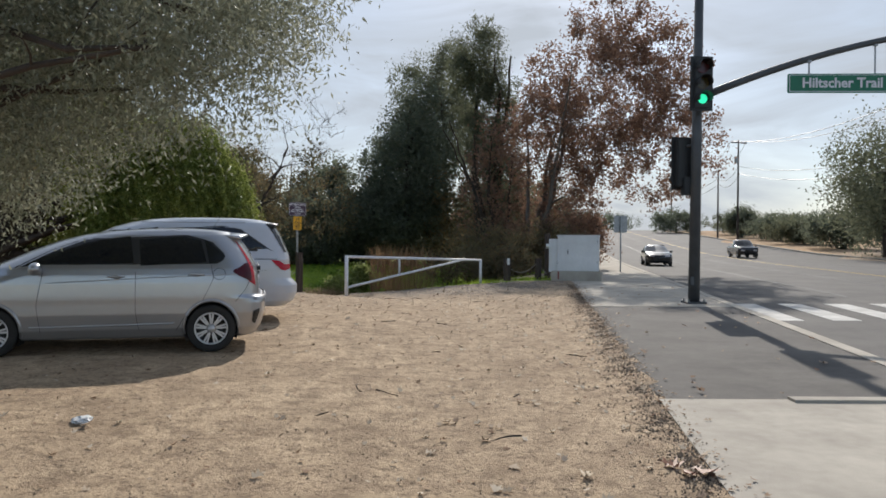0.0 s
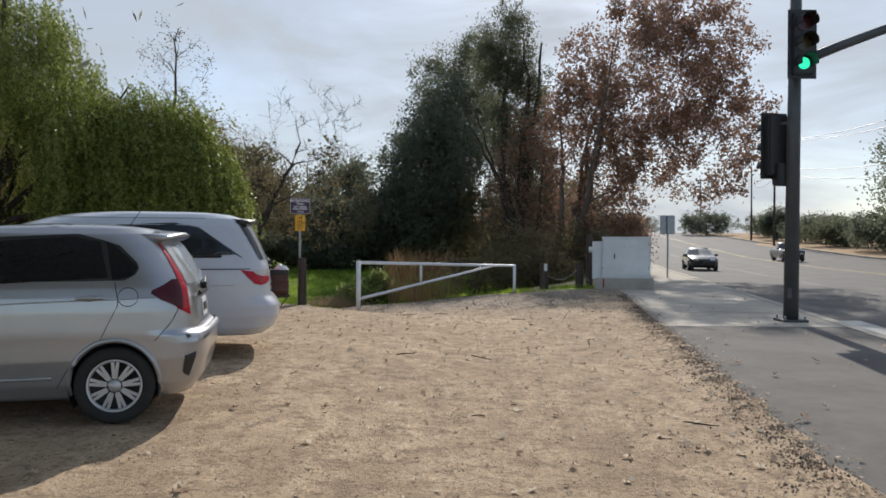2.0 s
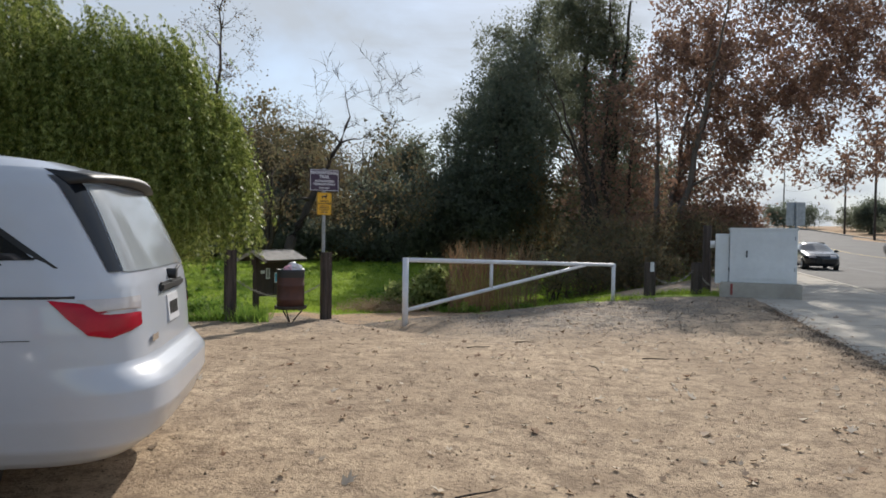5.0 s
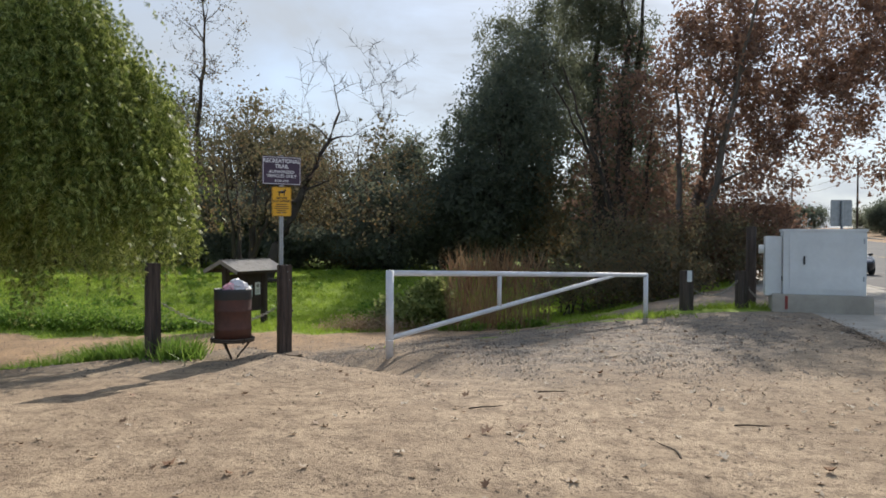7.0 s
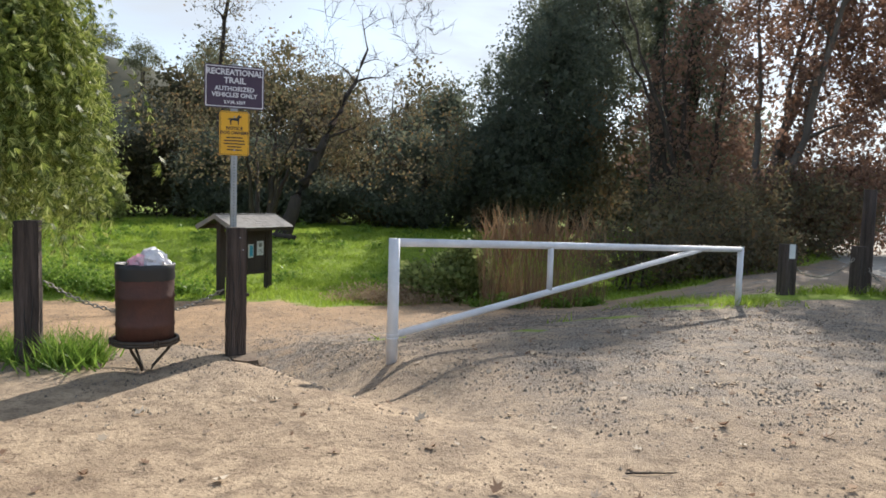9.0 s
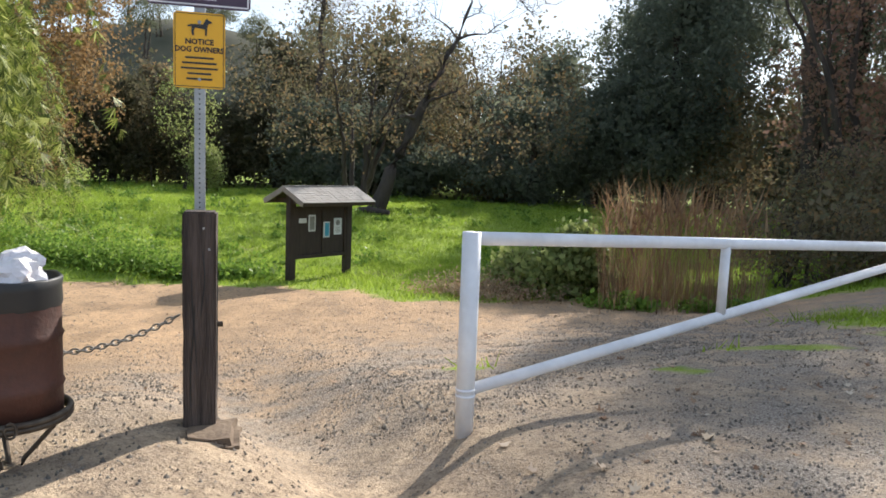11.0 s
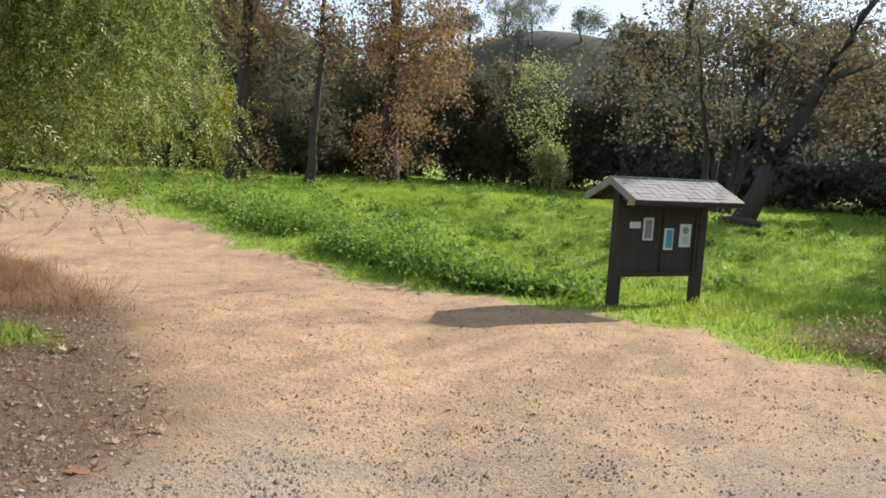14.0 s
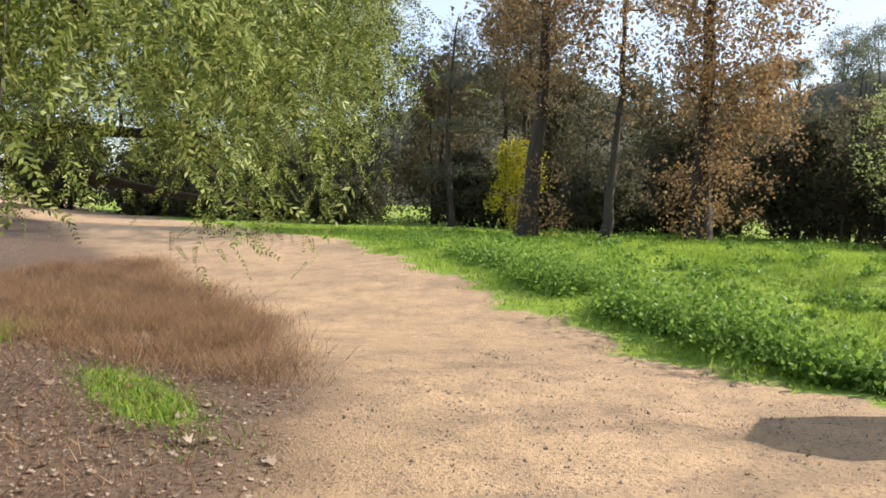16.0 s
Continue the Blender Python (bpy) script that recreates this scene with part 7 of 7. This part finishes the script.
F_PALE = foliage("bleached_leaves", [(0.42, 0.34, 0.25), (0.55, 0.47, 0.37), (0.34, 0.24, 0.16)], 0.1, 0.85)
lx, ly = inside_lot(1500, r_g)
ok = (lx < walk_x(ly)) & (line_s(lx, ly) < -0.4) & (r_g.uniform(size=1500) < 0.25 + 0.75 * ease(-2.5, 1.5, lx))
scatter("leaf_litter", lx[ok], ly[ok], 0.046, F_PALE, "bleached dry leaves strewn over the dirt lot", 69)
ly = r_b.uniform(3, 17, 260)
lx = walk_x(ly) - 0.2 - r_b.exponential(1.3, 260)
scatter("leaf_litter", lx, ly, 0.05, F_PALE, "bleached curled leaves near the asphalt walk", 70)
lx, ly = r_g.uniform(-3, 1.8, 160), r_g.uniform(12, 24, 160)
ok = lx < walk_x(ly)
scatter("leaf_litter", lx[ok], ly[ok], 0.05, F_LITTER, "large pale dead leaves on the lot", 66)
tx, ty = r_g.uniform(-9, 1, 260), r_g.uniform(20, 27, 260)
ok = (grass_here(tx, ty) < 0.3)
scatter("leaf_litter", tx[ok], ty[ok], 0.034, F_LITTER, "scattered leaves on the gravel trail", 67)


def pebbles(name, x, y, size, mat, label, seed):
    """Small irregular stones and clods, half sunk."""
    r = np.random.default_rng(seed)
    n = len(x)
    c = np.stack([x, y, land(x, y)], -1)
    s = size * np.minimum(r.lognormal(0, 0.4, n), 2.2)
    oct_v = np.array([[1, 0, 0], [0, 1, 0], [-1, 0, 0], [0, -1, 0], [0, 0, 0.9]], float)
    oct_v[:4, 2] = -0.35
    v = c[:, None] + oct_v[None] * s[:, None, None] * r.uniform(0.6, 1.35, (n, 5, 1))
    tri = np.array([[0, 1, 4], [1, 2, 4], [2, 3, 4], [3, 0, 4]])
    f = (tri[None] + 5 * np.arange(n)[:, None, None]).reshape(-1, 3)
    me = bpy.data.meshes.new(name)
    me.vertices.add(5 * n), me.loops.add(f.size), me.polygons.add(len(f))
    me.vertices.foreach_set("co", v.astype(np.float32).ravel())
    me.loops.foreach_set("vertex_index", f.astype(np.int32).ravel())
    me.polygons.foreach_set("loop_start", np.arange(0, f.size, 3, dtype=np.int32))
    me.polygons.foreach_set("loop_total", np.full(len(f), 3, dtype=np.int32))
    me.update()
    me.materials.append(mat)
    return tagged(new(name, me), label, "gravel", kind="stuff")


M_STONE = material("grey_gravel", (0.22, 0.185, 0.15), 0.9, 0, (0.11, 0.09, 0.072), 30, island=0.6)
M_CLOD = material("dirt_clod", (0.3, 0.22, 0.15), 0.95, 0, (0.12, 0.085, 0.055), 30, island=0.5)
M_DUFF = material("dark_crumbs", (0.16, 0.12, 0.085), 0.95, 0, (0.05, 0.038, 0.028), 30, island=0.5)
px, py = r_g.uniform(-12, 6, 130000), r_g.uniform(17, 27, 130000)
ok = (r_g.uniform(size=130000) < (gravel_here(px, py) * 0.8 + 0.3 * (line_s(px, py) > 0.5)) * (0.35 + 0.65 * (np.sin(px * 1.3 + py) * np.sin(py * 1.1 - px * 0.4) > -0.2))) & (grass_here(px, py) < 0.4) & (px < walk_x(py) - 0.1)
pebbles("gravel", px[ok], py[ok], 0.0076, M_STONE, "small grey stones spread over the trail", 71)
px, py = inside_lot(44000, r_g)
ok = (px < walk_x(py) - 0.05) & (py > 1.2)
pebbles("dirt_clods", px[ok], py[ok], 0.0053, M_CLOD, "small clods and crumbs of dirt on the lot", 72)
M_GRIT = material("dark_grit", (0.23, 0.195, 0.16), 0.9, 0, (0.12, 0.1, 0.08), 30, island=0.6)
r_p = np.random.default_rng(33)
px, py = r_p.uniform(-9, 3, 55000), r_p.uniform(17.5, 26, 55000)
drift = np.sin(px * 0.9 + py * 1.4) + 0.7 * np.sin(px * 2.3 - py * 0.8 + 1) + 0.5 * np.sin(px * 4.1 + py * 3.3)
ok = (r_p.uniform(size=55000) < np.clip(gravel_here(px, py), 0, 1) * ease(-1.3, 1.2, drift)) & (grass_here(px, py) < 0.3) & (px < walk_x(py) - 0.1)
pebbles("gravel", px[ok], py[ok], 0.0085, M_GRIT, "dark grit and stones drifted in patches on the trail", 74)
py = r_g.uniform(3, 23, 16000)
px = walk_x(py) - 0.02 + r_g.normal(0, 0.08, 16000) - r_g.exponential(0.1, 16000)
pebbles("dirt_clods", px, py, 0.0078, M_DUFF, "crumbled dirt along the walk's edge", 73)

# fallen twigs on the lot
for i in range(16):
    x, y, a = r_g.uniform(-1.5, 2.0), r_g.uniform(3.5, 20), r_g.uniform(0, 6.28)
    ln = r_g.uniform(0.12, 0.4)
    if x > walk_x(y) - 0.3:
        continue
    z = float(land(x, y)) + 0.006
    tw = tubes("fallen_twig", [([(x + ln * q * math.cos(a + 0.3 * q), y + ln * q * math.sin(a + 0.3 * q), z + 0.006 * math.sin(q * 5)) for q in np.linspace(0, 1, 6)], [0.006, 0.006, 0.005, 0.004, 0.003, 0.002])], M_BARK, sides=5)
    tagged(tw, "short dry twig lying on the dirt", "twig", "fallen twigs")
cb = bmesh.new()
bmesh.ops.create_icosphere(cb, subdivisions=3, radius=0.065)
for v in cb.verts:
    v.co *= 1 + 0.4 * noise.noise(v.co * 30) + 0.15 * noise.noise(v.co * 90)
    v.co.z = v.co.z * 0.42 + 0.02
cup = part("crushed_paper", cb, M_PAPER)
cup.matrix_world = pose(-2.46, 5.08, float(land(-2.46, 5.08)), 0, 0, 25)
tagged(cup, "crumpled scrap of white paper on the dirt", "litter")
scatter("leaf_litter", np.array([1.42, 1.50, 1.58, 1.47, 1.34]), np.array([4.55, 4.5, 4.42, 4.38, 4.52]), 0.10, foliage("rust_leaves", [(0.12, 0.04, 0.02), (0.2, 0.08, 0.04)], 0.1), "clump of large rust-red dead leaves", 68)

# log and wire fence at the far side of the meadow
lz = float(land(-10.8, 37.2))
logo = tubes("fallen_log", [([(-11.3, 37.3, lz + 0.05), (-10.9, 37.2, lz + 0.07), (-10.2, 37.1, lz + 0.05)], [0.12, 0.14, 0.09])], M_BARK, sides=9, cap=True)
tagged(logo, "dark fallen log at the foot of the bare tree", "log")
fence = thing("wire_fence", pose(-36, 40, float(land(-36, 40))), "thin wire fence along the far edge of the meadow", "fence")
ends = [(-36.0, 40.0), (-16.0, 47.2)]
base_z = float(land(-36, 40))
posts = []
for q in np.linspace(0, 1, 10):
    x, y = ends[0][0] + (ends[1][0] - ends[0][0]) * q, ends[0][1] + (ends[1][1] - ends[0][1]) * q
    z = float(land(x, y)) - base_z
    part("post", tube_bm((x + 36, y - 40, z - 0.1), (x + 36, y - 40, z + 1.0), 0.024, 6), M_CHAIN, fence)
    posts.append((x + 36, y - 40, z))
for h in (0.35, 0.65, 0.95):
    tubes("wire", [([(p[0], p[1], p[2] + h) for p in posts], [0.004] * len(posts))], M_CHAIN, fence, sides=4)


# ---- from plan units to metres ----
for ob in list(scene.objects):
    if ob.parent is None and ob.type in ("MESH", "EMPTY"):
        ob.matrix_basis = Matrix.Scale(UNIT, 4) @ ob.matrix_basis
